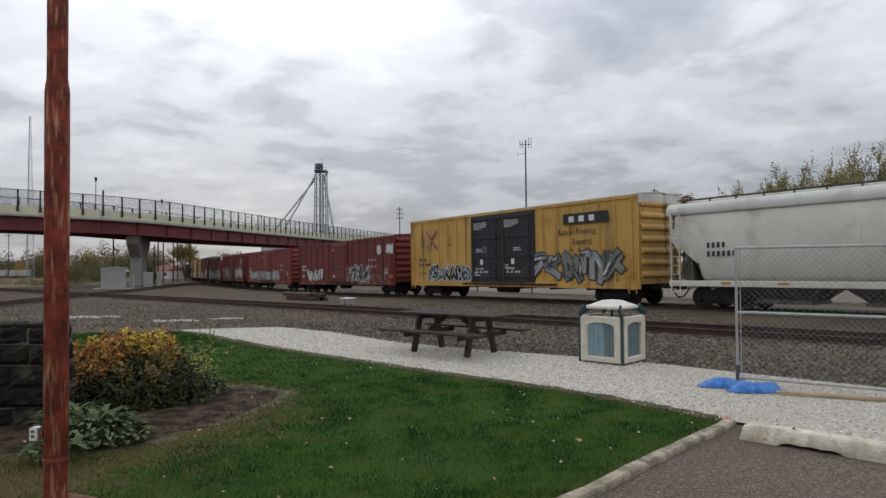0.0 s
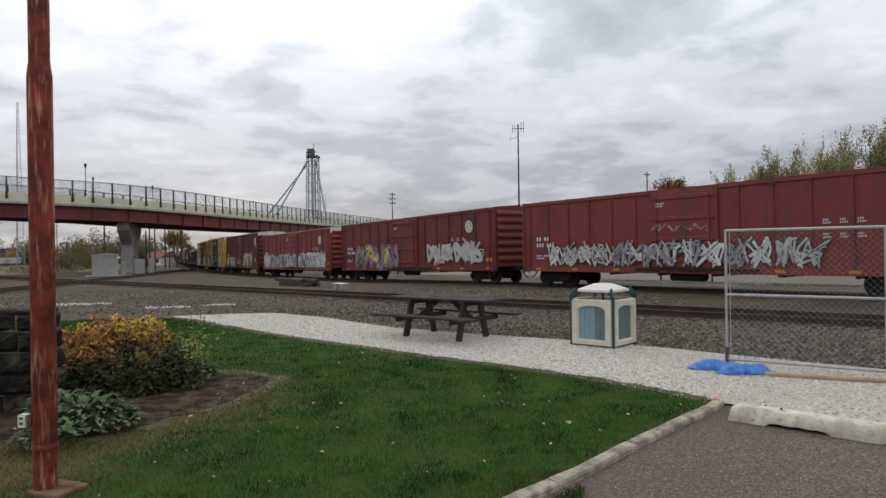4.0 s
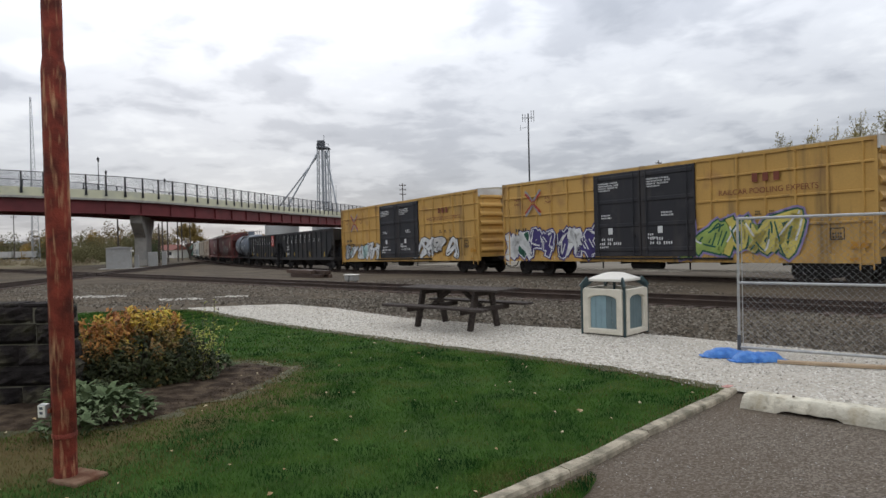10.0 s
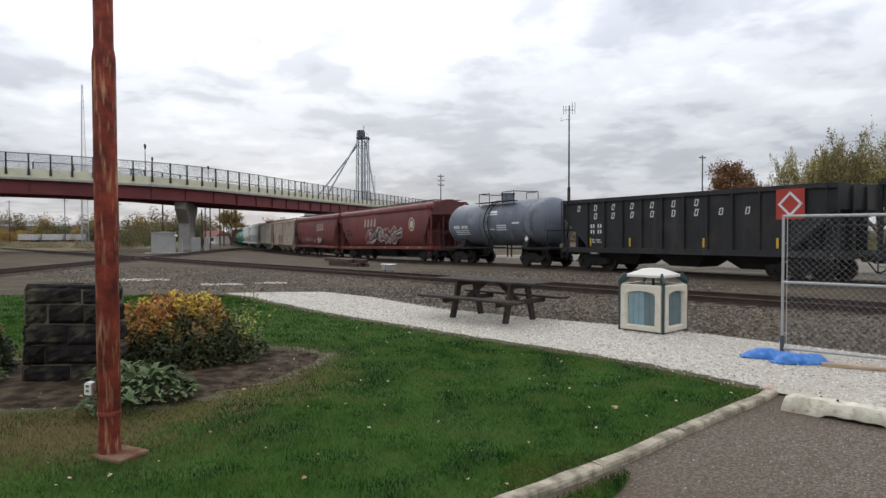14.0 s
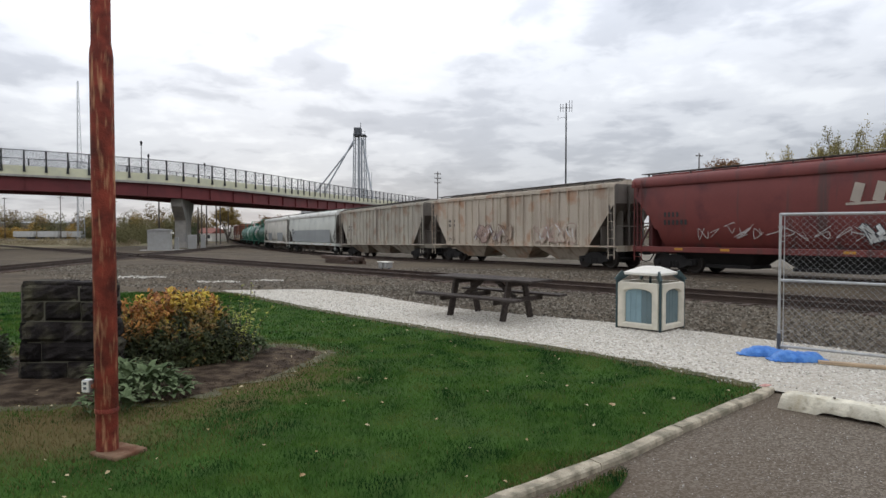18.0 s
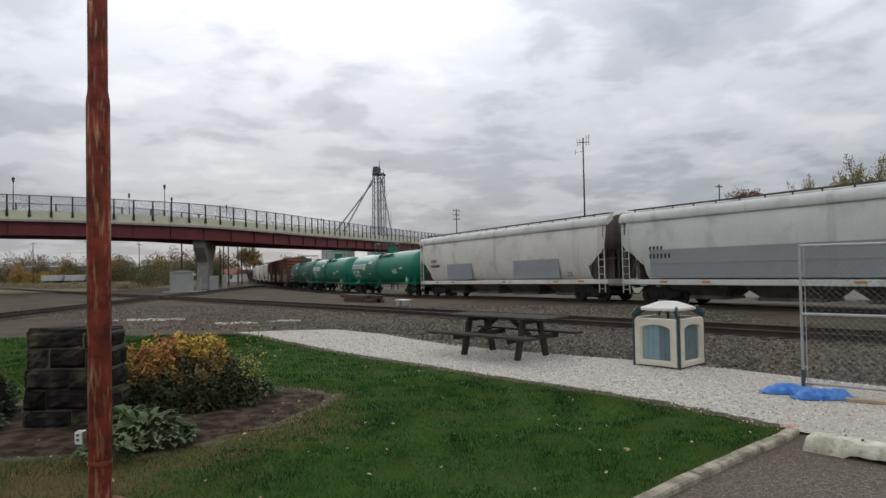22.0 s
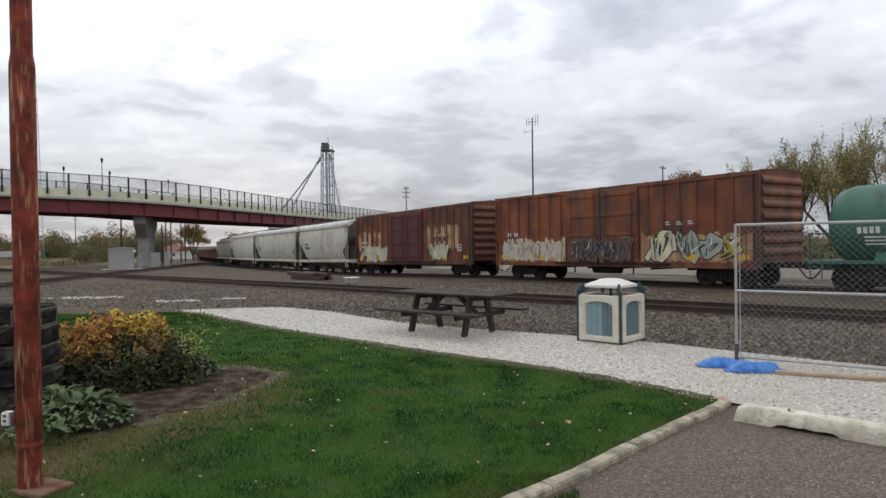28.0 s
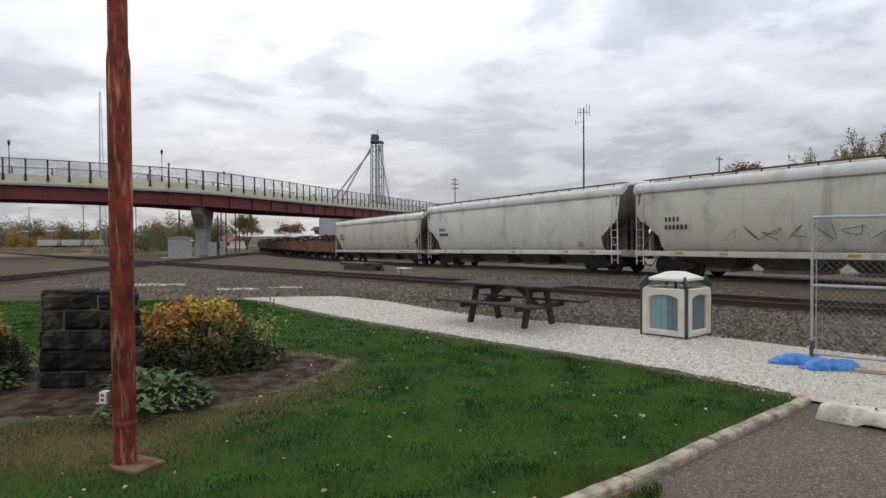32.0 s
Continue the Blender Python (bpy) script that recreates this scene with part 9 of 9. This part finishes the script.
def fallen_leaves():
    rnd = random.Random(21)
    vs, fs = [], []
    for i in range(190):
        x, y = rnd.uniform(-5.5, 3.0), rnd.uniform(2.4, 11)
        if inside(LAWN, x, y):
            leaf_quad(vs, fs, Vector((x, y, 0.045 if not inside(BED, x, y) else 0.06)), Vector((rnd.uniform(-1, 1), rnd.uniform(-1, 1), rnd.uniform(-0.2, 0.3))), Vector((rnd.uniform(-.5, .5), rnd.uniform(-.5, .5), 1)), rnd.uniform(0.02, 0.05), rnd.uniform(0.015, 0.035))
    me = bpy.data.meshes.new("fallen_leaves")
    me.from_pydata(vs, [], fs)
    me.materials.append(F["fallen"])
    tagged(new("fallen_leaves", me), "scattered dry fallen leaves on the lawn", "leaves", "", "stuff")


fallen_leaves()
# pale yard and dry grass beyond the tracks
field = mat("dry_field", (0.155, 0.122, 0.074), 0.95, spec=0.05, var=0.25, scale=0.15, fine=3, bump=0.5, dist=0.05, col2=(0.12, 0.12, 0.06), amount=0.35, mscale=0.08)
pale = mat("pale_yard", (0.20, 0.178, 0.145), 0.95, spec=0.05, var=0.15, scale=0.2, fine=6, bump=0.4, dist=0.03, col2=(0.17, 0.15, 0.12), amount=0.4, mscale=0.12)
tan = mat("tan_gravel", (0.135, 0.115, 0.092), 0.95, spec=0.05, var=0.2, scale=0.5, fine=9, bump=0.4, dist=0.03, col2=(0.085, 0.07, 0.055), amount=0.4, mscale=0.4)


def draped(name, pts, lift, material, label, category):
    vs, fs = [], []
    for a, b in pts:
        n = 12
        for i in range(n + 1):
            p = Vector(a).lerp(Vector(b), i / n)
            vs.append((p.x, p.y, ground_z(p.x, p.y) + lift))
    w = 13
    for j in range(len(pts) - 1):
        for i in range(w - 1):
            k = j * w + i
            fs.append((k, k + 1, k + 1 + w, k + w))
    ob = sheet(name, vs, fs, material, label, category)
    for p in ob.data.polygons:
        if p.normal.z < 0:
            p.flip()
    return ob


strip = []
for s in np.arange(-20, 200, 6.0):
    p, q = train_at(s), train_at(s + 1)
    d = (q - p).normalized()
    n = Vector((d.y, -d.x, 0))
    if n.y < 0 and n.x < 0:
        n = -n
    strip.append((p, n))
draped("gravel_shoulder", [((p + n * 2.6)[:2], (p + n * 9.0)[:2]) for p, n in strip], 0.03, tan, "tan gravel strip behind the train track", "gravel")
draped("pale_yard", [((p + n * 9.0)[:2], (p + n * 60)[:2]) for p, n in strip[:22]], 0.035, pale, "pale crushed-stone yard behind the track", "yard")
draped("dry_field", [((-64 - 8 * i, 82 + 1.5 * i * i), (-90 - 8 * i, 300 + i)) for i in range(-1, 14)][::-1], 0.04, field, "dry tan grass field", "field")


motions()
